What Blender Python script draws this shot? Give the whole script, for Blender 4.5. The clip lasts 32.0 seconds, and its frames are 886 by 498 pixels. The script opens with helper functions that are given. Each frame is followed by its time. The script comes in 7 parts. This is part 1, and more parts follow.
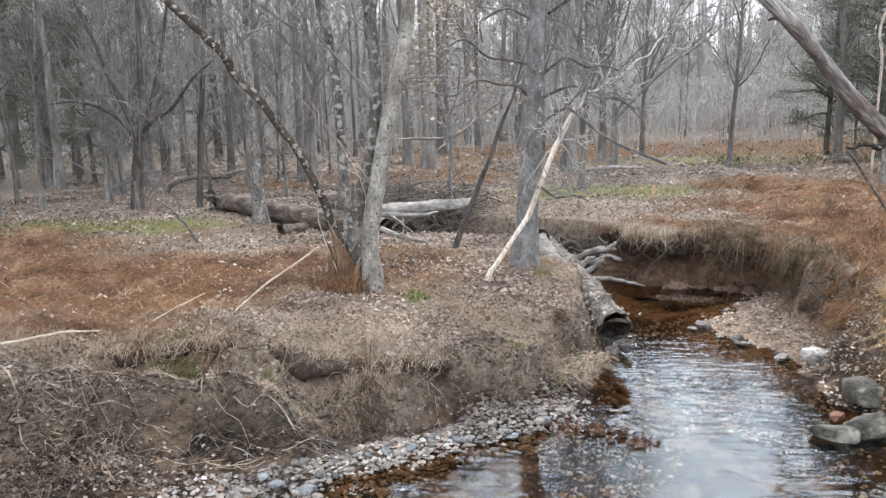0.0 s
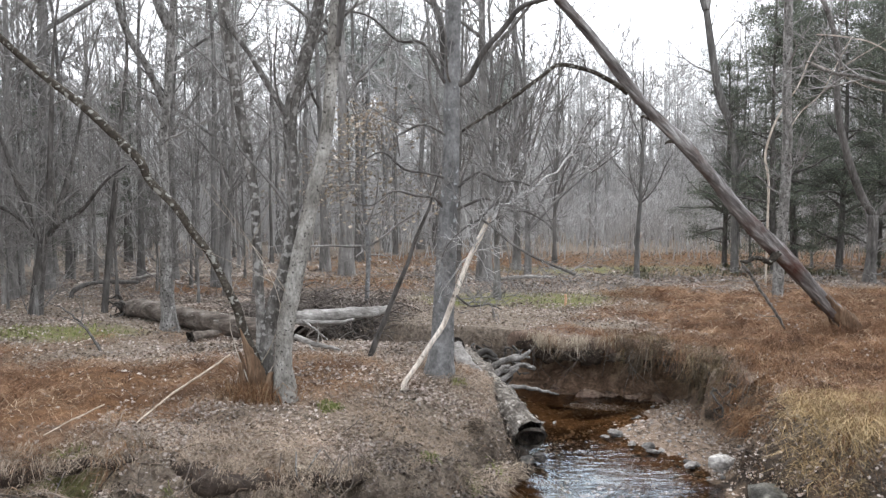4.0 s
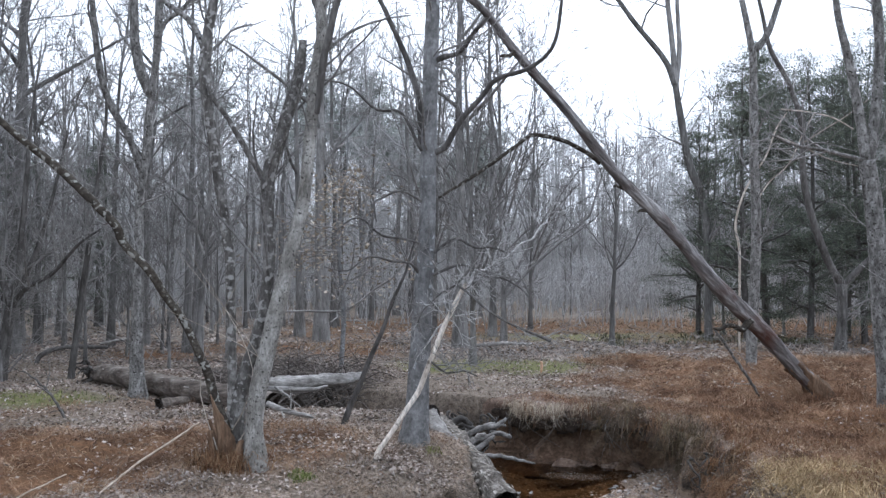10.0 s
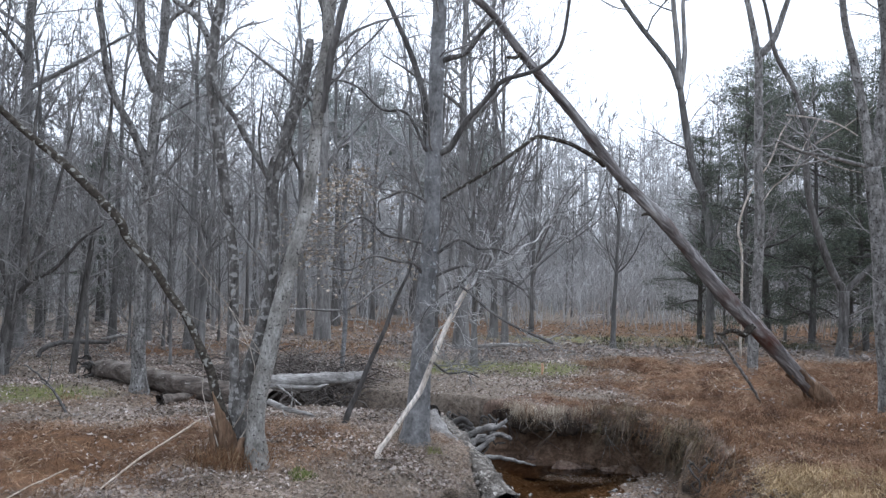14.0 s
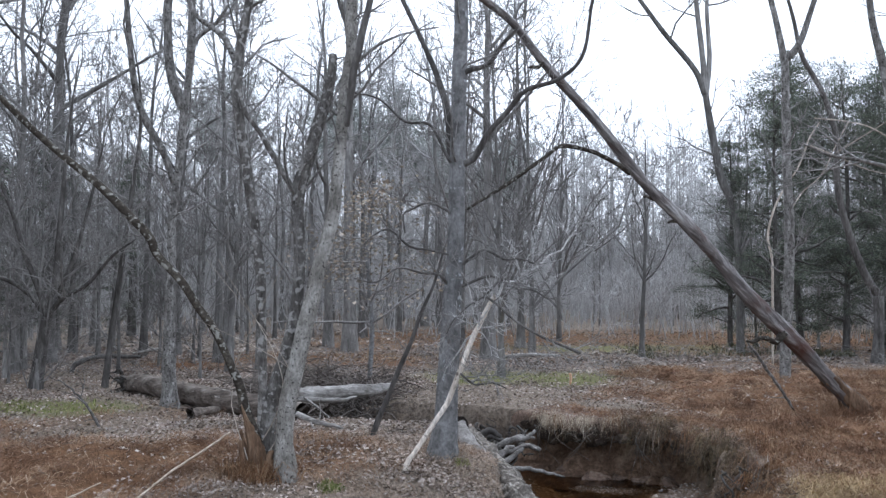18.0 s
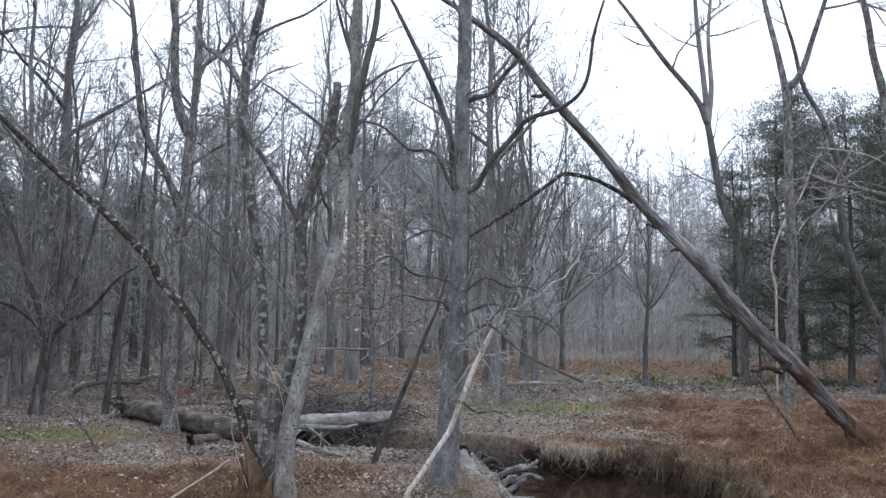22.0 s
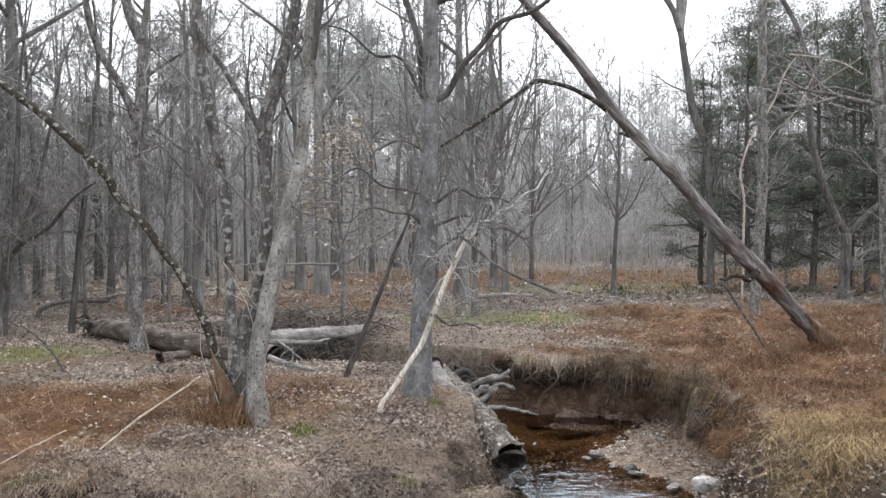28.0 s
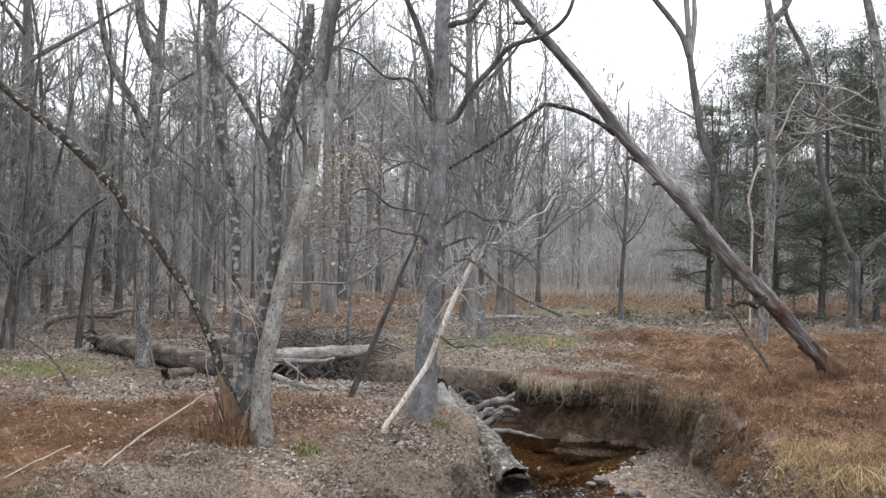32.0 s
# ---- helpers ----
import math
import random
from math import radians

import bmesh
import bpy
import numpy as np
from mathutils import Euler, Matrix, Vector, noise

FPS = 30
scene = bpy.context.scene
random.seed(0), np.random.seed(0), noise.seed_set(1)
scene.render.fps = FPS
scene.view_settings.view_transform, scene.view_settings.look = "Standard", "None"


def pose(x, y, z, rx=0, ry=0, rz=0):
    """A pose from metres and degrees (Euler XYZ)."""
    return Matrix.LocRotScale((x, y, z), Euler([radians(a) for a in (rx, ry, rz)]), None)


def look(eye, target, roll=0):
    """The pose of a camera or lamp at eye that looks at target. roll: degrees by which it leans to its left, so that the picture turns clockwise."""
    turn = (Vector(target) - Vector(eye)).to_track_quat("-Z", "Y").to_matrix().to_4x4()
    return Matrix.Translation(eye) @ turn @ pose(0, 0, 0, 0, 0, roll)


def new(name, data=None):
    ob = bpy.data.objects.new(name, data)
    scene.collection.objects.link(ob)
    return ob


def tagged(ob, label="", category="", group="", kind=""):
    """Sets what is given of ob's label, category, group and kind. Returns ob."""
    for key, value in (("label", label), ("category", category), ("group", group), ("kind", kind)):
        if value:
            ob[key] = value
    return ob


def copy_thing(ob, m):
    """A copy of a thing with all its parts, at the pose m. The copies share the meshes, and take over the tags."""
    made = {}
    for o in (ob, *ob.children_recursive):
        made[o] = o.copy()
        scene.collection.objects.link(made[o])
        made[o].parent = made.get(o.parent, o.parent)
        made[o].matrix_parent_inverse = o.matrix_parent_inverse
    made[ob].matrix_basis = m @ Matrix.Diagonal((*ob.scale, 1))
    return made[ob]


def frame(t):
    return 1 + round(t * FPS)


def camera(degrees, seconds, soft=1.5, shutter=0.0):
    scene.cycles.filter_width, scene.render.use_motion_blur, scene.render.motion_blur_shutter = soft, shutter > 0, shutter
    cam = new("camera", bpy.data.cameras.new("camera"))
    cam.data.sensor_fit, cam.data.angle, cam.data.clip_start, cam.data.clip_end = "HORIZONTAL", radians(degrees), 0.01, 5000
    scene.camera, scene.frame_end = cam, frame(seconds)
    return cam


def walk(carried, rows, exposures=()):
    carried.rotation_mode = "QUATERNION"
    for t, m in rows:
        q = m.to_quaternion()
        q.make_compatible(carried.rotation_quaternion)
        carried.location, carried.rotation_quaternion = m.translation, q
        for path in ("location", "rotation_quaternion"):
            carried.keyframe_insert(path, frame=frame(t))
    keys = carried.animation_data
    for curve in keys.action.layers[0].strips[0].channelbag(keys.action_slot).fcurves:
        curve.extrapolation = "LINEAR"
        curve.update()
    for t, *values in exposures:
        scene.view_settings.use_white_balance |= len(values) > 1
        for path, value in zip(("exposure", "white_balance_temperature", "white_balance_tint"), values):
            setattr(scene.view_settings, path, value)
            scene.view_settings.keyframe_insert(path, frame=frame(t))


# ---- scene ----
# ---- camera ----
cam = camera(61.0, 32.0, soft=1.4)
PATH = [
    (0, (-0.011, 0.002, 1.684), (-0.749, 5.862, 0.631), -1.51),
    (0.5, (-0.008, -0.004, 1.688), (-0.525, 5.898, 0.735), -1.17),
    (1, (-0.003, -0.006, 1.692), (-0.386, 5.924, 0.865), -0.65),
    (1.5, (0.003, -0.026, 1.699), (-0.241, 5.925, 0.973), -0.32),
    (2, (0.006, -0.018, 1.696), (-0.153, 5.947, 1.072), -0.20),
    (2.5, (0.000, -0.031, 1.700), (-0.123, 5.947, 1.204), -0.16),
    (3, (0.002, -0.028, 1.703), (-0.096, 5.959, 1.317), -0.19),
    (3.5, (0.010, -0.033, 1.701), (-0.071, 5.959, 1.402), -0.32),
    (5.5, (0.006, -0.050, 1.706), (-0.073, 5.949, 1.681), -0.40),
    (6, (0.000, -0.042, 1.706), (-0.067, 5.957, 1.720), -0.46),
    (6.5, (0.008, -0.045, 1.705), (-0.075, 5.954, 1.771), -0.46),
    (7, (0.007, -0.045, 1.710), (-0.059, 5.954, 1.828), -0.33),
    (7.5, (0.003, -0.052, 1.701), (-0.031, 5.946, 1.875), -0.21),
    (8, (0.006, -0.054, 1.701), (-0.018, 5.942, 1.902), -0.13),
    (8.5, (0.008, -0.047, 1.704), (-0.017, 5.949, 1.928), 0.06),
    (9, (0.005, -0.049, 1.704), (-0.008, 5.945, 1.959), 0.13),
    (9.5, (0.012, -0.053, 1.704), (0.033, 5.941, 1.973), -0.01),
    (10, (0.015, -0.056, 1.697), (0.126, 5.935, 2.006), 0.04),
    (10.5, (0.008, -0.056, 1.706), (0.201, 5.932, 2.036), 0.26),
    (11, (0.011, -0.057, 1.702), (0.223, 5.930, 2.037), 0.47),
    (11.5, (0.012, -0.049, 1.707), (0.239, 5.938, 2.037), 0.50),
    (12, (0.009, -0.056, 1.706), (0.252, 5.930, 2.041), 0.40),
    (12.5, (0.012, -0.065, 1.702), (0.242, 5.922, 2.033), 0.39),
    (13, (0.006, -0.068, 1.700), (0.182, 5.922, 1.998), 0.22),
    (13.5, (-0.007, -0.061, 1.704), (0.109, 5.930, 2.016), 0.56),
    (14, (-0.008, -0.061, 1.701), (0.091, 5.930, 2.012), 0.92),
    (14.5, (-0.006, -0.054, 1.701), (0.078, 5.938, 2.012), 1.11),
    (16.5, (0.005, -0.068, 1.705), (-0.083, 5.925, 1.987), 0.54),
    (17, (0.002, -0.071, 1.708), (-0.124, 5.920, 2.029), 0.42),
    (17.5, (0.005, -0.068, 1.707), (-0.127, 5.920, 2.062), 0.30),
    (18, (0.002, -0.065, 1.706), (-0.107, 5.921, 2.099), 0.15),
    (18.5, (0.004, -0.077, 1.712), (-0.069, 5.908, 2.124), 0.02),
    (19, (0.000, -0.069, 1.707), (-0.050, 5.916, 2.125), -0.05),
    (19.5, (0.002, -0.055, 1.710), (-0.047, 5.932, 2.099), -0.15),
    (20, (0.004, -0.053, 1.714), (-0.059, 5.934, 2.104), -0.41),
    (20.5, (0.002, -0.062, 1.709), (-0.081, 5.921, 2.157), -0.41),
    (21, (0.002, -0.078, 1.711), (-0.089, 5.897, 2.244), -0.23),
    (21.5, (-0.002, -0.084, 1.713), (-0.115, 5.885, 2.311), 0.11),
    (22, (0.007, -0.066, 1.703), (-0.127, 5.902, 2.313), 0.47),
    (22.5, (0.029, -0.047, 1.697), (-0.137, 5.925, 2.256), 0.71),
    (23, (0.048, 0.000, 1.690), (-0.240, 5.989, 1.913), -0.36),
    (23.5, (0.012, 0.072, 1.683), (-0.373, 6.060, 1.718), -0.34),
    (24, (-0.069, 0.150, 1.696), (-0.427, 6.140, 1.694), -0.48),
    (24.5, (-0.061, 0.171, 1.687), (-0.274, 6.167, 1.637), -1.06),
    (25, (-0.007, 0.178, 1.685), (-0.028, 6.176, 1.531), -0.76),
    (25.5, (0.007, 0.192, 1.688), (0.184, 6.185, 1.477), -0.42),
    (27.5, (-0.005, 0.139, 1.688), (0.131, 6.137, 1.596), -0.41),
    (28, (-0.010, 0.133, 1.694), (0.101, 6.132, 1.619), -0.34),
    (28.5, (-0.009, 0.123, 1.697), (0.080, 6.122, 1.648), -0.28),
    (29, (-0.009, 0.130, 1.693), (0.047, 6.129, 1.659), -0.20),
    (29.5, (-0.015, 0.125, 1.693), (0.020, 6.125, 1.674), 0.12),
    (30, (-0.013, 0.125, 1.691), (0.007, 6.125, 1.716), 0.42),
    (30.5, (-0.015, 0.127, 1.698), (0.014, 6.127, 1.739), 0.43),
    (31, (-0.016, 0.123, 1.699), (0.028, 6.123, 1.758), 0.42),
    (31.5, (-0.017, 0.125, 1.701), (0.034, 6.124, 1.774), 0.51),
    (32, (-0.012, 0.116, 1.698), (0.043, 6.115, 1.790), 0.61),
]
EXPOSURES = [
    (0, 1.52, 6350, 10), (2, 1.34, 6350, 10), (6, 1.04, 6350, 10), (8, 0.81, 5700, 10), (13, 0.81, 5700, 10), (18, 0.75, 5700, 10), (20.5, 0.72, 5700, 10), (22, 0.62, 5700, 10), (23, 0.88, 5750, 10), (23.6, 1.12, 6350, 10), (32, 1.07, 6350, 10),
]
walk(cam, [(t, look(eye, target, roll)) for t, eye, target, roll in PATH], EXPOSURES)

# ---- light: an overcast late-autumn afternoon ----
world = bpy.data.worlds.new("overcast_sky")
scene.world = world
world.use_nodes = True
wn, wl = world.node_tree.nodes, world.node_tree.links
sky = wn.new("ShaderNodeTexSky")
sky.sky_type, sky.sun_disc = "NISHITA", False
sky.sun_elevation, sky.sun_rotation = radians(48), radians(0)
sky.air_density, sky.dust_density = 1.0, 4.0
grey = wn.new("ShaderNodeHueSaturation")
grey.inputs["Saturation"].default_value = 0.12
cloud = wn.new("ShaderNodeMix")
cloud.data_type, cloud.blend_type = "RGBA", "MIX"
cloud.inputs[0].default_value = 0.8
cloud.inputs[7].default_value = (9.0, 9.3, 9.8, 1)
wl.new(sky.outputs[0], grey.inputs["Color"])
wl.new(grey.outputs[0], cloud.inputs[6])
wl.new(cloud.outputs[2], wn["Background"].inputs["Color"])
wn["Background"].inputs["Strength"].default_value = 0.12

sun = new("sun", bpy.data.lights.new("sun", "SUN"))
sun.data.energy, sun.data.angle, sun.data.color = 1.2, radians(60), (1.0, 0.96, 0.9)
sun.matrix_world = look((0, 8 + 36, 40), (0, 8, 0))

# ---- materials ----


def material(name, colours, scale=6.0, stretch=(1, 1, 1), rough=0.9, bump=0.4, fine=40.0, vary=0.15, bump_distance=0.01, spots=None, lie=(0, 0, 0)):
    """Bark, wood, stone or earth: three colours mixed by noise at two scales, with fine relief; spots: a fourth colour in patches."""
    m = bpy.data.materials.new(name)
    m.use_nodes = True
    n, l = m.node_tree.nodes, m.node_tree.links
    bsdf = n["Principled BSDF"]
    coord, mapping = n.new("ShaderNodeTexCoord"), n.new("ShaderNodeMapping")
    mapping.inputs["Scale"].default_value = stretch
    turned = n.new("ShaderNodeMapping")
    turned.inputs["Rotation"].default_value = [radians(v) for v in lie]
    l.new(coord.outputs["Object"], turned.inputs["Vector"])
    l.new(turned.outputs[0], mapping.inputs["Vector"])
    info = n.new("ShaderNodeObjectInfo")
    big, small = n.new("ShaderNodeTexNoise"), n.new("ShaderNodeTexNoise")
    for tex, s, d in ((big, scale, 4), (small, fine, 5)):
        tex.noise_dimensions = "4D"
        tex.inputs["Scale"].default_value, tex.inputs["Detail"].default_value = s, d
        tex.inputs["Roughness"].default_value = 0.65
        l.new(mapping.outputs[0], tex.inputs["Vector"])
        l.new(info.outputs["Random"], tex.inputs["W"])
    ramp = n.new("ShaderNodeValToRGB")
    for k, (at, c) in enumerate(zip((0.3, 0.5, 0.7), colours)):
        e = ramp.color_ramp.elements[k] if k < 2 else ramp.color_ramp.elements.new(at)
        e.position, e.color = at, (*c, 1)
    l.new(big.outputs[0], ramp.inputs[0])
    tone = n.new("ShaderNodeMapRange")
    tone.inputs["From Min"].default_value, tone.inputs["From Max"].default_value = 0.3, 0.7
    tone.inputs["To Min"].default_value, tone.inputs["To Max"].default_value = 0.55, 1.4
    l.new(small.outputs[0], tone.inputs["Value"])
    mul = n.new("ShaderNodeMix")
    mul.data_type, mul.blend_type = "RGBA", "MULTIPLY"
    mul.inputs[0].default_value = 1.0
    l.new(ramp.outputs[0], mul.inputs[6])
    l.new(tone.outputs[0], mul.inputs[7])
    colour = mul.outputs[2]
    if spots:
        size, share, tint, *soft = spots
        patch = n.new("ShaderNodeTexNoise")
        patch.inputs["Scale"].default_value, patch.inputs["Detail"].default_value = size, 3
        l.new(coord.outputs["Object"], patch.inputs["Vector"])
        edge = n.new("ShaderNodeMapRange")
        edge.inputs["From Min"].default_value, edge.inputs["From Max"].default_value = share, share + (soft[0] if soft else 0.06)
        l.new(patch.outputs[0], edge.inputs["Value"])
        mix = n.new("ShaderNodeMix")
        mix.data_type = "RGBA"
        mix.inputs[7].default_value = (*tint, 1)
        l.new(edge.outputs[0], mix.inputs[0])
        l.new(colour, mix.inputs[6])
        colour = mix.outputs[2]
    hsv = n.new("ShaderNodeHueSaturation")
    value = n.new("ShaderNodeMapRange")
    value.inputs["To Min"].default_value, value.inputs["To Max"].default_value = 1 - vary, 1 + vary
    l.new(info.outputs["Random"], value.inputs["Value"])
    l.new(value.outputs[0], hsv.inputs["Value"])
    l.new(colour, hsv.inputs["Color"])
    l.new(hsv.outputs[0], bsdf.inputs["Base Color"])
    bsdf.inputs["Roughness"].default_value = rough
    bsdf.inputs["Specular IOR Level"].default_value = 0.25
    if bump:
        b = n.new("ShaderNodeBump")
        b.inputs["Strength"].default_value, b.inputs["Distance"].default_value = bump, bump_distance
        l.new(small.outputs[0], b.inputs["Height"])
        l.new(b.outputs[0], bsdf.inputs["Normal"])
    return m


def scatter_material(name, colours, rough=0.85, patch=1.2, clump=0.0, clump_scale=3.0):
    """Leaves, blades and pebbles in one mesh: each island takes its own colour from the list, with a slow drift over the ground."""
    m = bpy.data.materials.new(name)
    m.use_nodes = True
    n, l = m.node_tree.nodes, m.node_tree.links
    bsdf, geo, ramp = n["Principled BSDF"], n.new("ShaderNodeNewGeometry"), n.new("ShaderNodeValToRGB")
    ramp.color_ramp.interpolation = "LINEAR"
    for k, c in enumerate(colours):
        e = ramp.color_ramp.elements[k] if k < 2 else ramp.color_ramp.elements.new(1)
        e.position, e.color = k / (len(colours) - 1), (*c, 1)
    coord, tex, tone = n.new("ShaderNodeTexCoord"), n.new("ShaderNodeTexNoise"), n.new("ShaderNodeMapRange")
    tex.inputs["Scale"].default_value, tex.inputs["Detail"].default_value = patch, 4
    l.new(coord.outputs["Object"], tex.inputs["Vector"])
    tone.inputs["From Min"].default_value, tone.inputs["From Max"].default_value = 0.3, 0.7
    tone.inputs["To Min"].default_value, tone.inputs["To Max"].default_value = 0.5, 1.45
    l.new(tex.outputs[0], tone.inputs["Value"])
    if clump:
        # neighbours share most of their colour: a slow noise chooses it, each piece strays a little
        slow, span, pick = n.new("ShaderNodeTexNoise"), n.new("ShaderNodeMapRange"), n.new("ShaderNodeMix")
        slow.inputs["Scale"].default_value, slow.inputs["Detail"].default_value = clump_scale, 3
        span.inputs["From Min"].default_value, span.inputs["From Max"].default_value = 0.3, 0.7
        pick.inputs[0].default_value = clump
        l.new(coord.outputs["Object"], slow.inputs["Vector"])
        l.new(slow.outputs[0], span.inputs["Value"])
        l.new(geo.outputs["Random Per Island"], pick.inputs[2])
        l.new(span.outputs[0], pick.inputs[3])
        l.new(pick.outputs[0], ramp.inputs[0])
    else:
        l.new(geo.outputs["Random Per Island"], ramp.inputs[0])
    mul = n.new("ShaderNodeMix")
    mul.data_type, mul.blend_type = "RGBA", "MULTIPLY"
    mul.inputs[0].default_value = 1.0
    l.new(ramp.outputs[0], mul.inputs[6])
    l.new(tone.outputs[0], mul.inputs[7])
    l.new(mul.outputs[2], bsdf.inputs["Base Color"])
    bsdf.inputs["Roughness"].default_value = rough
    bsdf.inputs["Specular IOR Level"].default_value = 0.2
    return m


UPRIGHT = (1, 1, 0.25)
BARK_GREY = material("grey_lichened_bark", ((0.065, 0.06, 0.055), (0.185, 0.177, 0.167), (0.4, 0.39, 0.372)), 16, (1, 1, 0.45), bump=1.0, fine=70, bump_distance=0.02, spots=(30, 0.58, (0.05, 0.045, 0.04)))
BARK_DARK = material("dark_furrowed_bark", ((0.045, 0.041, 0.037), (0.1, 0.093, 0.087), (0.18, 0.17, 0.162)), 8, UPRIGHT, bump=0.9, fine=34)
BARK_STEM = material("pale_lichened_bark", ((0.13, 0.12, 0.105), (0.29, 0.275, 0.25), (0.5, 0.482, 0.45)), 8, (1, 1, 0.5), bump=1.0, fine=50, bump_distance=0.02, spots=(34, 0.6, (0.06, 0.054, 0.048)))
BARK_DUSK = material("dark_scaly_bark", ((0.04, 0.036, 0.032), (0.12, 0.112, 0.103), (0.27, 0.258, 0.243)), 13, (1, 1, 0.4), bump=1.0, fine=50, bump_distance=0.02, spots=(17, 0.55, (0.34, 0.33, 0.315)))
BARK_SMOOTH = material("smooth_blue_grey_bark", ((0.09, 0.088, 0.087), (0.185, 0.183, 0.182), (0.29, 0.29, 0.291)), 7, (1, 1, 0.7), bump=0.5, fine=34, spots=(13, 0.63, (0.38, 0.395, 0.405)))
BARK_MOSS = material("mossy_brown_bark", ((0.022, 0.018, 0.014), (0.046, 0.038, 0.03), (0.1, 0.09, 0.075)), 9, (1, 1, 1), bump=0.9, fine=36, spots=(19, 0.57, (0.27, 0.265, 0.24)))
BARK_PALE = material("pale_bleached_bark", ((0.2, 0.165, 0.13), (0.4, 0.35, 0.295), (0.6, 0.55, 0.485)), 7, UPRIGHT, bump=0.5, fine=40)
BARK_FAR = material("grey_woodland_bark", ((0.085, 0.08, 0.075), (0.165, 0.158, 0.15), (0.28, 0.272, 0.262)), 4, UPRIGHT, bump=0.5, fine=18, vary=0.35)
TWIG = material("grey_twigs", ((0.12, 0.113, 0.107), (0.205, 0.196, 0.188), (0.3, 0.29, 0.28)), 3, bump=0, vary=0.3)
# Paler than TWIG: the haze of distance is put into this colour.
TWIG_FAR = material("far_hazed_twigs", ((0.29, 0.284, 0.278), (0.385, 0.378, 0.371), (0.48, 0.472, 0.464)), 2, bump=0, vary=0.3)
DEAD_RED = material("barkless_red_brown_wood", ((0.055, 0.047, 0.045), (0.16, 0.145, 0.14), (0.52, 0.51, 0.505)), 11, (1, 1, 0.12), bump=1.0, fine=34, bump_distance=0.02, lie=(0, 45, 0), spots=(2.2, 0.52, (0.085, 0.04, 0.03), 0.22))
DEAD_GREY = material("weathered_grey_wood", ((0.11, 0.099, 0.088), (0.28, 0.264, 0.246), (0.49, 0.472, 0.45)), 10, (0.25, 1, 1), bump=0.9, fine=36)
DEAD_BROWN = material("rotting_brown_log", ((0.045, 0.035, 0.029), (0.14, 0.115, 0.097), (0.29, 0.258, 0.23)), 8, (0.3, 1, 1), bump=0.9, fine=28, bump_distance=0.02)
CROWN_GREY = material("bleached_grey_twigs", ((0.28, 0.272, 0.262), (0.48, 0.47, 0.458), (0.68, 0.67, 0.656)), 5, bump=0)
SNAG_WOOD = material("bare_bleached_wood", ((0.3, 0.25, 0.2), (0.56, 0.5, 0.43), (0.76, 0.72, 0.66)), 6, (1, 1, 0.3), bump=0.5, fine=40, spots=(7, 0.6, (0.12, 0.1, 0.085)))
ROTTEN = material("rotten_rust_brown_wood", ((0.06, 0.037, 0.024), (0.15, 0.095, 0.06), (0.29, 0.2, 0.135)), 9, (1, 1, 0.2), bump=1.0, fine=34, bump_distance=0.02)
# Rotten wood, blackened further to stand for shade in a log's hollow end.
ROTTEN_DARK = material("shaded_rotten_wood", ((0.012, 0.01, 0.008), (0.03, 0.024, 0.02), (0.09, 0.075, 0.062)), 14, bump=1.0, fine=50, bump_distance=0.02)
STRAW_WOOD = material("pale_dry_stick", ((0.22, 0.17, 0.125), (0.36, 0.295, 0.23), (0.5, 0.43, 0.36)), 9, bump=0.3, fine=50)
ROOT = material("wet_dark_roots", ((0.025, 0.022, 0.019), (0.06, 0.054, 0.049), (0.13, 0.122, 0.115)), 6, bump=0.8, fine=34, rough=0.7)
WASHED_ROOT = material("washed_grey_roots", ((0.07, 0.062, 0.056), (0.2, 0.187, 0.175), (0.38, 0.362, 0.345)), 9, bump=0.8, fine=40, bump_distance=0.015)
STONE = material("creek_stone", ((0.085, 0.08, 0.075), (0.2, 0.186, 0.172), (0.37, 0.345, 0.32)), 7, bump=0.7, fine=30, rough=0.75, vary=0.4)
BLUE_STONE = material("blue_grey_cobble", ((0.06, 0.066, 0.07), (0.13, 0.142, 0.15), (0.25, 0.265, 0.275)), 8, bump=0.6, fine=30, rough=0.7, vary=0.4)
STONE_WET = material("wet_dark_boulder", ((0.03, 0.028, 0.024), (0.085, 0.08, 0.068), (0.2, 0.19, 0.16)), 6, bump=1.0, fine=26, rough=0.55, bump_distance=0.03, spots=(5, 0.53, (0.3, 0.285, 0.24), 0.12))
NEEDLES = scatter_material("dark_evergreen_needles", ((0.07, 0.085, 0.068), (0.125, 0.145, 0.115), (0.2, 0.21, 0.16)), patch=0.6)
# Far lighter than NEEDLES, so that distant crowns carry haze in their colour.
PINE_NEEDLES = scatter_material("hazed_pine_needles", ((0.22, 0.24, 0.225), (0.3, 0.32, 0.3), (0.38, 0.395, 0.37), (0.45, 0.455, 0.43)), patch=0.5)
LEAF = scatter_material("dead_leaves", ((0.115, 0.085, 0.065), (0.225, 0.178, 0.147), (0.335, 0.283, 0.247), (0.45, 0.402, 0.365), (0.215, 0.146, 0.104)), patch=0.8)
PALE_LEAF = scatter_material("pale_pinkish_leaves", ((0.14, 0.105, 0.085), (0.26, 0.208, 0.175), (0.39, 0.332, 0.295), (0.52, 0.463, 0.425), (0.2, 0.132, 0.096)), patch=0.8)
# Mostly darker than LEAF: the slope's shade is put into these leaves' colour.
BANK_LEAF = scatter_material("shaded_brown_leaves", ((0.02, 0.015, 0.012), (0.055, 0.041, 0.032), (0.11, 0.087, 0.07), (0.3, 0.262, 0.23), (0.035, 0.025, 0.019)), patch=2.0)
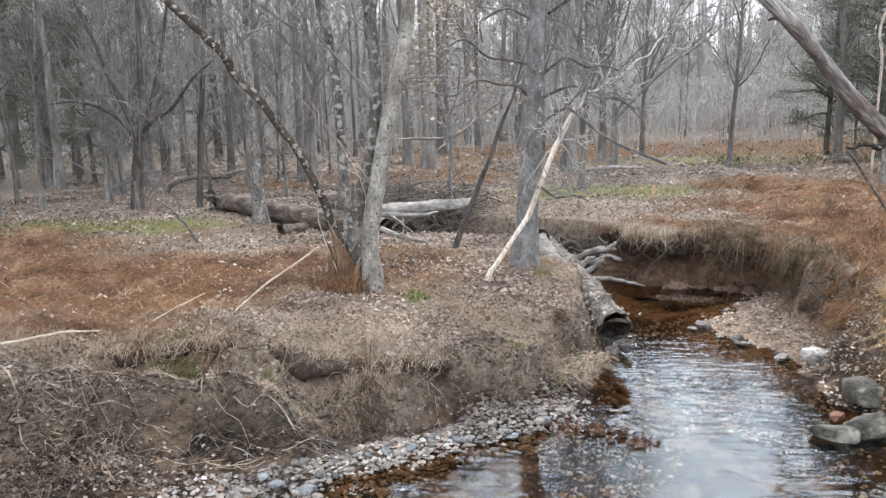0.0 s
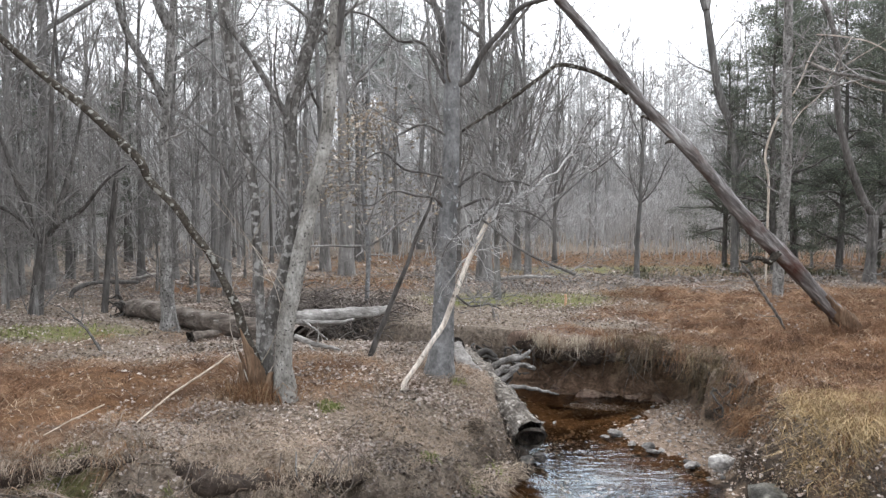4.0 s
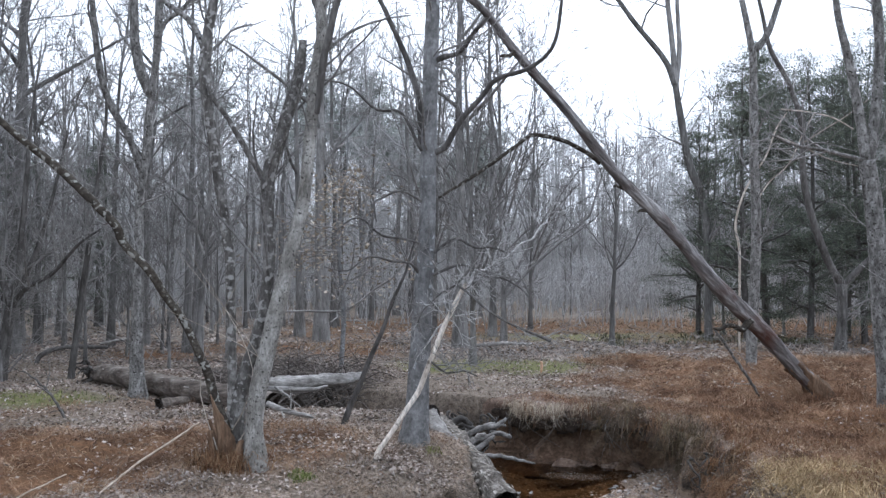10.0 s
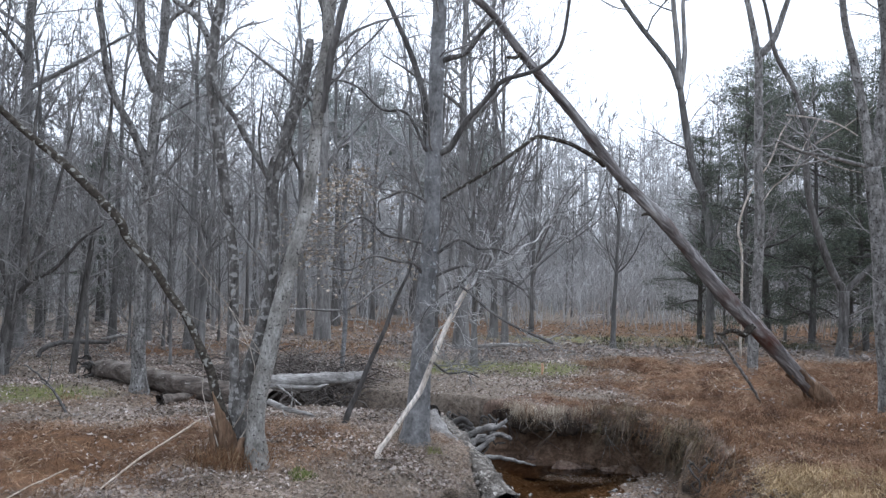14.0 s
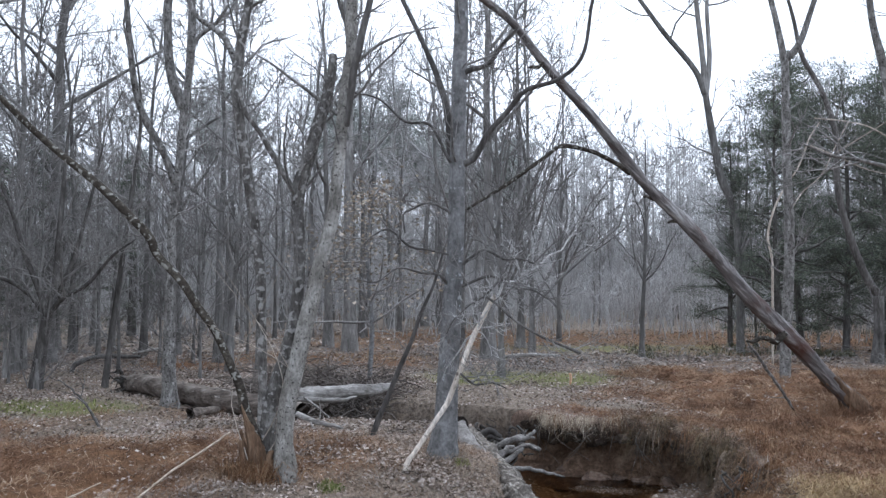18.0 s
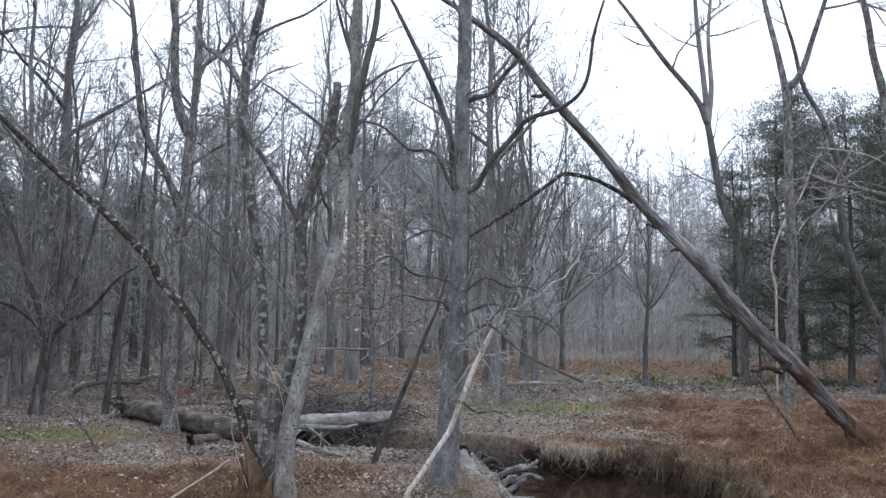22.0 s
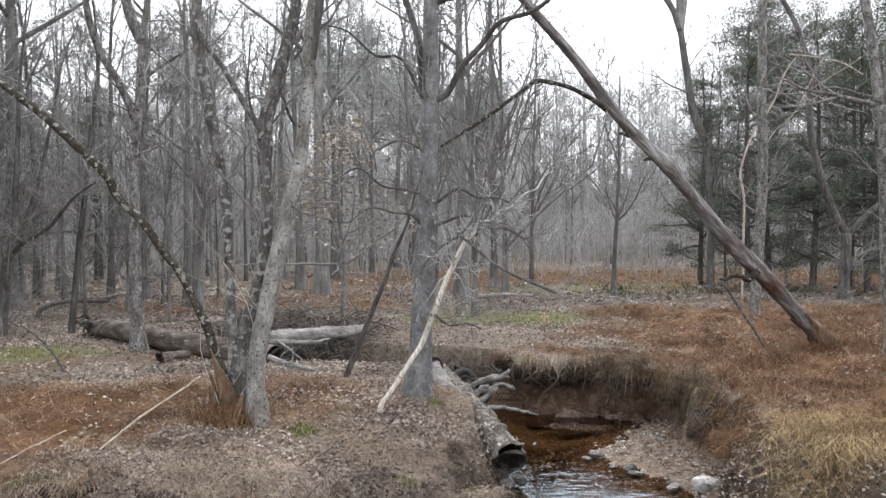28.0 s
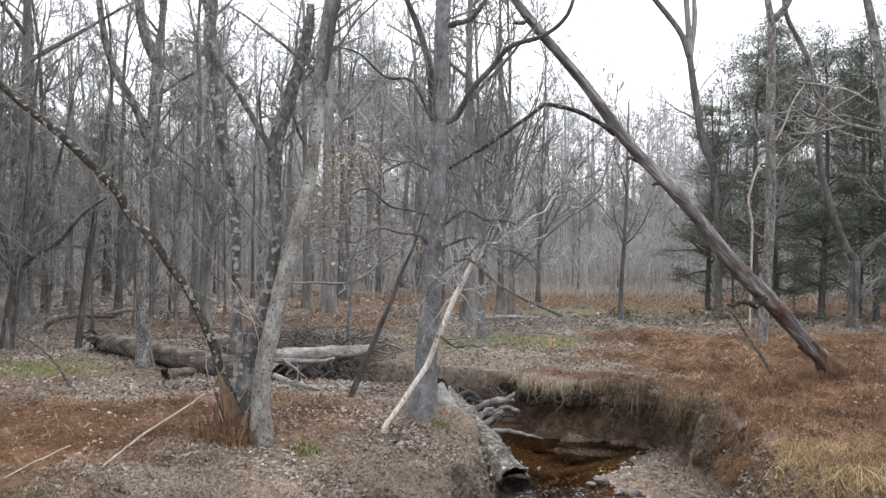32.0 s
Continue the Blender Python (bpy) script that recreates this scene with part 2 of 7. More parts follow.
BEECH_LEAF = scatter_material("withered_hanging_leaves", ((0.24, 0.19, 0.145), (0.4, 0.34, 0.275), (0.3, 0.25, 0.18), (0.5, 0.44, 0.37)))
FAR_GRASS = scatter_material("faded_orange_far_grass", ((0.15, 0.1, 0.062), (0.23, 0.163, 0.105), (0.31, 0.235, 0.16), (0.24, 0.2, 0.135)), patch=0.35, clump=0.6, clump_scale=0.5)
RUST_GRASS = scatter_material("rust_brown_grass", ((0.088, 0.042, 0.023), (0.170, 0.088, 0.045), (0.268, 0.158, 0.086), (0.124, 0.066, 0.036), (0.340, 0.24, 0.144)), patch=1.1)
RUST_THATCH = scatter_material("rust_orange_thatch", ((0.05, 0.026, 0.016), (0.12, 0.065, 0.038), (0.21, 0.122, 0.072), (0.295, 0.188, 0.118), (0.38, 0.28, 0.195)), patch=1.3, clump=0.78, clump_scale=2.2)
FADED_THATCH = scatter_material("faded_tan_strands", ((0.2, 0.12, 0.068), (0.33, 0.22, 0.135), (0.45, 0.34, 0.235), (0.56, 0.46, 0.35)), patch=1.0)
STRAW_THATCH = scatter_material("pinkish_straw_thatch", ((0.12, 0.087, 0.064), (0.27, 0.203, 0.152), (0.44, 0.357, 0.28), (0.32, 0.235, 0.17), (0.62, 0.54, 0.45)), patch=1.2, clump=0.5, clump_scale=3.5)
PALE_STRAW = scatter_material("pale_straw", ((0.26, 0.2, 0.14), (0.42, 0.35, 0.26), (0.58, 0.5, 0.39), (0.66, 0.59, 0.48)), patch=1.5)
OLIVE_STRAW = scatter_material("olive_straw", ((0.045, 0.033, 0.019), (0.1, 0.077, 0.042), (0.19, 0.15, 0.086), (0.34, 0.28, 0.18)), patch=1.5, clump=0.6, clump_scale=5)
TAN_GRASS = scatter_material("straw_grass", ((0.165, 0.124, 0.091), (0.288, 0.226, 0.170), (0.453, 0.38, 0.304), (0.206, 0.162, 0.124)), patch=0.9)
YELLOW_GRASS = scatter_material("yellowed_grass", ((0.16, 0.105, 0.052), (0.31, 0.215, 0.11), (0.48, 0.37, 0.215), (0.25, 0.165, 0.085), (0.56, 0.47, 0.31)), patch=1.4, clump=0.4, clump_scale=4)
GREEN_GRASS = scatter_material("dull_green_grass", ((0.09, 0.115, 0.03), (0.16, 0.185, 0.055), (0.26, 0.26, 0.11)), patch=0.9)
PEBBLES = scatter_material("mixed_pebbles", ((0.075, 0.078, 0.088), (0.19, 0.174, 0.16), (0.36, 0.332, 0.305), (0.25, 0.19, 0.155), (0.12, 0.118, 0.12), (0.44, 0.41, 0.38)), rough=0.7)
BROWN_PEBBLES = scatter_material("muddy_brown_pebbles", ((0.15, 0.108, 0.08), (0.27, 0.205, 0.16), (0.37, 0.3, 0.25), (0.22, 0.17, 0.135), (0.52, 0.47, 0.43)), rough=0.75)
RIFFLE = scatter_material("wet_brown_gravel", ((0.06, 0.042, 0.03), (0.12, 0.09, 0.068), (0.2, 0.16, 0.13), (0.3, 0.26, 0.225)), rough=0.45)
CLOD = scatter_material("earth_clods", ((0.03, 0.022, 0.016), (0.075, 0.055, 0.04), (0.14, 0.107, 0.08)))
FLAKE = scatter_material("flaking_bark", ((0.05, 0.042, 0.035), (0.13, 0.113, 0.098), (0.27, 0.245, 0.215), (0.4, 0.37, 0.335), (0.08, 0.067, 0.055)), patch=4)
BRUSH = scatter_material("tangled_dead_brush", ((0.07, 0.058, 0.05), (0.14, 0.12, 0.105), (0.24, 0.21, 0.19)))
BANK_TWIG = scatter_material("dull_bank_twigs", ((0.04, 0.033, 0.028), (0.09, 0.075, 0.063), (0.19, 0.165, 0.145)))
SHRUB = scatter_material("dull_olive_shrub", ((0.05, 0.05, 0.03), (0.1, 0.1, 0.055), (0.17, 0.15, 0.1)))
SOIL = material("slumped_red_brown_soil", ((0.08, 0.054, 0.041), (0.19, 0.132, 0.1), (0.3, 0.228, 0.18)), 6, bump=0.9, fine=30, bump_distance=0.03)
BANK_MUD = material("red_brown_bank_mud", ((0.05, 0.031, 0.021), (0.14, 0.089, 0.059), (0.29, 0.2, 0.138)), 4.5, bump=0.9, fine=24, bump_distance=0.03)
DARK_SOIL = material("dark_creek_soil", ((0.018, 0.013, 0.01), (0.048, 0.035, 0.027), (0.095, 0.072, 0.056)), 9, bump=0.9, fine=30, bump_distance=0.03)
ROOT_STRAND = scatter_material("hanging_root_strands", ((0.035, 0.026, 0.019), (0.08, 0.06, 0.044), (0.17, 0.134, 0.1)))
ORANGE = material("faded_orange_tape", ((0.5, 0.3, 0.18), (0.58, 0.36, 0.23), (0.62, 0.42, 0.3)), 20, bump=0)

# ---- mesh helpers ----
rng = np.random.default_rng(7)


def unit(v):
    return v / np.maximum(np.linalg.norm(v, axis=-1, keepdims=True), 1e-9)


def mesh_object(name, verts, faces, mat, parent=None, smooth=True, label=""):
    """One mesh object from an array of places and an array of faces with a fixed number of corners."""
    me = bpy.data.meshes.new(name)
    verts, faces = np.asarray(verts, np.float32).reshape(-1, 3), np.asarray(faces, np.int32)
    me.vertices.add(len(verts))
    me.vertices.foreach_set("co", verts.ravel())
    k = faces.shape[1]
    me.loops.add(faces.size)
    me.loops.foreach_set("vertex_index", faces.ravel())
    me.polygons.add(len(faces))
    me.polygons.foreach_set("loop_start", np.arange(0, faces.size, k, dtype=np.int32))
    me.polygons.foreach_set("loop_total", np.full(len(faces), k, np.int32))
    me.polygons.foreach_set("use_smooth", np.full(len(faces), smooth))
    me.update(calc_edges=True)
    me.validate()
    me.materials.append(mat)
    ob = new(name, me)
    if parent:
        ob.parent = parent
    if label:
        tagged(ob, label)
    return ob


def tube_arrays(pts, rad, sides, knots=0.0):
    """Rounded tubes along many polylines at once: pts (N, P, 3), rad (N, P)."""
    n, p, _ = pts.shape
    way = unit(np.gradient(pts, axis=1))
    mean = unit(pts[:, -1] - pts[:, 0])
    ref = np.where(np.abs(mean[:, 2:]) < 0.8, np.array([[0, 0, 1.0]]), np.array([[1.0, 0, 0]]))[:, None]
    a = unit(np.cross(way, np.broadcast_to(ref, way.shape)))
    b = np.cross(way, a)
    ang = np.arange(sides) * 2 * np.pi / sides
    r = rad[..., None] * np.ones(sides)
    if knots:
        # ridges that run along the stem, and small lumps
        coarse = rng.normal(size=(n, p // 7 + 2, sides))
        f = np.linspace(0, coarse.shape[1] - 1.001, p)
        k = f.astype(int)
        u = (f - k)[None, :, None]
        r = r * (1 + knots * (coarse[:, k] * (1 - u) + coarse[:, k + 1] * u) + 0.3 * knots * rng.normal(size=r.shape))
    ring = pts[:, :, None] + r[..., None] * (a[:, :, None] * np.cos(ang)[:, None] + b[:, :, None] * np.sin(ang)[:, None])
    idx = np.arange(n * p * sides).reshape(n, p, sides)
    nxt = np.roll(idx, -1, 2)
    faces = np.stack([idx[:, :-1], nxt[:, :-1], nxt[:, 1:], idx[:, 1:]], -1).reshape(-1, 4)
    return ring.reshape(-1, 3), faces


def tubes(name, groups, mat, parent=None, sides=5, knots=0.0, label=""):
    """One mesh from several groups of polylines, each (pts, rad)."""
    vs, fs, base = [], [], 0
    for pts, rad in groups:
        v, f = tube_arrays(pts, rad, sides, knots)
        vs.append(v), fs.append(f + base)
        base += len(v)
    return mesh_object(name, np.concatenate(vs), np.concatenate(fs), mat, parent, True, label)


def slivers(name, groups, mat, parent=None):
    """The finest twigs, seen from far: one thin triangle each, from foot to tip."""
    vs = []
    for pts, rad in groups:
        a, b = pts[:, 0], pts[:, -1]
        s = unit(np.cross(b - a, rng.normal(size=a.shape))) * np.maximum(rad[:, :1], 0.012)
        vs.append(np.stack([a - s, a + s, b], 1).reshape(-1, 3))
    v = np.concatenate(vs)
    return tagged(mesh_object(name, v, np.arange(len(v)).reshape(-1, 3), mat, parent, False), kind="stuff")


def curve_through(rows, step):
    """A smooth line with radii through (x, y, z, r) rows, a point every step metres."""
    q = np.array(rows, float)
    q = np.vstack([2 * q[0] - q[1], q, 2 * q[-1] - q[-2]])
    out = []
    for k in range(1, len(q) - 2):
        p0, p1, p2, p3 = q[k - 1 : k + 3]
        m = max(2, int(np.linalg.norm(p2[:3] - p1[:3]) / step))
        for u in np.arange(m) / m:
            out.append(0.5 * (2 * p1 + (p2 - p0) * u + (2 * p0 - 5 * p1 + 4 * p2 - p3) * u * u + (3 * p1 - p0 - 3 * p2 + p3) * u**3))
    out.append(q[-2])
    out = np.array(out)
    out[:, 3] = np.maximum(out[:, 3], 0.002)
    return out


def reach(rows, length, lift=0.3, steps=7):
    """The rows carried on past their end by a length, tapering."""
    q = [np.array(r, float) for r in rows]
    d = unit(q[-1][:3] - q[-2][:3])
    r0 = q[-1][3]
    for k in range(steps):
        d = unit(d + np.array([0, 0, lift / steps]) + rng.normal(scale=0.06, size=3))
        q.append(np.r_[q[-1][:3] + d * length / steps, r0 * (1 - 0.8 * (k + 1) / steps)])
    return [tuple(v) for v in q]


def limb(name, rows, mat, parent, sides=10, step=0.08, knots=0.035, label="", wobble=0.0, closed=True):
    """A trunk, limb or log along control rows; closed at both ends by a shrinking ring. Returns the object and its centre line."""
    c = curve_through(rows, step)
    if wobble:
        c[1:-1, :3] += rng.normal(scale=wobble, size=(len(c) - 2, 3))
    way0, way1 = unit(c[0, :3] - c[1, :3]), unit(c[-1, :3] - c[-2, :3])
    if not closed:
        return tubes(name, [(c[None, :, :3], c[None, :, 3])], mat, parent, sides, knots, label), c
    c = np.vstack([np.r_[c[0, :3] + way0 * 0.01, c[0, 3] * 0.05], c, np.r_[c[-1, :3] + way1 * 0.01, c[-1, 3] * 0.05]])
    return tubes(name, [(c[None, :, :3], c[None, :, 3])], mat, parent, sides, knots, label), c[1:-1]


def spawn(pts, rad, n, t0, t1, length, spread, up=0.3, thick=0.02, p=6, wob=0.18, keep=0.7, taper=0.6):
    """Side shoots on many polylines at once. length: metres at the parent's foot; shorter towards its tip."""
    count, m, _ = pts.shape
    par = np.repeat(np.arange(count), n)
    t = rng.uniform(t0, t1, len(par))
    f = t * (m - 1)
    k = np.minimum(f.astype(int), m - 2)
    u = (f - k)[:, None]
    pos = pts[par, k] * (1 - u) + pts[par, k + 1] * u
    pr = rad[par, k] * (1 - u[:, 0]) + rad[par, k + 1] * u[:, 0]
    way = unit(pts[par, k + 1] - pts[par, k])
    side = unit(np.cross(way, rng.normal(size=way.shape)))
    a = np.radians(rng.uniform(spread[0], spread[1], len(par)))[:, None]
    d = unit(way * np.cos(a) + side * np.sin(a))
    size = length * (1 - taper * t) * rng.uniform(0.5, 1.25, len(par))
    out = [pos]
    for _ in range(p - 1):
        d = unit(d + rng.normal(scale=wob, size=d.shape) + np.array([0, 0, up / p]))
        out.append(out[-1] + d * size[:, None] / (p - 1))
    r0 = np.minimum(pr * keep, thick * size)
    return np.stack(out, 1), r0[:, None] * np.linspace(1, 0.3, p)


def line(c, p=14):
    """A fitted centre line as the (pts, rad) of one polyline with p points."""
    idx = np.linspace(0, len(c) - 1, p).round().astype(int)
    return c[None, idx, :3], c[None, idx, 3]


def stack(*groups):
    return np.concatenate([g[0] for g in groups]), np.concatenate([g[1] for g in groups])


def thing(name, at, label, category, group="", kind=""):
    ob = new(name)
    ob.location = at
    tagged(ob, label, category, group, kind)
    bpy.context.view_layer.update()
    return ob


def adopt(parent, parts):
    for ob in parts:
        ob.parent = parent
        ob.matrix_parent_inverse = Matrix.Translation(parent.location).inverted()


# ---- ground and creek ----
WATER_Z = -0.9
SHORE = np.array([(-7, 1.4), (-5, 2.6), (-2.9, 3.9), (-1.5, 4.76), (-0.67, 5.45), (0.22, 5.9), (0.5, 6.57), (0.9, 7.7), (1.05, 8.75), (0.95, 10.2), (0.75, 11.2),
                  (0.1, 11.9), (-1.0, 12.0), (-2.4, 12.2), (-3.6, 12.5), (-3.6, 12.9), (-2.4, 13.1), (-0.8, 13.0), (0.6, 12.6), (1.4, 12.2), (1.8, 11.8), (2.2, 11.6), (2.65, 11.25), (2.95, 10.9),
                  (2.45, 9.95), (1.85, 9.2), (2.15, 8.65), (2.5, 7.8), (2.5, 6.6), (2.85, 5.9), (3.6, 5.2), (4.6, 4.2), (4.0, 2.2), (0, 1.4), (-7, -0.6)])
# Where the bank is how wide from its foot to its lip, and how wide the flat shelf before it: x, y, slope, shelf.
BANKS = np.array([(-4.5, 4, 1.5, 0.3), (-3, 5, 1.35, 0.3), (-1.3, 5.6, 0.5, 0.4), (-0.5, 5.9, 0.5, 0.5), (0.15, 6.4, 0.5, 0.25), (0.7, 8, 0.7, 0.05), (0.5, 10, 0.8, 0.05), (-1, 11.8, 0.6, 0.1), (-2, 13.4, 0.8, 0.05),
                  (1.2, 12.3, 0.15, 0.0), (2.0, 11.8, 0.1, 0.0), (2.8, 11.2, 0.1, 0.05), (3.3, 10.6, 0.12, 0.5), (3.4, 9.5, 0.2, 1.0), (3.1, 8.5, 0.35, 0.75), (3.0, 7.2, 0.6, 0.2), (3.4, 6.0, 0.7, 0.1), (4.5, 5, 0.8, 0.1), (0, 0.5, 1.0, 0.1)])


# The lip of the undercut bank, and the way back from it into the land.
LEFT_LIP = np.array([(-4.6, 5.0), (-4.2, 5.25), (-3.55, 5.5), (-2.9, 5.72), (-2.4, 5.8), (-1.86, 5.78), (-1.4, 5.85), (-1.0, 6.0), (-0.7, 6.2)])
LIP = np.array([(0.85, 11.75), (1.3, 11.75), (1.6, 11.25), (1.93, 11.1), (2.43, 10.95), (2.72, 10.7), (3.05, 10.35), (3.25, 9.8), (3.35, 9.2), (3.4, 8.6), (3.3, 8.1)])
INLAND = np.array((0.62, 0.55))
TURF = np.concatenate([LIP, (LIP + INLAND)[::-1]])


def ragged(q, deep=1.0):
    """How far the sod's torn edge runs in or out at places along a lip."""
    return np.stack([deep * 0.16 * waves(q[:, 0] * 3, q[:, 1] * 3, 1.3, k) + 0.07 * waves(q[:, 0] * 9, q[:, 1] * 9, 1.6, k + 5) for k in (51, 52)], -1)


def shore_distance(x, y, outline=SHORE):
    """Metres from the water's edge (or another outline), negative inside."""
    p = np.stack([x, y], -1)
    best, inside = np.full(x.shape, 1e9), np.zeros(x.shape, bool)
    for a, b in zip(outline, np.roll(outline, -1, 0)):
        e = b - a
        t = np.clip(((p - a) @ e) / (e @ e), 0, 1)
        best = np.minimum(best, np.hypot(*np.moveaxis(p - a - t[..., None] * e, -1, 0)))
        hit = ((a[1] > y) != (b[1] > y)) & (x < (b[0] - a[0]) * (y - a[1]) / (b[1] - a[1] + 1e-12) + a[0])
        inside ^= hit
    return np.where(inside, -best, best)


def waves(x, y, s, seed):
    """Smooth uneven ground out of a few crossed waves, about -1 to 1."""
    g = np.random.default_rng(seed)
    out = 0
    for _ in range(7):
        a, f, ph = g.uniform(0, 6.28), s * g.uniform(0.6, 1.8), g.uniform(0, 6.28)
        out = out + np.sin((x * np.cos(a) + y * np.sin(a)) * f + ph)
    return out / 4.0


def height(x, y, full=False):
    x, y = np.asarray(x, float), np.asarray(y, float)
    d = shore_distance(x, y) + 0.07 * waves(x, y, 5.0, 3) + 0.04 * waves(x, y, 13.0, 4)
    w = 1 / ((x[..., None] - BANKS[:, 0]) ** 2 + (y[..., None] - BANKS[:, 1]) ** 2 + 0.05) ** 1.5
    w = w / w.sum(-1, keepdims=True)
    slope, shelf = w @ BANKS[:, 2], w @ BANKS[:, 3]
    u = np.clip((d - shelf) / slope, 0, 1)
    top = 0.05 * waves(x, y, 0.9, 1) + 0.02 * waves(x, y, 3.5, 2) - (0.1 + 0.3 * np.clip((x + 2.6) / 1.0, 0, 1) * np.clip((1.0 - x) / 0.5, 0, 1) * np.clip((8.4 - y) / 1.0, 0, 1) * np.clip(y - 3.2, 0, 1)) * np.exp(-np.maximum(d - shelf - slope, 0) / 0.6)
    top = top + (0.085 * waves(x, y, 2.4, 71) + 0.025 * waves(x, y, 6, 72)) * np.clip((x - 3.2) / 1.2, 0, 1) * np.clip((30 - y) / 10, 0, 1)
    low = WATER_Z - 0.02 + 0.12 * np.clip(d / 0.6, -1.2, 1) + 0.015 * waves(x, y, 14, 5)
    # small slips and ledges on the muddy left slope
    ledge = np.sin(6.28 * (1.6 * u + 0.45 * waves(x, y, 1.4, 67)))
    u = np.clip(u + 0.13 * ledge * 4 * u * (1 - u) * (x < 0.4), 0, 1)
    rise = u * u * (3 - 2 * u)
    face = np.clip(rise * (1 - rise) * 4, 0, 1)
    z = low + (top - low) * rise + (0.06 * waves(x, y, 6, 6) + 0.065 * waves(x, y, 15, 61) + 0.035 * waves(x, y, 34, 62)) * face
    z = z - (0.15 * np.clip(waves(x * 0.7, y * 2.4, 5.5, 66) - 0.1, 0, 1) + 0.07 * np.clip(waves(x, y * 1.5, 9.0, 69), 0, 1)) * face * (x < 0.3)
    z = z + (0.012 * waves(x, y, 11, 63) + 0.008 * waves(x, y, 26, 64)) * np.clip(rise * 1.5, 0, 1)
    # the hollow eaten out below the left bank's sod, and the hole washed out between the right bank's two parts
    back = y - np.interp(x, LEFT_LIP[:, 0], LEFT_LIP[:, 1])
    z = z - np.clip(0.32 + 0.24 * waves(x * 1.5, y * 0.2, 2.2, 68), 0.05, 0.55) * np.exp(-(((back + 0.17) / 0.15) ** 2)) * np.clip((x + 4.0) / 0.6, 0, 1) * np.clip((-0.55 - x) / 0.2, 0, 1)
    z = z - 0.55 * np.exp(-(((x - 3.36) / 0.2) ** 2 + ((y - 8.65) / 0.24) ** 2))
    # matted lumps under the rust grass
    z = z + rust_cover(x, y) * rise * (0.07 * np.clip(waves(x, y, 4.6, 101), -0.3, 1) + 0.025 * waves(x, y, 11, 102)) * (y < 24)
    return (z, d, shelf, slope, rise) if full else z


def cover_z(x, y):
    """The ground's height, or the top of the overhanging turf where that lies above it."""
    z = height(x, y)
    return np.where(shore_distance(x, y, TURF) < 0, np.maximum(z, -0.03 + 0.015 * waves(x, y, 6, 8)), z)


def spaced(lo, hi, step, far_lo, far_hi, grow=1.13):
    mid = list(np.arange(lo, hi, step))
    s, a = step, mid[-1]
    up = []
    while a < far_hi:
        s *= grow
        a += s
        up.append(a)
    s, a, down = step, mid[0], []
    while a > far_lo:
        s *= grow
        a -= s
        down.append(a)
    return np.array(down[::-1] + mid + up)


def ellipse(x, y, cx, cy, rx, ry, turn=0.0):
    c, s = math.cos(turn), math.sin(turn)
    u, v = ((x - cx) * c + (y - cy) * s) / rx, (-(x - cx) * s + (y - cy) * c) / ry
    return 1.3 - np.hypot(u, v)


def rust_cover(x, y):
    """How thickly rust-coloured grass stands, 0 to 1."""
    m = np.maximum.reduce([ellipse(x, y, -4.3, 7.5, 3.0, 1.7, 0.15), ellipse(x, y, -9, 9.0, 4, 2.2), ellipse(x, y, 7.0, 14, 3.6, 5.5, -0.4), ellipse(x, y, 5.2, 9.6, 1.7, 1.6, 0.6),
                           ellipse(x, y, 11, 32, 14, 9, 0.1), ellipse(x, y, 1, 33, 7, 8), ellipse(x, y, -4, 21, 4, 2.5), ellipse(x, y, 9, 10, 4, 4)])
    return np.clip((m + 0.35 * waves(x, y, 1.6, 11) + 0.2 * waves(x, y, 5, 12)) * 1.6, 0, 1)


def green_cover(x, y):
    m = np.maximum.reduce([ellipse(x, y, 1.5, 16.6, 2.4, 1.5), ellipse(x, y, -7.5, 11.6, 2.4, 0.9), ellipse(x, y, -3.0, 5.62, 0.34, 0.3), ellipse(x, y, 5.5, 26, 4, 2)])
    return np.clip((m - 0.1 + 0.25 * waves(x, y, 2.5, 13)) * 1.6, 0, 1)


gx, gy = spaced(-5.4, 5.2, 0.042, -320, 320, 1.1), spaced(3.8, 13.0, 0.042, -60, 420, 1.1)
GX, GY = np.meshgrid(gx, gy)
GZ, GD, GSHELF, GSLOPE, GRISE = height(GX, GY, True)
ids = np.arange(GX.size).reshape(GX.shape)
quads = np.stack([ids[:-1, :-1], ids[:-1, 1:], ids[1:, 1:], ids[1:, :-1]], -1).reshape(-1, 4)


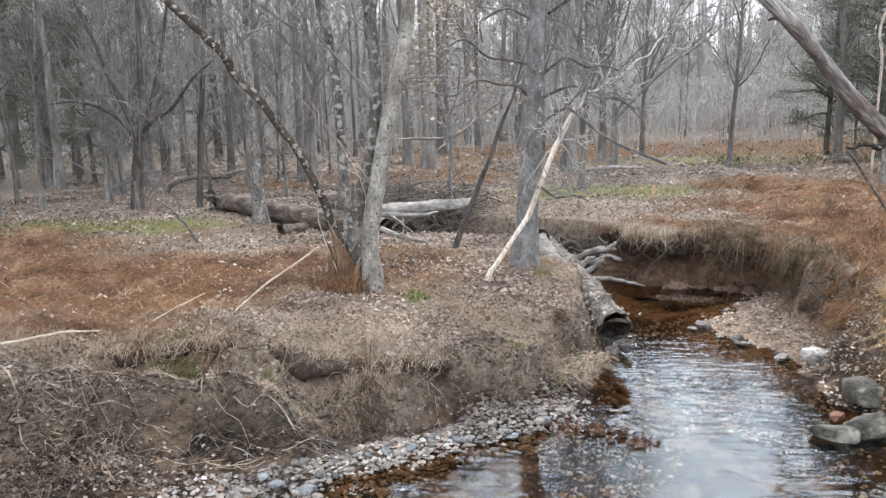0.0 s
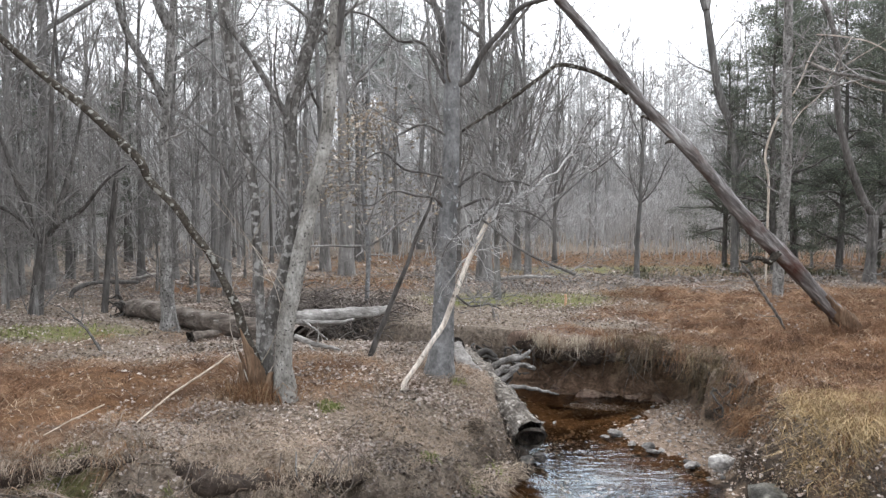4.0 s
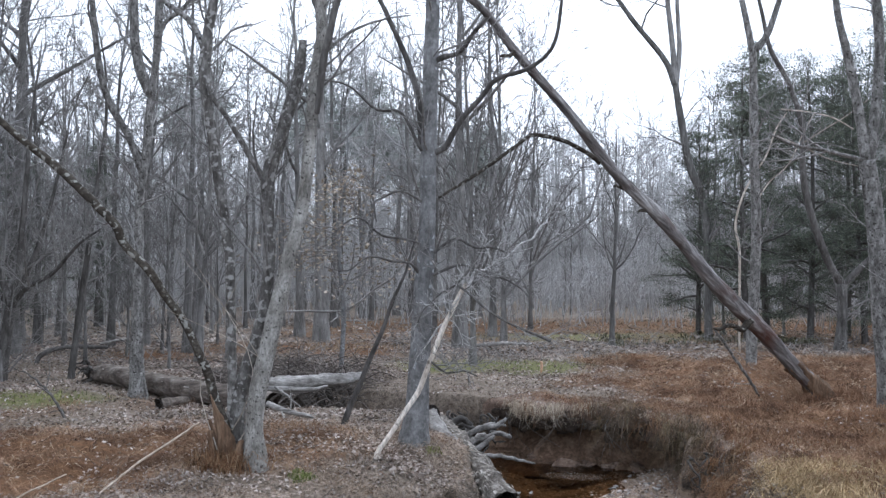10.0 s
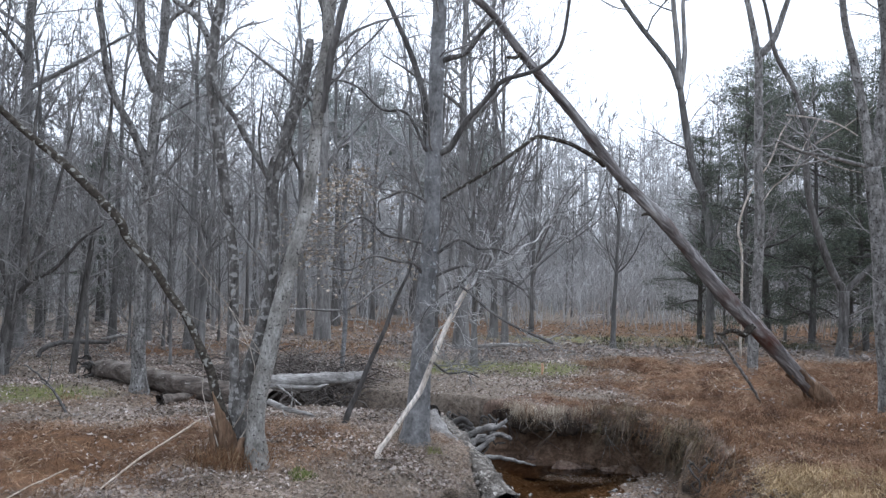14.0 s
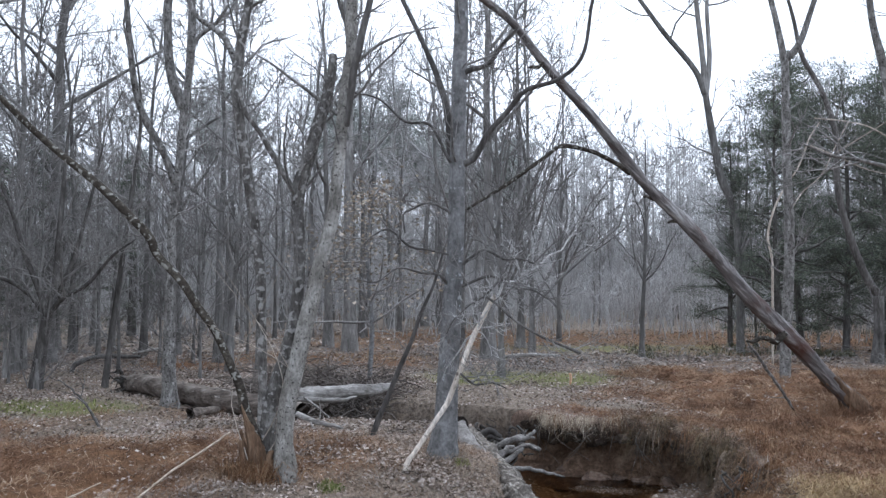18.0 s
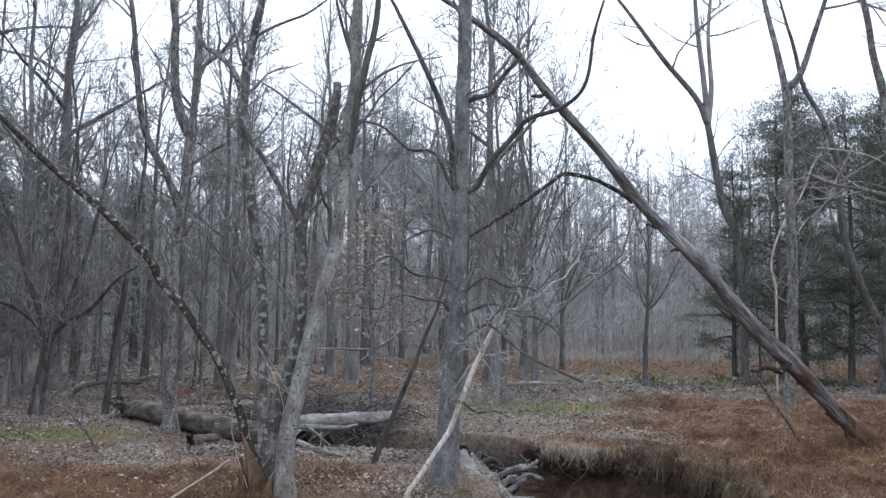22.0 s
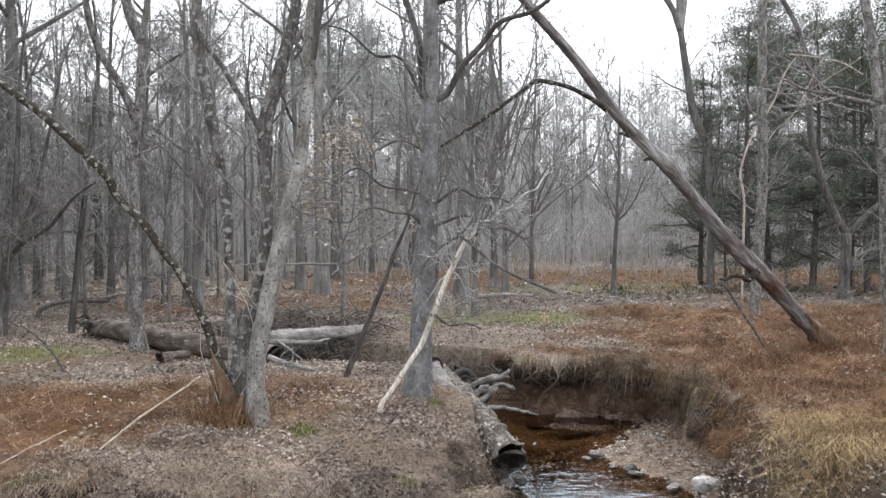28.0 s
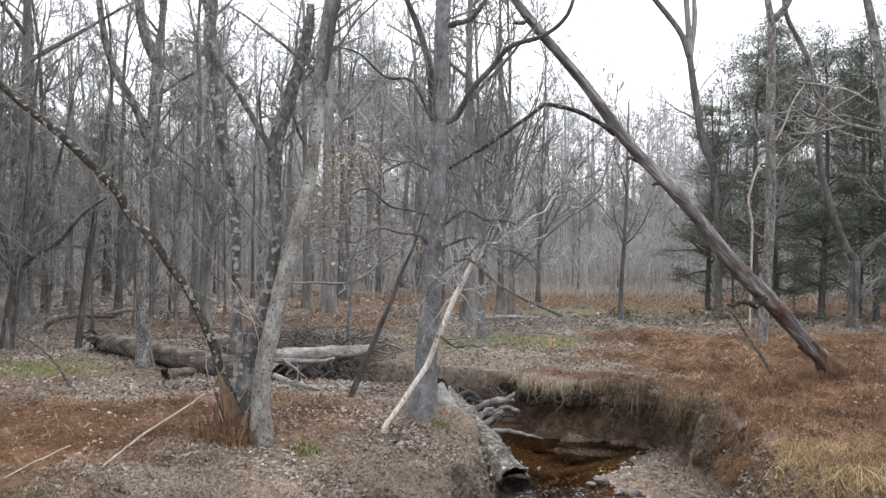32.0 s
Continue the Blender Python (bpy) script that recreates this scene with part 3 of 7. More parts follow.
def ground_material():
    m = bpy.data.materials.new("woodland_ground")
    m.use_nodes = True
    n, l = m.node_tree.nodes, m.node_tree.links
    bsdf, coord, cover = n["Principled BSDF"], n.new("ShaderNodeTexCoord"), n.new("ShaderNodeAttribute")
    cover.attribute_name = "cover"
    split = n.new("ShaderNodeSeparateColor")
    l.new(cover.outputs["Color"], split.inputs[0])

    def noisy(scale, detail, a, b, lo=0.35, hi=0.65):
        tex, ramp = n.new("ShaderNodeTexNoise"), n.new("ShaderNodeValToRGB")
        tex.inputs["Scale"].default_value, tex.inputs["Detail"].default_value, tex.inputs["Roughness"].default_value = scale, detail, 0.7
        l.new(coord.outputs["Object"], tex.inputs["Vector"])
        ramp.color_ramp.elements[0].position, ramp.color_ramp.elements[0].color = lo, (*a, 1)
        ramp.color_ramp.elements[1].position, ramp.color_ramp.elements[1].color = hi, (*b, 1)
        l.new(tex.outputs[0], ramp.inputs[0])
        return tex, ramp.outputs[0]

    def mix(fac, a, b):
        x = n.new("ShaderNodeMix")
        x.data_type = "RGBA"
        l.new(fac, x.inputs[0]), l.new(a, x.inputs[6]), l.new(b, x.inputs[7])
        return x.outputs[2]

    fine, litter = noisy(14, 6, (0.088, 0.068, 0.052), (0.3, 0.248, 0.2))
    _, rust = noisy(7, 6, (0.075, 0.038, 0.02), (0.19, 0.105, 0.055))
    _, green = noisy(9, 5, (0.09, 0.09, 0.035), (0.2, 0.19, 0.09))
    grit, mud = noisy(9, 7, (0.012, 0.009, 0.007), (0.085, 0.064, 0.049), 0.4, 0.64)
    _, clay = noisy(5, 6, (0.09, 0.064, 0.046), (0.25, 0.185, 0.13), 0.38, 0.66)
    damp, _ = noisy(1.7, 3, (0, 0, 0), (1, 1, 1))
    wet = n.new("ShaderNodeMapRange")
    wet.inputs["From Min"].default_value, wet.inputs["From Max"].default_value = 0.5, 0.6
    l.new(damp.outputs[0], wet.inputs["Value"])
    mud = mix(wet.outputs[0], mud, clay)
    c = mix(split.outputs[0], litter, rust)
    c = mix(split.outputs[1], c, green)
    c = mix(split.outputs[2], c, mud)
    _, sand = noisy(11, 6, (0.14, 0.1, 0.074), (0.3, 0.23, 0.175))
    c = mix(cover.outputs["Alpha"], c, sand)
    l.new(c, bsdf.inputs["Base Color"])
    bsdf.inputs["Roughness"].default_value = 0.95
    bsdf.inputs["Specular IOR Level"].default_value = 0.15
    b = n.new("ShaderNodeBump")
    b.inputs["Strength"].default_value, b.inputs["Distance"].default_value = 1.0, 0.05
    l.new(fine.outputs[0], b.inputs["Height"])
    l.new(b.outputs[0], bsdf.inputs["Normal"])
    return m


ground = mesh_object("ground", np.stack([GX, GY, GZ], -1), quads, ground_material())
tagged(ground, "leaf-strewn woodland floor with muddy creek banks", "ground", kind="structure")
mudness = np.clip(1.3 - GRISE * np.where((GX > -1.4) & (GX < 0.9) & (GY < 9), 2.4, 1.35), 0, 1) * (GD < 3)
sand_bar = np.clip((np.maximum(ellipse(GX, GY, 2.55, 9.1, 0.75, 1.6, -0.2), ellipse(GX, GY, 1.8, 10.6, 0.9, 0.9)) + 0.2 * waves(GX, GY, 4, 91)) * 2, 0, 1) * (GZ < -0.7)
cover = np.stack([rust_cover(GX, GY), green_cover(GX, GY), mudness, sand_bar], -1).astype(np.float32)
ground.data.color_attributes.new("cover", "FLOAT_COLOR", "POINT").data.foreach_set("color", cover.ravel())

# water: one sheet at the creek's level, cut to its bed
wx, wy = np.arange(-7, 5.2, 0.1), np.arange(-0.4, 13.6, 0.1)
WX, WY = np.meshgrid(wx, wy)
wid = np.arange(WX.size).reshape(WX.shape)
wq = np.stack([wid[:-1, :-1], wid[:-1, 1:], wid[1:, 1:], wid[1:, :-1]], -1).reshape(-1, 4)
near_water = shore_distance(WX, WY) < 0.35
wq = wq[near_water.ravel()[wq].any(1)]


def water_material():
    m = bpy.data.materials.new("clear_brown_creek_water")
    m.use_nodes = True
    n, l = m.node_tree.nodes, m.node_tree.links
    n.remove(n["Principled BSDF"])
    clear, gloss, fresnel, both = n.new("ShaderNodeBsdfTransparent"), n.new("ShaderNodeBsdfGlossy"), n.new("ShaderNodeFresnel"), n.new("ShaderNodeMixShader")
    clear.inputs["Color"].default_value = (0.76, 0.6, 0.43, 1)
    gloss.inputs["Color"].default_value, gloss.inputs["Roughness"].default_value = (0.5, 0.58, 0.655, 1), 0.06
    fresnel.inputs["IOR"].default_value = 1.55
    l.new(fresnel.outputs[0], both.inputs[0]), l.new(clear.outputs[0], both.inputs[1]), l.new(gloss.outputs[0], both.inputs[2])
    l.new(both.outputs[0], n["Material Output"].inputs["Surface"])
    coord, mapping = n.new("ShaderNodeTexCoord"), n.new("ShaderNodeMapping")
    mapping.inputs["Scale"].default_value = (0.9, 2.6, 1.0)
    mapping.inputs["Rotation"].default_value = (0, 0, radians(15))
    l.new(coord.outputs["Object"], mapping.inputs["Vector"])
    prev = None
    for scale, dist, strength in ((0.7, 0.1, 0.1), (2.6, 0.035, 0.24), (8.0, 0.012, 0.13)):
        tex, b = n.new("ShaderNodeTexNoise"), n.new("ShaderNodeBump")
        tex.inputs["Scale"].default_value, tex.inputs["Detail"].default_value = scale, 2
        l.new(mapping.outputs[0], tex.inputs["Vector"])
        b.inputs["Strength"].default_value, b.inputs["Distance"].default_value = strength, dist
        l.new(tex.outputs[0], b.inputs["Height"])
        if prev:
            l.new(prev, b.inputs["Normal"])
        prev = b.outputs[0]
    l.new(prev, gloss.inputs["Normal"]), l.new(prev, fresnel.inputs["Normal"])
    return m


water = mesh_object("water", np.stack([WX, WY, np.full(WX.shape, WATER_Z)], -1), wq, water_material())
tagged(water, "shallow rippled creek water over a brown bed", "water", kind="structure")

# ---- the trees that stand nearest, each along its own trunk line ----


def add_twigs(parent, lines, mat, first=(5, 0.25, 1.0, 1.2), second=(5, 0.5), third=(3, 0.25), spread=(30, 70), up=0.3, name="fine_branching", thick=0.014, least=0.0022):
    """Branchlets on the given centre lines: two or three generations in one mesh."""
    base = stack(*[line(c) for c in lines])
    a = spawn(*base, first[0], first[1], first[2], first[3], spread, up, thick)
    groups = [a]
    if second:
        groups.append(spawn(*a, second[0], 0.2, 1.0, second[1], (25, 65), up, thick, p=5))
        if third:
            groups.append(spawn(*groups[-1], third[0], 0.2, 1.0, third[1], (25, 65), up, thick, p=4))
    groups = [(p, np.maximum(r, least)) for p, r in groups]
    ob = tagged(tubes(name, groups, mat, None, 4), kind="stuff")
    adopt(parent, [ob])
    return a


def grown_tree(name, label, trunk_rows, limbs, bark, twig=TWIG, twig_args=None, ground_at=None, tall=0, category="tree", sides=14, knots=0.035, limb_bark=None):
    foot = trunk_rows[0]
    ob = thing(name, (foot[0], foot[1], float(height(foot[0], foot[1]))), label, category)
    rows = [(foot[0], foot[1], foot[2] - 0.25, foot[3] * 1.15)] + list(trunk_rows)
    if tall:
        rows = reach(rows, tall)
    trunk, c = limb("trunk", rows, bark, None, sides, 0.07, knots)
    made, lines = [trunk], [c]
    for rows in limbs:
        if isinstance(rows, tuple):
            rows = reach(rows[0], rows[1])
        piece, c = limb("limb", rows, limb_bark or bark, None, 8, 0.07, knots)
        made.append(piece), lines.append(c)
    adopt(ob, made)
    if twig_args:
        add_twigs(ob, lines, twig, **twig_args)
    return ob, lines


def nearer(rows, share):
    """A trunk line scaled towards the camera's place, unchanged in view, its foot now grounded."""
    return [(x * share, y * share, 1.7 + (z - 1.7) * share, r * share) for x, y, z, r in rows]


# a clump of four stems from one root
clump = thing("multi_stem_tree", (-1.8, 7.55, 0.0), "clump of lichen-spotted grey stems rising from one rusty root base", "tree")
STEM_S1 = [(-1.67, 7.4, -0.01, 0.123), (-1.69, 7.41, 0.27, 0.087), (-1.68, 7.42, 0.57, 0.084), (-1.63, 7.43, 0.85, 0.087), (-1.57, 7.44, 1.13, 0.087), (-1.51, 7.46, 1.41, 0.085), (-1.45, 7.47, 1.69, 0.079), (-1.38, 7.48, 2.03, 0.071), (-1.31, 7.49, 2.28, 0.068), (-1.25, 7.5, 2.57, 0.065), (-1.22, 7.51, 2.86, 0.062), (-1.2, 7.52, 3.12, 0.06), (-1.18, 7.53, 3.41, 0.06), (-1.16, 7.54, 3.7, 0.06), (-1.13, 7.56, 4.0, 0.06), (-1.09, 7.57, 4.3, 0.057), (-1.1, 7.58, 4.52, 0.057), (-1.09, 7.59, 4.83, 0.055), (-1.09, 7.6, 5.15, 0.052)]
STEM_S1B = [(-1.11, 7.42, 3.44, 0.025), (-1.07, 7.4, 3.78, 0.034), (-1.03, 7.38, 4.06, 0.036), (-1.0, 7.36, 4.14, 0.036), (-0.94, 7.34, 4.43, 0.036), (-0.87, 7.32, 4.72, 0.033), (-0.84, 7.3, 5.01, 0.03)]
STEM_S2 = [(-1.91, 7.6, 0.21, 0.103), (-1.9, 7.6, 0.46, 0.078), (-1.84, 7.6, 0.8, 0.072), (-1.74, 7.6, 1.11, 0.069), (-1.67, 7.6, 1.4, 0.066), (-1.62, 7.6, 1.69, 0.063), (-1.61, 7.6, 1.97, 0.06), (-1.61, 7.6, 2.26, 0.06), (-1.64, 7.6, 2.61, 0.066), (-1.62, 7.6, 2.87, 0.072), (-1.54, 7.6, 3.13, 0.069), (-1.45, 7.6, 3.43, 0.066), (-1.37, 7.6, 3.72, 0.06), (-1.31, 7.6, 3.98, 0.052), (-1.29, 7.6, 4.24, 0.037)]
STEM_S3 = [(-2.04, 7.9, 0.06, 0.072), (-2.04, 7.9, 0.5, 0.051), (-2.04, 7.9, 0.79, 0.048), (-2.05, 7.9, 1.09, 0.051), (-2.06, 7.9, 1.39, 0.051), (-2.07, 7.9, 1.69, 0.051), (-2.08, 7.9, 1.98, 0.051), (-2.13, 7.9, 2.28, 0.051), (-2.17, 7.9, 2.58, 0.051), (-2.22, 7.9, 2.89, 0.054), (-2.27, 7.9, 3.19, 0.054), (-2.32, 7.9, 3.49, 0.057), (-2.37, 7.9, 3.8, 0.06), (-2.38, 7.9, 4.1, 0.06), (-2.36, 7.9, 4.25, 0.06), (-2.35, 7.9, 4.44, 0.051), (-2.31, 7.9, 4.67, 0.048), (-2.25, 7.9, 5.01, 0.045), (-2.2, 7.9, 5.29, 0.042)]
STEM_S4 = [(-1.96, 7.5, 0.17, 0.068), (-2.03, 7.48, 0.42, 0.054), (-2.11, 7.46, 0.65, 0.048), (-2.15, 7.44, 0.84, 0.045), (-2.22, 7.42, 1.0, 0.042), (-2.28, 7.41, 1.14, 0.039), (-2.36, 7.39, 1.32, 0.039), (-2.44, 7.37, 1.46, 0.039), (-2.56, 7.35, 1.62, 0.039), (-2.71, 7.33, 1.86, 0.039), (-2.96, 7.31, 2.13, 0.041), (-3.03, 7.29, 2.3, 0.044), (-3.28, 7.28, 2.56, 0.041), (-3.58, 7.26, 2.85, 0.038), (-3.88, 7.24, 3.09, 0.036), (-4.09, 7.22, 3.27, 0.033), (-4.32, 7.2, 3.49, 0.033)]
STEM_S2B = [(-1.65, 7.6, 2.78, 0.04), (-1.73, 7.63, 2.89, 0.032), (-1.92, 7.66, 3.2, 0.029), (-2.06, 7.69, 3.43, 0.026), (-2.23, 7.72, 3.66, 0.026), (-2.3, 7.75, 3.82, 0.021)]
STEM_S3B = [(-2.38, 7.9, 4.22, 0.042), (-2.45, 7.92, 4.38, 0.036), (-2.54, 7.94, 4.54, 0.033), (-2.66, 7.96, 4.65, 0.03), (-2.86, 7.98, 4.8, 0.027), (-2.97, 8.0, 5.01, 0.024)]
STEM_S3C = [(-2.27, 7.9, 4.85, 0.018), (-2.09, 7.85, 4.93, 0.015), (-1.92, 7.8, 4.98, 0.015), (-1.66, 7.75, 5.06, 0.012), (-1.44, 7.7, 5.19, 0.009)]
clump_lines = []
for name, rows, bark, sides in (
    ("trunk", reach(STEM_S1, 4), BARK_STEM, 18),
    ("trunk", STEM_S2, BARK_DUSK, 16),
    ("trunk", reach(STEM_S3, 4), BARK_DUSK, 14),
    ("leaning_trunk", reach(STEM_S4, 1.5, 0.1), BARK_MOSS, 12),
    ("limb", reach(STEM_S1B, 2.5), BARK_DARK, 10),
    ("limb", STEM_S2B, BARK_DUSK, 8),
    ("limb", STEM_S3B, BARK_GREY, 8),
    ("limb", STEM_S3C, BARK_GREY, 6),
):
    x, y, z, r = rows[0]
    rows = ([(x, y, z - 0.25, r * 1.05)] if "trunk" in name else []) + list(rows)
    ob, c = limb(name, rows, bark, None, sides, 0.06, 0.05)
    adopt(clump, [ob])
    clump_lines.append(c)
add_twigs(clump, clump_lines[:3], TWIG, first=(20, 0.35, 1.0, 1.6), second=(5, 0.6), third=(3, 0.25), up=0.5)
add_twigs(clump, clump_lines[3:4], TWIG, first=(9, 0.3, 1.0, 0.9), second=(3, 0.4), third=None, up=0.6)
# basal shoots and a rotted, rust-brown stool
stool = [limb("stool", [(x, y, -0.15, r * 1.5), (x + dx, y, 0.15, r), (x + 2 * dx, y - 0.02, h, r * 0.5)], ROTTEN, None, 11, 0.04, 0.3)[0]
         for x, y, r, dx, h in ((-2.08, 7.42, 0.035, -0.02, 0.3), (-1.98, 7.42, 0.03, 0.01, 0.24), (-1.86, 7.42, 0.03, 0.03, 0.2), (-2.03, 7.46, 0.03, -0.05, 0.4))]
adopt(clump, stool)
slab = [(x - 0.01, y - 0.05, z, r * k) for (x, y, z, r), k in zip(clump_lines[3][[2, 4, 6, 8, 10, 12]], (1.2, 1.05, 0.9, 0.7, 0.45, 0.1))]
adopt(clump, [limb("rotten_bark", slab, ROTTEN, None, 12, 0.04, 0.35)[0]])
shoots = [curve_through([(-1.9 + rng.uniform(-0.25, 0.3), 7.5 + rng.uniform(-0.1, 0.2), 0, 0.006), (-1.95 + rng.uniform(-0.4, 0.4), 7.4, 0.9, 0.004), (-1.95 + rng.uniform(-0.8, 0.6), 7.3, rng.uniform(1.4, 2.6), 0.002)], 0.2) for _ in range(4)]
adopt(clump, [tubes("shoot", [line(c, 12)], BARK_PALE, None, 5) for c in shoots])

# the straight smooth-barked tree beside the creek
LIMB_1 = [(-0.08, 8.5, 2.72, 0.022), (-0.31, 8.4, 2.74, 0.019), (-0.52, 8.3, 2.72, 0.019), (-0.59, 8.2, 2.58, 0.015), (-0.56, 8.1, 2.45, 0.012)]
LIMB_2 = [(-0.08, 8.5, 2.23, 0.022), (-0.31, 8.38, 2.2, 0.019), (-0.52, 8.26, 2.31, 0.019), (-0.75, 8.14, 2.41, 0.015), (-0.95, 8.02, 2.37, 0.012), (-1.02, 7.9, 2.17, 0.009)]
LIMB_3 = [(-0.1, 8.5, 1.89, 0.029), (-0.19, 8.4, 1.92, 0.022), (-0.4, 8.3, 2.02, 0.019), (-0.64, 8.2, 1.99, 0.015), (-0.87, 8.1, 1.91, 0.012), (-1.1, 8, 1.87, 0.009)]
LIMB_4 = [(0.19, 8.5, 3.3, 0.038), (0.36, 8.44, 3.59, 0.035), (0.59, 8.38, 3.84, 0.031), (0.78, 8.31, 4.05, 0.028), (1.12, 8.25, 4.15, 0.025), (1.34, 8.19, 4.31, 0.022), (1.43, 8.12, 4.51, 0.021), (1.49, 8.06, 4.95, 0.018), (1.59, 8, 5.31, 0.015)]
LIMB_5 = [(0.19, 8.5, 4.36, 0.035), (0.36, 8.4, 4.38, 0.028), (0.52, 8.3, 4.58, 0.025), (0.66, 8.2, 4.71, 0.018)]
LIMB_6 = [(-0.06, 8.6, 3.31, 0.045), (-0.11, 8.75, 3.91, 0.039), (-0.25, 8.9, 4.43, 0.037), (-0.45, 9.05, 4.93, 0.031), (-0.66, 9.2, 5.41, 0.028)]
LIMB_7 = [(0.09, 8.5, 2.14, 0.029), (0.31, 8.38, 2.2, 0.022), (0.52, 8.25, 2.17, 0.019), (0.69, 8.12, 2.09, 0.015), (0.83, 8, 2.11, 0.012)]
LIMB_8 = [(0.1, 8.5, 1.89, 0.026), (0.4, 8.45, 1.91, 0.022), (0.65, 8.4, 1.85, 0.019), (0.83, 8.35, 1.76, 0.016), (1.04, 8.3, 1.72, 0.012)]
LIMB_9 = [(-0.09, 8.5, 3.33, 0.029), (-0.31, 8.62, 3.68, 0.026), (-0.61, 8.75, 3.83, 0.023), (-0.94, 8.88, 4.06, 0.017), (-1.29, 9, 4.26, 0.014)]
SMOOTH_TRUNK = [(-0.15, 8.55, -0.05, 0.195), (-0.14, 8.55, 0.09, 0.16), (-0.12, 8.55, 0.28, 0.142), (-0.11, 8.55, 0.47, 0.129), (-0.1, 8.55, 0.73, 0.123), (-0.08, 8.55, 1.05, 0.12), (-0.06, 8.55, 1.37, 0.116), (-0.05, 8.55, 1.69, 0.11), (-0.02, 8.55, 2.01, 0.103), (-0.01, 8.55, 2.34, 0.097), (-0.0, 8.55, 2.66, 0.094), (0.0, 8.55, 2.99, 0.094), (0.02, 8.55, 3.64, 0.09), (0.03, 8.55, 4.3, 0.087), (0.05, 8.55, 4.83, 0.084), (0.06, 8.55, 5.57, 0.081)]


def rooted(rows):
    """A limb's rows begun inside the smooth trunk."""
    z = rows[0][2] - 0.06
    heart = [float(np.interp(z, [q[2] for q in SMOOTH_TRUNK], [q[k] for q in SMOOTH_TRUNK])) for k in (0, 1)]
    return [(*heart, z, rows[0][3])] + rows


B_LIMBS = [rooted(LIMB_4), rooted(LIMB_5), (rooted(LIMB_6), 2.0)] + [rooted([(x, y, z + (0.05 if k % 2 else -0.03), r * 0.68) for k, (x, y, z, r) in enumerate(q)]) for q in (LIMB_1, LIMB_2, LIMB_3, LIMB_7, LIMB_8, LIMB_9)]
centre, centre_lines = grown_tree("smooth_barked_tree", "straight blue-grey smooth-barked tree with crooked bare side branches", SMOOTH_TRUNK, B_LIMBS, BARK_SMOOTH, tall=4.5, sides=18, knots=0.015, limb_bark=BARK_DARK)
add_twigs(centre, centre_lines[1:], TWIG, first=(7, 0.2, 1.0, 0.7), second=(5, 0.35), third=(3, 0.16), spread=(30, 80), up=0.2)
add_twigs(centre, centre_lines[:1], TWIG, first=(32, 0.25, 0.95, 1.6), second=(6, 0.6), third=(3, 0.22), spread=(50, 85), up=0.15)

# the pale dead sapling that leans against it
SNAG_STEM = [(-0.53, 8.0, -0.06, 0.032), (-0.46, 8.02, 0.05, 0.027), (-0.34, 8.04, 0.22, 0.027), (-0.21, 8.06, 0.42, 0.027), (-0.1, 8.08, 0.58, 0.029), (-0.01, 8.1, 0.8, 0.03), (0.08, 8.12, 1.03, 0.03), (0.17, 8.14, 1.26, 0.03), (0.28, 8.16, 1.48, 0.029), (0.36, 8.18, 1.64, 0.027), (0.43, 8.2, 1.75, 0.02)]
SNAG_TOP = [(0.38, 8.2, 1.64, 0.022), (0.45, 8.24, 1.75, 0.021), (0.53, 8.29, 1.86, 0.019), (0.64, 8.33, 1.92, 0.017), (0.79, 8.38, 1.99, 0.016), (0.91, 8.42, 2.08, 0.016), (1.06, 8.47, 2.17, 0.013), (1.19, 8.51, 2.28, 0.012), (1.3, 8.56, 2.38, 0.009), (1.41, 8.6, 2.49, 0.006)]
crown_top = limb("limb", [(x, y, z + 0.03 * (-1) ** k, r * 0.9) for k, (x, y, z, r) in enumerate(SNAG_TOP)], CROWN_GREY, None, 8, 0.05, 0.08)
snag, snag_lines = grown_tree("leaning_dead_sapling", "pale barkless dead sapling leaning over with a brittle spidery crown", SNAG_STEM, [[(x, y, z, r * 0.62) for x, y, z, r in q] for q in ([(0.32, 8.2, 1.73, 0.025), (0.44, 8.08, 1.64, 0.021), (0.64, 7.96, 1.46, 0.021), (0.87, 7.84, 1.32, 0.021), (1.08, 7.72, 1.23, 0.023), (1.25, 7.6, 1.16, 0.031)], [(0.34, 8.2, 1.76, 0.022), (0.52, 8.3, 1.97, 0.019), (0.65, 8.4, 2.25, 0.016), (0.72, 8.5, 2.58, 0.01)], [(0.32, 8.2, 1.73, 0.018), (0.15, 8.13, 1.64, 0.015), (-0.04, 8.07, 1.46, 0.012), (-0.12, 8, 1.28, 0.009)], [(0.02, 8.1, 0.92, 0.021), (0.2, 8.03, 0.79, 0.018), (0.38, 7.97, 0.82, 0.015), (0.52, 7.9, 0.77, 0.012)])], SNAG_WOOD, category="dead tree", sides=9, limb_bark=BARK_DARK)
adopt(snag, [crown_top[0]])
add_twigs(snag, [crown_top[1], snag_lines[0][3 * len(snag_lines[0]) // 4 :]], CROWN_GREY, first=(15, 0.08, 1.0, 0.6), second=(5, 0.36), third=(1, 0.2), spread=(25, 85), up=0.12, thick=0.02, least=0.0032)
add_twigs(snag, snag_lines[1:], TWIG, first=(9, 0.08, 1.0, 0.6), second=(4, 0.36), third=(1, 0.2), spread=(25, 85), up=0.12, thick=0.02, least=0.0034)

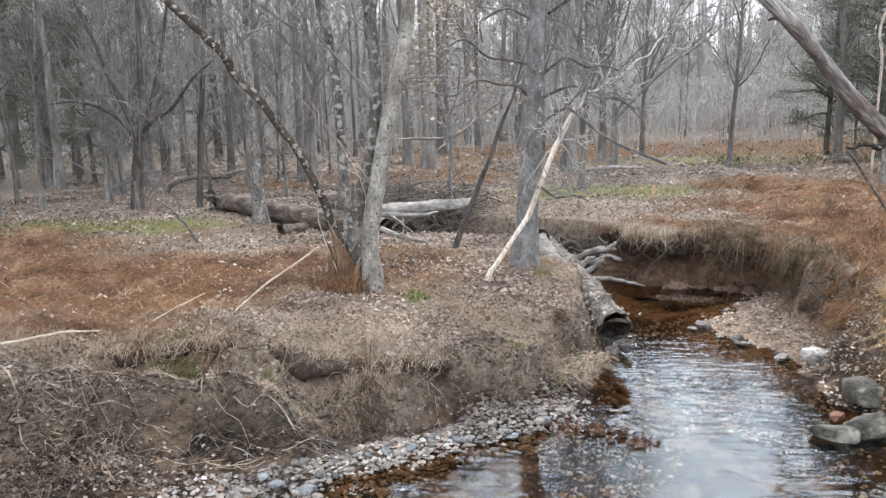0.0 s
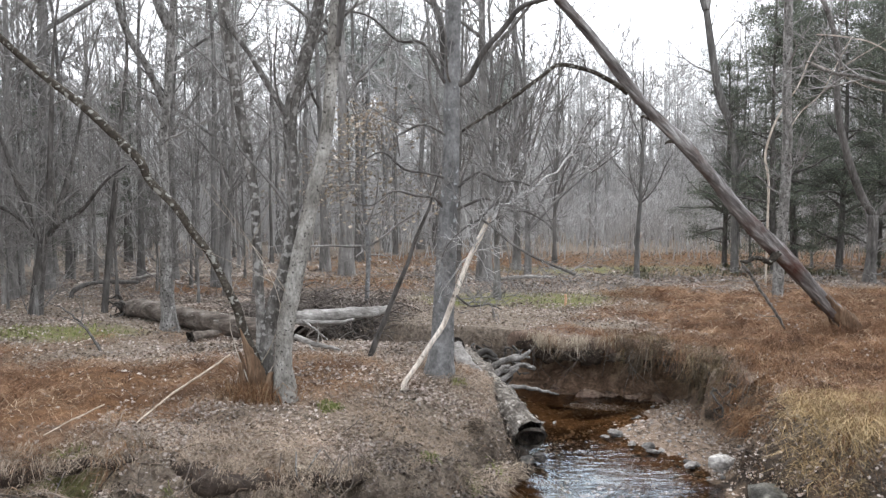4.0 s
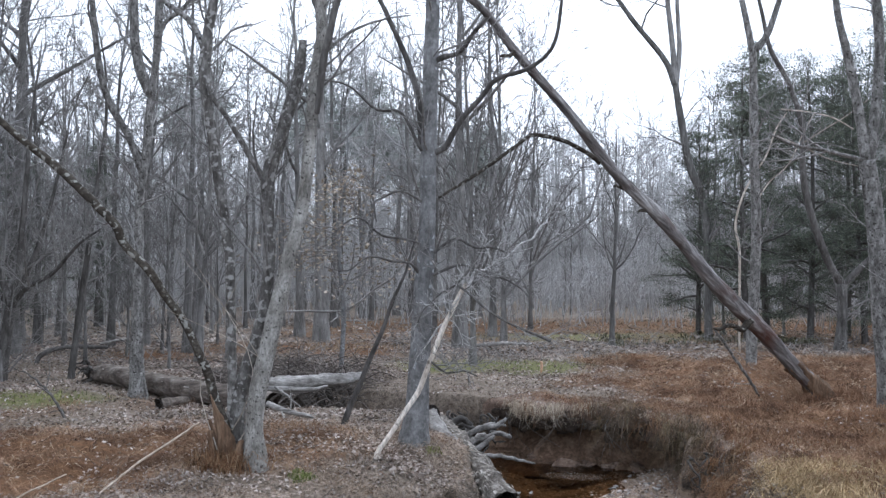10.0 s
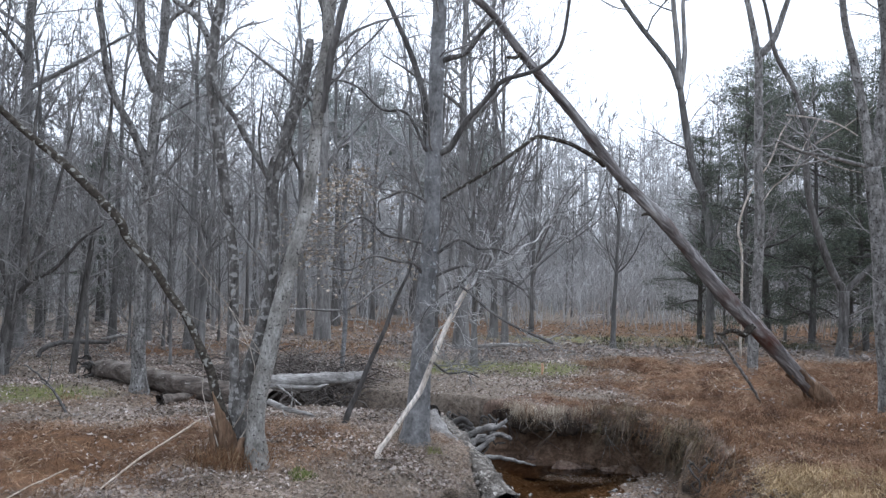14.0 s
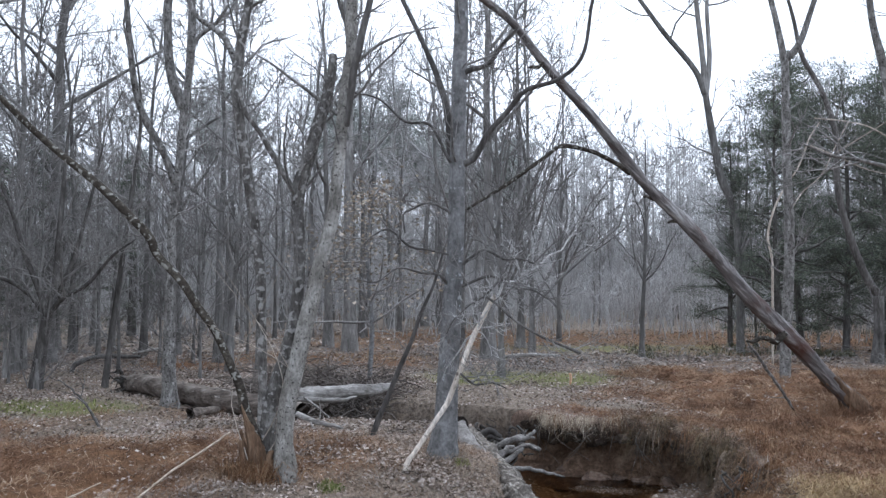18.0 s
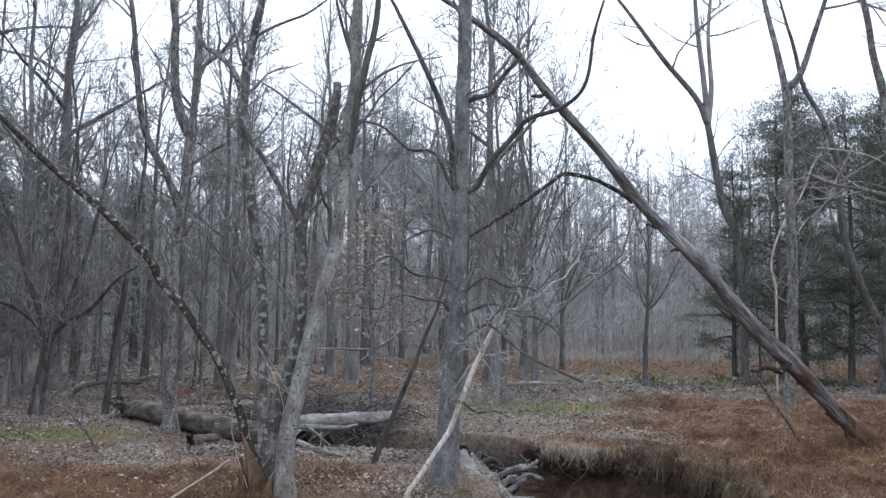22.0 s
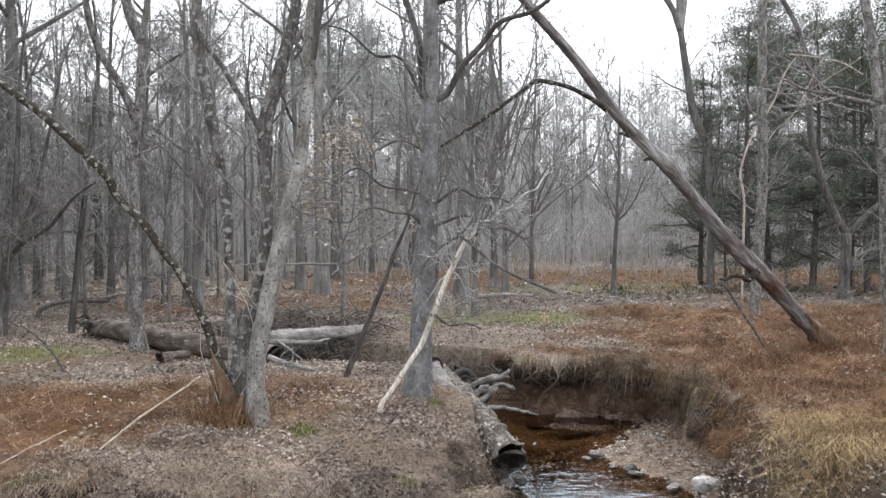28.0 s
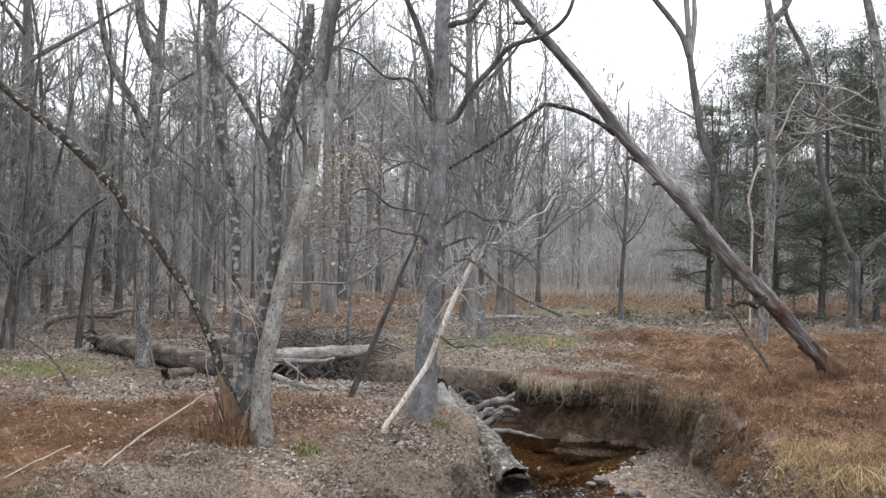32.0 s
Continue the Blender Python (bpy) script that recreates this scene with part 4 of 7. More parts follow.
# a thin dark stem leaning by itself
grown_tree("thin_leaning_stem", "thin dark crooked stem leaning out of the leaf litter", reach([(x, y, z, r * 0.75) for x, y, z, r in [(-1.04, 9.4, -0.03, 0.057), (-0.97, 9.4, 0.2, 0.046), (-0.85, 9.4, 0.48, 0.042), (-0.73, 9.4, 0.79, 0.042), (-0.56, 9.4, 1.18, 0.035), (-0.46, 9.4, 1.48, 0.032), (-0.3, 9.4, 1.84, 0.025)]], 0.8), [], BARK_DARK, sides=9, twig_args=dict(first=(8, 0.4, 1.0, 0.5), second=(3, 0.25), third=None))

# the great dead trunk that leans across the clearing
LEAN_D1 = [(4.58, 10.58, 1.24, 0.06), (4.44, 10.53, 1.11, 0.048), (4.32, 10.49, 1.16, 0.036), (4.18, 10.44, 1.17, 0.035), (4.07, 10.4, 1.12, 0.027), (3.97, 10.35, 1.14, 0.016)]
LEAN_D2 = [(3.24, 10.35, 2.69, 0.039), (3.12, 10.32, 2.74, 0.035), (3.0, 10.28, 2.78, 0.027), (2.9, 10.25, 2.75, 0.015)]
LEAN_D3 = [(2.79, 10.25, 3.07, 0.035), (2.69, 10.22, 3.07, 0.031), (2.61, 10.18, 3.1, 0.027), (2.54, 10.15, 3.09, 0.015)]
LEAN_D4 = [(1.15, 9.8, 4.85, 0.033), (1.08, 9.78, 4.78, 0.03), (0.99, 9.77, 4.78, 0.022), (0.94, 9.75, 4.76, 0.011)]
LEAN_BEND = [(2.3, 9.9, 3.37, 0.037), (2.15, 9.8, 3.46, 0.033), (1.96, 9.7, 3.54, 0.029), (1.78, 9.6, 3.6, 0.029), (1.58, 9.5, 3.63, 0.029), (1.41, 9.4, 3.64, 0.028), (1.28, 9.3, 3.61, 0.028), (1.11, 9.2, 3.47, 0.024), (0.89, 9.1, 3.3, 0.024), (0.64, 9.0, 3.11, 0.024), (0.43, 8.9, 2.96, 0.024), (0.28, 8.8, 2.86, 0.02), (0.13, 8.7, 2.75, 0.016)]
LEAN_D = [(5.79, 10.96, 0.08, 0.141), (5.55, 10.88, 0.34, 0.115), (5.23, 10.81, 0.65, 0.11), (4.89, 10.73, 1.0, 0.113), (4.61, 10.66, 1.27, 0.121), (4.25, 10.58, 1.59, 0.108), (3.92, 10.51, 1.92, 0.095), (3.65, 10.43, 2.24, 0.087), (3.41, 10.36, 2.48, 0.086), (3.12, 10.28, 2.78, 0.085), (2.74, 10.2, 3.11, 0.073), (2.4, 10.13, 3.47, 0.073), (2.1, 10.05, 3.85, 0.065), (1.74, 9.98, 4.25, 0.06), (1.38, 9.9, 4.63, 0.06), (1.08, 9.83, 4.95, 0.056), (0.76, 9.75, 5.35, 0.052), (0.44, 9.6, 5.57, 0.047)]
lean, lean_lines = grown_tree("leaning_dead_tree", "long barkless red-brown dead trunk leaning across the clearing", reach(LEAN_D, 1.5, 0.0), [LEAN_D1, LEAN_D2, LEAN_D3, LEAN_D4, LEAN_BEND], DEAD_RED, category="dead tree", sides=20, knots=0.1, limb_bark=BARK_MOSS)
foot = lean_lines[0]
adopt(lean, [limb("rotten_foot", [(x, y, z, r * k) for (x, y, z, r), k in zip(foot[[0, 4, 7, 10, 13]], (1.1, 1.08, 1.05, 1.03, 1.01))], ROTTEN, None, 16, 0.05, 0.3)[0]])
add_twigs(lean, lean_lines[5:], TWIG, first=(8, 0.2, 1.0, 0.7), second=(3, 0.3), third=None, up=0.3)

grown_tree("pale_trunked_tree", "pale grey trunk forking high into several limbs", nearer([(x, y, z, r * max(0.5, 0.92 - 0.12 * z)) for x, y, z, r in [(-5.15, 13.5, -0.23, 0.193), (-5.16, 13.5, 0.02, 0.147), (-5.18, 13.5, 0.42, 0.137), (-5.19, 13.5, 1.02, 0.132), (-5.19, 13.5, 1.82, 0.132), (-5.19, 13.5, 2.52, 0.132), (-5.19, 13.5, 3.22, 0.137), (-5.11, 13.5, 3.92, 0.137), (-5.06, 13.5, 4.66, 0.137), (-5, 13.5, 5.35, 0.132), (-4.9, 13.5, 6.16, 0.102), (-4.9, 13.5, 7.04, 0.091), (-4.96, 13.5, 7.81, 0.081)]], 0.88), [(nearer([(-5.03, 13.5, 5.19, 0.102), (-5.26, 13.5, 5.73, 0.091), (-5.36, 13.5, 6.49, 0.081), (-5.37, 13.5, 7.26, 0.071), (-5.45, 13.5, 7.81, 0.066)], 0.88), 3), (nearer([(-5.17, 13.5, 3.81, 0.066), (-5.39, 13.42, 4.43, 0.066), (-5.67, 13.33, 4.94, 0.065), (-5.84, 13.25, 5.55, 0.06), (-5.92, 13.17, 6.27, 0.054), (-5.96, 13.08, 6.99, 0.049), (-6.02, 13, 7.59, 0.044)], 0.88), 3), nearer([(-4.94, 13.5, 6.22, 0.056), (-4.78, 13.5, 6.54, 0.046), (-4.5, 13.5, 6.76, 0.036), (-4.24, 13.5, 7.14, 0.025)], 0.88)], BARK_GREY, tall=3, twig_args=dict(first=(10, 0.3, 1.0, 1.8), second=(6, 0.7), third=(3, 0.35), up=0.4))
grown_tree("low_forking_tree", "small dark tree forking low into many spreading limbs", [(-7.94, 14.1, -0.1, 0.148), (-7.89, 14.1, 0.33, 0.122), (-7.82, 14.1, 0.89, 0.117), (-7.74, 14.1, 1.33, 0.106)], [([(-7.74, 14.1, 1.33, 0.069), (-7.92, 14.1, 1.83, 0.058), (-8.23, 14.1, 2.54, 0.048), (-8.49, 14.1, 3.3, 0.042), (-8.81, 14.1, 4.04, 0.032), (-9.12, 14.1, 4.88, 0.021)], 1.5), ([(-7.74, 14.1, 1.33, 0.074), (-7.63, 14.1, 1.88, 0.064), (-7.59, 14.1, 2.74, 0.053), (-7.54, 14.1, 3.58, 0.048), (-7.49, 14.1, 4.6, 0.032)], 2), [(-7.73, 14.1, 1.39, 0.053), (-7.38, 14, 1.71, 0.042), (-6.9, 13.9, 1.96, 0.037), (-6.41, 13.8, 2.47, 0.026), (-5.96, 13.7, 2.76, 0.015)], [(-7.77, 14.1, 1.33, 0.053), (-8.15, 14.22, 1.73, 0.043), (-8.67, 14.35, 2.02, 0.038), (-9.28, 14.48, 2.14, 0.027), (-9.86, 14.6, 2.11, 0.016)], ([(-7.71, 14.1, 1.39, 0.053), (-7.39, 14.27, 2.42, 0.043), (-7.21, 14.43, 3.39, 0.033), (-7.08, 14.6, 4.46, 0.022)], 2)], BARK_DARK, twig_args=dict(first=(14, 0.1, 1.0, 1.6), second=(6, 0.7), third=(4, 0.35), up=0.4))
grown_tree("slender_tree", "slender dark young tree", reach([(-6.71, 14.3, -0.07, 0.07), (-6.63, 14.3, 0.74, 0.059), (-6.52, 14.3, 1.74, 0.054), (-6.38, 14.3, 2.92, 0.043), (-6.27, 14.3, 3.96, 0.038)], 3), [], BARK_DARK, sides=9, twig_args=dict(first=(18, 0.3, 1.0, 1.3), second=(5, 0.5), third=(3, 0.25)))
grown_tree("y_shaped_tree", "dark tree forking low into two crooked limbs", [(11.31, 20.5, -0.03, 0.185), (11.35, 20.5, 0.56, 0.139), (11.39, 20.5, 1.02, 0.131), (11.4, 20.5, 1.8, 0.131)], [([(11.4, 20.5, 1.8, 0.116), (11.04, 20.5, 2.42, 0.108), (10.66, 20.5, 3.5, 0.1), (10.42, 20.5, 4.58, 0.092), (10.39, 20.5, 5.65, 0.085), (10.43, 20.5, 5.82, 0.085), (10.32, 20.5, 6.61, 0.077), (9.98, 20.5, 7.57, 0.069), (9.55, 20.5, 8.38, 0.062), (9.35, 20.5, 9.36, 0.054)], 3), ([(11.4, 20.5, 1.72, 0.092), (11.82, 20.5, 2.15, 0.085), (12.29, 20.5, 2.57, 0.077), (12.91, 20.5, 3.1, 0.062), (13.54, 20.5, 3.8, 0.046)], 3)], BARK_DARK, twig_args=dict(first=(12, 0.2, 1.0, 2.2), second=(6, 0.9), third=(3, 0.4), thick=0.016))
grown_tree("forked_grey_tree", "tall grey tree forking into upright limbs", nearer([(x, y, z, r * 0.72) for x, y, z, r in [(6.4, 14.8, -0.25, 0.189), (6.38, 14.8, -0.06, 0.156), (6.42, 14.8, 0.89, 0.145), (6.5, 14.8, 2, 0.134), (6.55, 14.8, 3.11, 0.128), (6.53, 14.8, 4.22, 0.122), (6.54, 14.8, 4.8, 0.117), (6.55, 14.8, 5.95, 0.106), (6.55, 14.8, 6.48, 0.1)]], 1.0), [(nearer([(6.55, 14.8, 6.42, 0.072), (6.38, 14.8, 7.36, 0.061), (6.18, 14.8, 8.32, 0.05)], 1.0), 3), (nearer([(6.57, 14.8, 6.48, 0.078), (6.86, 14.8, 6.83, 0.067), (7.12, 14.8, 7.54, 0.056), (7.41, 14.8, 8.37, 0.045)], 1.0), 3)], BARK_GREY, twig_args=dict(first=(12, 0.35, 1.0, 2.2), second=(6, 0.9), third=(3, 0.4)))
grown_tree("crooked_bare_tree", "bare grey tree spreading slender upright limbs against the sky", [(x, y, z, r * 0.58) for x, y, z, r in [(8.97, 24, 0.03, 0.217), (8.98, 24, 2.2, 0.198), (8.91, 24, 4.36, 0.198), (8.47, 24, 5.6, 0.217), (8.27, 24, 6.71, 0.198), (8.03, 24, 8.3, 0.171)]], [([(8.03, 24, 8.3, 0.117), (7.68, 24, 9.15, 0.099), (6.7, 24, 10.39, 0.081), (5.62, 24, 11.94, 0.063), (5.26, 24, 12.43, 0.054)], 2), ([(8.03, 24, 8.3, 0.117), (7.96, 24, 9.53, 0.099), (7.8, 24, 11.25, 0.081), (7.73, 24, 12.61, 0.063)], 3), ([(8.07, 24, 8.4, 0.09), (8.18, 24, 9.53, 0.081), (8.13, 24, 11.25, 0.063), (8.25, 24, 12.61, 0.054)], 3)], BARK_FAR, twig_args=dict(first=(12, 0.3, 1.0, 3), second=(6, 1.2), third=(3, 0.5), thick=0.016, up=0.5))
grown_tree("lichened_tree", "grey lichen-patched tree forking above head height", [(6.23, 9.9, -0.04, 0.246), (6.17, 9.9, 0.23, 0.179), (6.11, 9.9, 0.72, 0.141), (6.06, 9.9, 1.48, 0.127), (6.03, 9.9, 2.25, 0.115), (5.98, 9.9, 2.86, 0.112), (5.91, 9.9, 3.41, 0.104)], [([(5.91, 9.9, 3.41, 0.074), (5.82, 9.9, 4.11, 0.063), (5.7, 9.9, 4.81, 0.056), (5.58, 9.9, 5.36, 0.048), (5.52, 9.9, 5.92, 0.045)], 4), ([(5.93, 9.9, 3.33, 0.074), (6.05, 9.9, 4.11, 0.071), (6.13, 9.9, 4.9, 0.067), (6.11, 9.9, 5.53, 0.063), (6.04, 9.9, 6.09, 0.056)], 4), [(5.91, 9.9, 3.41, 0.033), (5.24, 9.77, 3.53, 0.026), (4.79, 9.63, 3.57, 0.018), (4.42, 9.5, 3.69, 0.014)]], BARK_GREY, sides=16, twig_args=dict(first=(10, 0.3, 1.0, 1.6), second=(5, 0.6), third=(3, 0.3)))

grown_tree("bleached_dead_tree", "thin bleached dead tree with snapped pale branches before the cedars", [(x, y, z, r * 0.45) for x, y, z, r in [(7.48, 18, 0.17, 0.061), (7.51, 18, 1.53, 0.061), (7.53, 18, 2.61, 0.068), (7.45, 18, 3.28, 0.061), (7.71, 18, 4.09, 0.054), (8.22, 18, 4.9, 0.047), (8.49, 18, 5.57, 0.041), (8.76, 18, 5.98, 0.027)]], [[(x, y, z, r * 0.33) for x, y, z, r in q] for q in ([(7.85, 18, 3.55, 0.041), (8.21, 17.9, 4.21, 0.04), (8.66, 17.8, 4.66, 0.04), (8.99, 17.7, 5.38, 0.033), (9.23, 17.6, 5.88, 0.026)], [(8.49, 18, 5.41, 0.047), (9.04, 17.8, 5.1, 0.04), (9.61, 17.6, 4.76, 0.033), (10.13, 17.4, 4.58, 0.026)], [(8.63, 18, 6.07, 0.054), (9.25, 17.93, 5.99, 0.054), (9.82, 17.87, 5.84, 0.054), (10.28, 17.8, 5.55, 0.047)], [(8.94, 17.6, 5.16, 0.033), (9.4, 17.47, 5.46, 0.033), (9.85, 17.33, 5.75, 0.026), (10.3, 17.2, 6.11, 0.019)])], BARK_PALE, category="dead tree", sides=8, twig_args=dict(first=(5, 0.3, 1.0, 0.8), second=(2, 0.3), third=None))

# ---- fallen wood ----


def broken_end(tip, way):
    """The splintered face at a log's end: rings sinking into a hollow, its shade in the colour."""
    side = unit(np.cross(way, (0, 0, 1.0)))
    up = np.cross(side, way)
    ang = np.linspace(0, 2 * np.pi, 14, endpoint=False)
    rings = []
    for share, out in ((1.02, 0.0), (0.9, 0.02), (0.66, -0.03), (0.36, -0.09), (0.05, -0.12)):
        slant = 0.75 * tip[3] * np.sin(ang) * np.sign(up[2])
        jag = slant + rng.normal(scale=0.16 * tip[3] if share > 0.6 else 0.01, size=14) * (share < 1)
        rings.append(tip[:3] + tip[3] * share * (np.cos(ang)[:, None] * side + np.sin(ang)[:, None] * up) + way * (out + jag)[:, None])
    idx = np.arange(5 * 14).reshape(5, 14)
    nxt = np.roll(idx, -1, 1)
    faces = np.stack([idx[:-1], nxt[:-1], nxt[1:], idx[1:]], -1).reshape(-1, 4)
    return mesh_object("broken_end", np.concatenate(rings), faces, ROTTEN_DARK, None, False)


def fallen(name, label, rows, mat, sides=14, knots=0.06, wobble=0.006, branches=0, twig_mat=None, flakes=0):
    foot = rows[0]
    ob = thing(name, foot[:3], label, "log" if max(r[3] for r in rows) > 0.05 else "stick")
    piece, c = limb("stem", rows, mat, None, sides, 0.07, knots, wobble=wobble, closed=max(r[3] for r in rows) < 0.045)
    adopt(ob, [piece])
    for tip, nxt in ((c[0], c[1]), (c[-1], c[-2])):
        if max(r[3] for r in rows) >= 0.045:
            adopt(ob, [broken_end(tip, unit(tip[:3] - nxt[:3]))])
    if flakes:
        k = rng.integers(1, len(c) - 1, flakes)
        way = unit(c[k + 1, :3] - c[k - 1, :3])
        a = rng.uniform(-0.3, 3.4, flakes)[:, None]
        side = unit(np.cross(way, (0, 0, 1.0)))
        out = np.cos(a) * side + np.sin(a) * np.cross(side, way)
        tang = np.cross(way, out)
        mid = c[k, :3] + out * (c[k, 3] * 1.04)[:, None] + rng.normal(scale=0.02, size=(flakes, 3)) * way
        L, W = rng.uniform(0.02, 0.06, (flakes, 1)), rng.uniform(0.006, 0.018, (flakes, 1))
        lift = out * rng.uniform(0.0, 0.018, (flakes, 1))
        v = np.stack([mid - way * L - tang * W * 0.6, mid - way * L * 0.6 + tang * W + lift, mid + way * L + tang * W * 0.5, mid + way * L * 0.7 - tang * W + lift * 0.5], 1)
        adopt(ob, [tagged(mesh_object("flaking_bark", v.reshape(-1, 3), np.arange(flakes * 4).reshape(-1, 4), FLAKE, None, False), kind="stuff")])
    if branches:
        add_twigs(ob, [c], twig_mat or mat, first=(branches, 0.1, 1.0, 0.6), second=(2, 0.3), third=None, up=0.1, name="broken_branching", thick=0.03)
    return ob


fallen("fallen_log", "long rotting grey-brown log lying across the leaf litter", [(-5.95, 13.6, 0.14, 0.12), (-5.7, 13.4, 0.18, 0.16), (-5.2, 12.95, 0.18, 0.17), (-4.4, 12.35, 0.13, 0.17), (-3.6, 11.85, 0.08, 0.168), (-2.8, 11.45, 0.03, 0.16), (-2.3, 11.2, 0.0, 0.15)], DEAD_BROWN, 20, 0.08, flakes=110)
snarl = thing("root_tangle", (-6.2, 13.6, 0.1), "dark broken root end of the rotting log", "roots")
for k in range(12):
    rows = [(-6.0 + rng.normal(scale=0.08), 13.55 + rng.normal(scale=0.08), 0.18 + rng.normal(scale=0.07), rng.uniform(0.02, 0.05))]
    for _ in range(4):
        px, py, pz, pr = rows[-1]
        rows.append((px + rng.uniform(-0.14, 0.03), py + rng.uniform(-0.12, 0.1), max(0.03, pz + rng.uniform(-0.1, 0.07)), pr * 0.7))
    adopt(snarl, [limb("root", rows, ROOT, None, 6, 0.06, 0.1)[0]])
BLEACHED_STEM = [(-2.53, 12.0, 0.17, 0.109), (-2.23, 12.12, 0.16, 0.119), (-1.89, 12.24, 0.17, 0.115), (-1.54, 12.36, 0.19, 0.103), (-1.27, 12.48, 0.22, 0.08), (-1.04, 12.6, 0.26, 0.043)]
bleached = thing("bleached_log", (-1.7, 12.4, 0.1), "bleached grey split log bridging the creek", "log")
for name, rows, sides, knots in (("stem", BLEACHED_STEM, 18, 0.13), ("split_piece", [(-2.55, 11.9, 0.11, 0.04), (-2.16, 11.97, 0.09, 0.041), (-1.81, 12.03, 0.09, 0.032), (-1.6, 12.1, 0.13, 0.014)], 9, 0.2), ("split_piece", [(-2.4, 11.85, 0.15, 0.018), (-2.15, 11.68, 0.02, 0.018), (-1.94, 11.5, -0.11, 0.013)], 6, 0.15)):
    adopt(bleached, [limb(name, rows, DEAD_GREY, None, sides, 0.05, knots, wobble=0.006)[0]])
fallen("fallen_branch", "pale broken branch on the creek lip", [(-2.16, 10.2, 0.14, 0.042), (-1.94, 10.1, 0.08, 0.038), (-1.69, 10.0, 0.04, 0.03), (-1.49, 9.9, 0.0, 0.019)], DEAD_GREY, 8, branches=5)
fallen("short_log", "short dark log end lying in the leaves", [(-3.8, 10.75, 0.06, 0.07), (-3.7, 10.95, 0.055, 0.065), (-3.55, 11.2, 0.04, 0.05)], DEAD_BROWN, 10)
fallen("mossy_log", "bark-covered old log sliding down the bank to the water", [(0.12, 10.35, -0.12, 0.11), (0.3, 9.75, -0.24, 0.14), (0.45, 9.15, -0.32, 0.155), (0.58, 8.6, -0.39, 0.165), (0.7, 8.1, -0.46, 0.17), (0.8, 7.7, -0.53, 0.16)], material("flaking_grey_bark", ((0.032, 0.027, 0.022), (0.115, 0.1, 0.086), (0.37, 0.345, 0.31)), 12, bump=1.0, fine=22, bump_distance=0.03), 20, 0.12, flakes=420)
fallen("long_stick", "long pale straw-coloured stick lying on rusty grass", [(-2.54, 8.45, 0.2, 0.011), (-2.56, 7.6, 0.16, 0.012), (-2.6, 6.8, 0.12, 0.011), (-2.62, 6.1, 0.05, 0.008)], STRAW_WOOD, 8, 0.03, 0.002)
fallen("pale_stick", "thin pale stick half hidden in grass", [(-3.05, 6.45, 0.12, 0.007), (-3.15, 6.1, 0.08, 0.007), (-3.2, 5.75, 0.05, 0.005)], STRAW_WOOD, 7, 0.03, 0.002)
fallen("pale_stick", "crooked pale stick on the bank's lip", [(-4.4, 4.95, 0.02, 0.014), (-4.0, 5.05, 0.06, 0.014), (-3.75, 5.3, 0.07, 0.012), (-3.5, 5.45, 0.05, 0.008)], STRAW_WOOD, 7, 0.03, 0.002)
fallen("arched_branch", "dark arched dead branch behind the rotting log", [(-8.75, 17.0, -0.04, 0.044), (-8.71, 17.12, 0.16, 0.057), (-8.57, 17.24, 0.27, 0.058), (-8.33, 17.36, 0.33, 0.052), (-7.94, 17.48, 0.34, 0.052), (-7.42, 17.6, 0.31, 0.039)], BARK_DARK, 10, branches=2)
fallen("fallen_branch", "short pale branch lying on the woodland floor", [(-7.99, 18.5, 0.33, 0.028), (-7.77, 18.7, 0.37, 0.042), (-7.52, 18.9, 0.42, 0.035)], DEAD_GREY, 8)
fallen("bent_sapling", "thin dead sapling bent over the litter", [(-4.65, 9.9, -0.13, 0.018), (-4.83, 10.07, 0.05, 0.019), (-5.1, 10.25, 0.28, 0.015), (-5.39, 10.43, 0.45, 0.012), (-5.64, 10.6, 0.54, 0.008)], BARK_DARK, 7, branches=5)
fallen("fallen_branch", "pale fallen branch in the clearing", [(1.3, 21.0, 0.1, 0.05), (2.0, 20.8, 0.16, 0.05), (2.9, 21.2, 0.12, 0.04)], DEAD_GREY, 8, branches=4)
fallen("fallen_branch", "thin grey broken branch propped beneath the dead trunk", [(5.07, 11.4, 0.02, 0.02), (4.79, 11.32, 0.42, 0.022), (4.54, 11.25, 0.77, 0.022), (4.39, 11.18, 0.94, 0.02), (4.25, 11.1, 1.11, 0.014)], BARK_GREY, 8, branches=4)

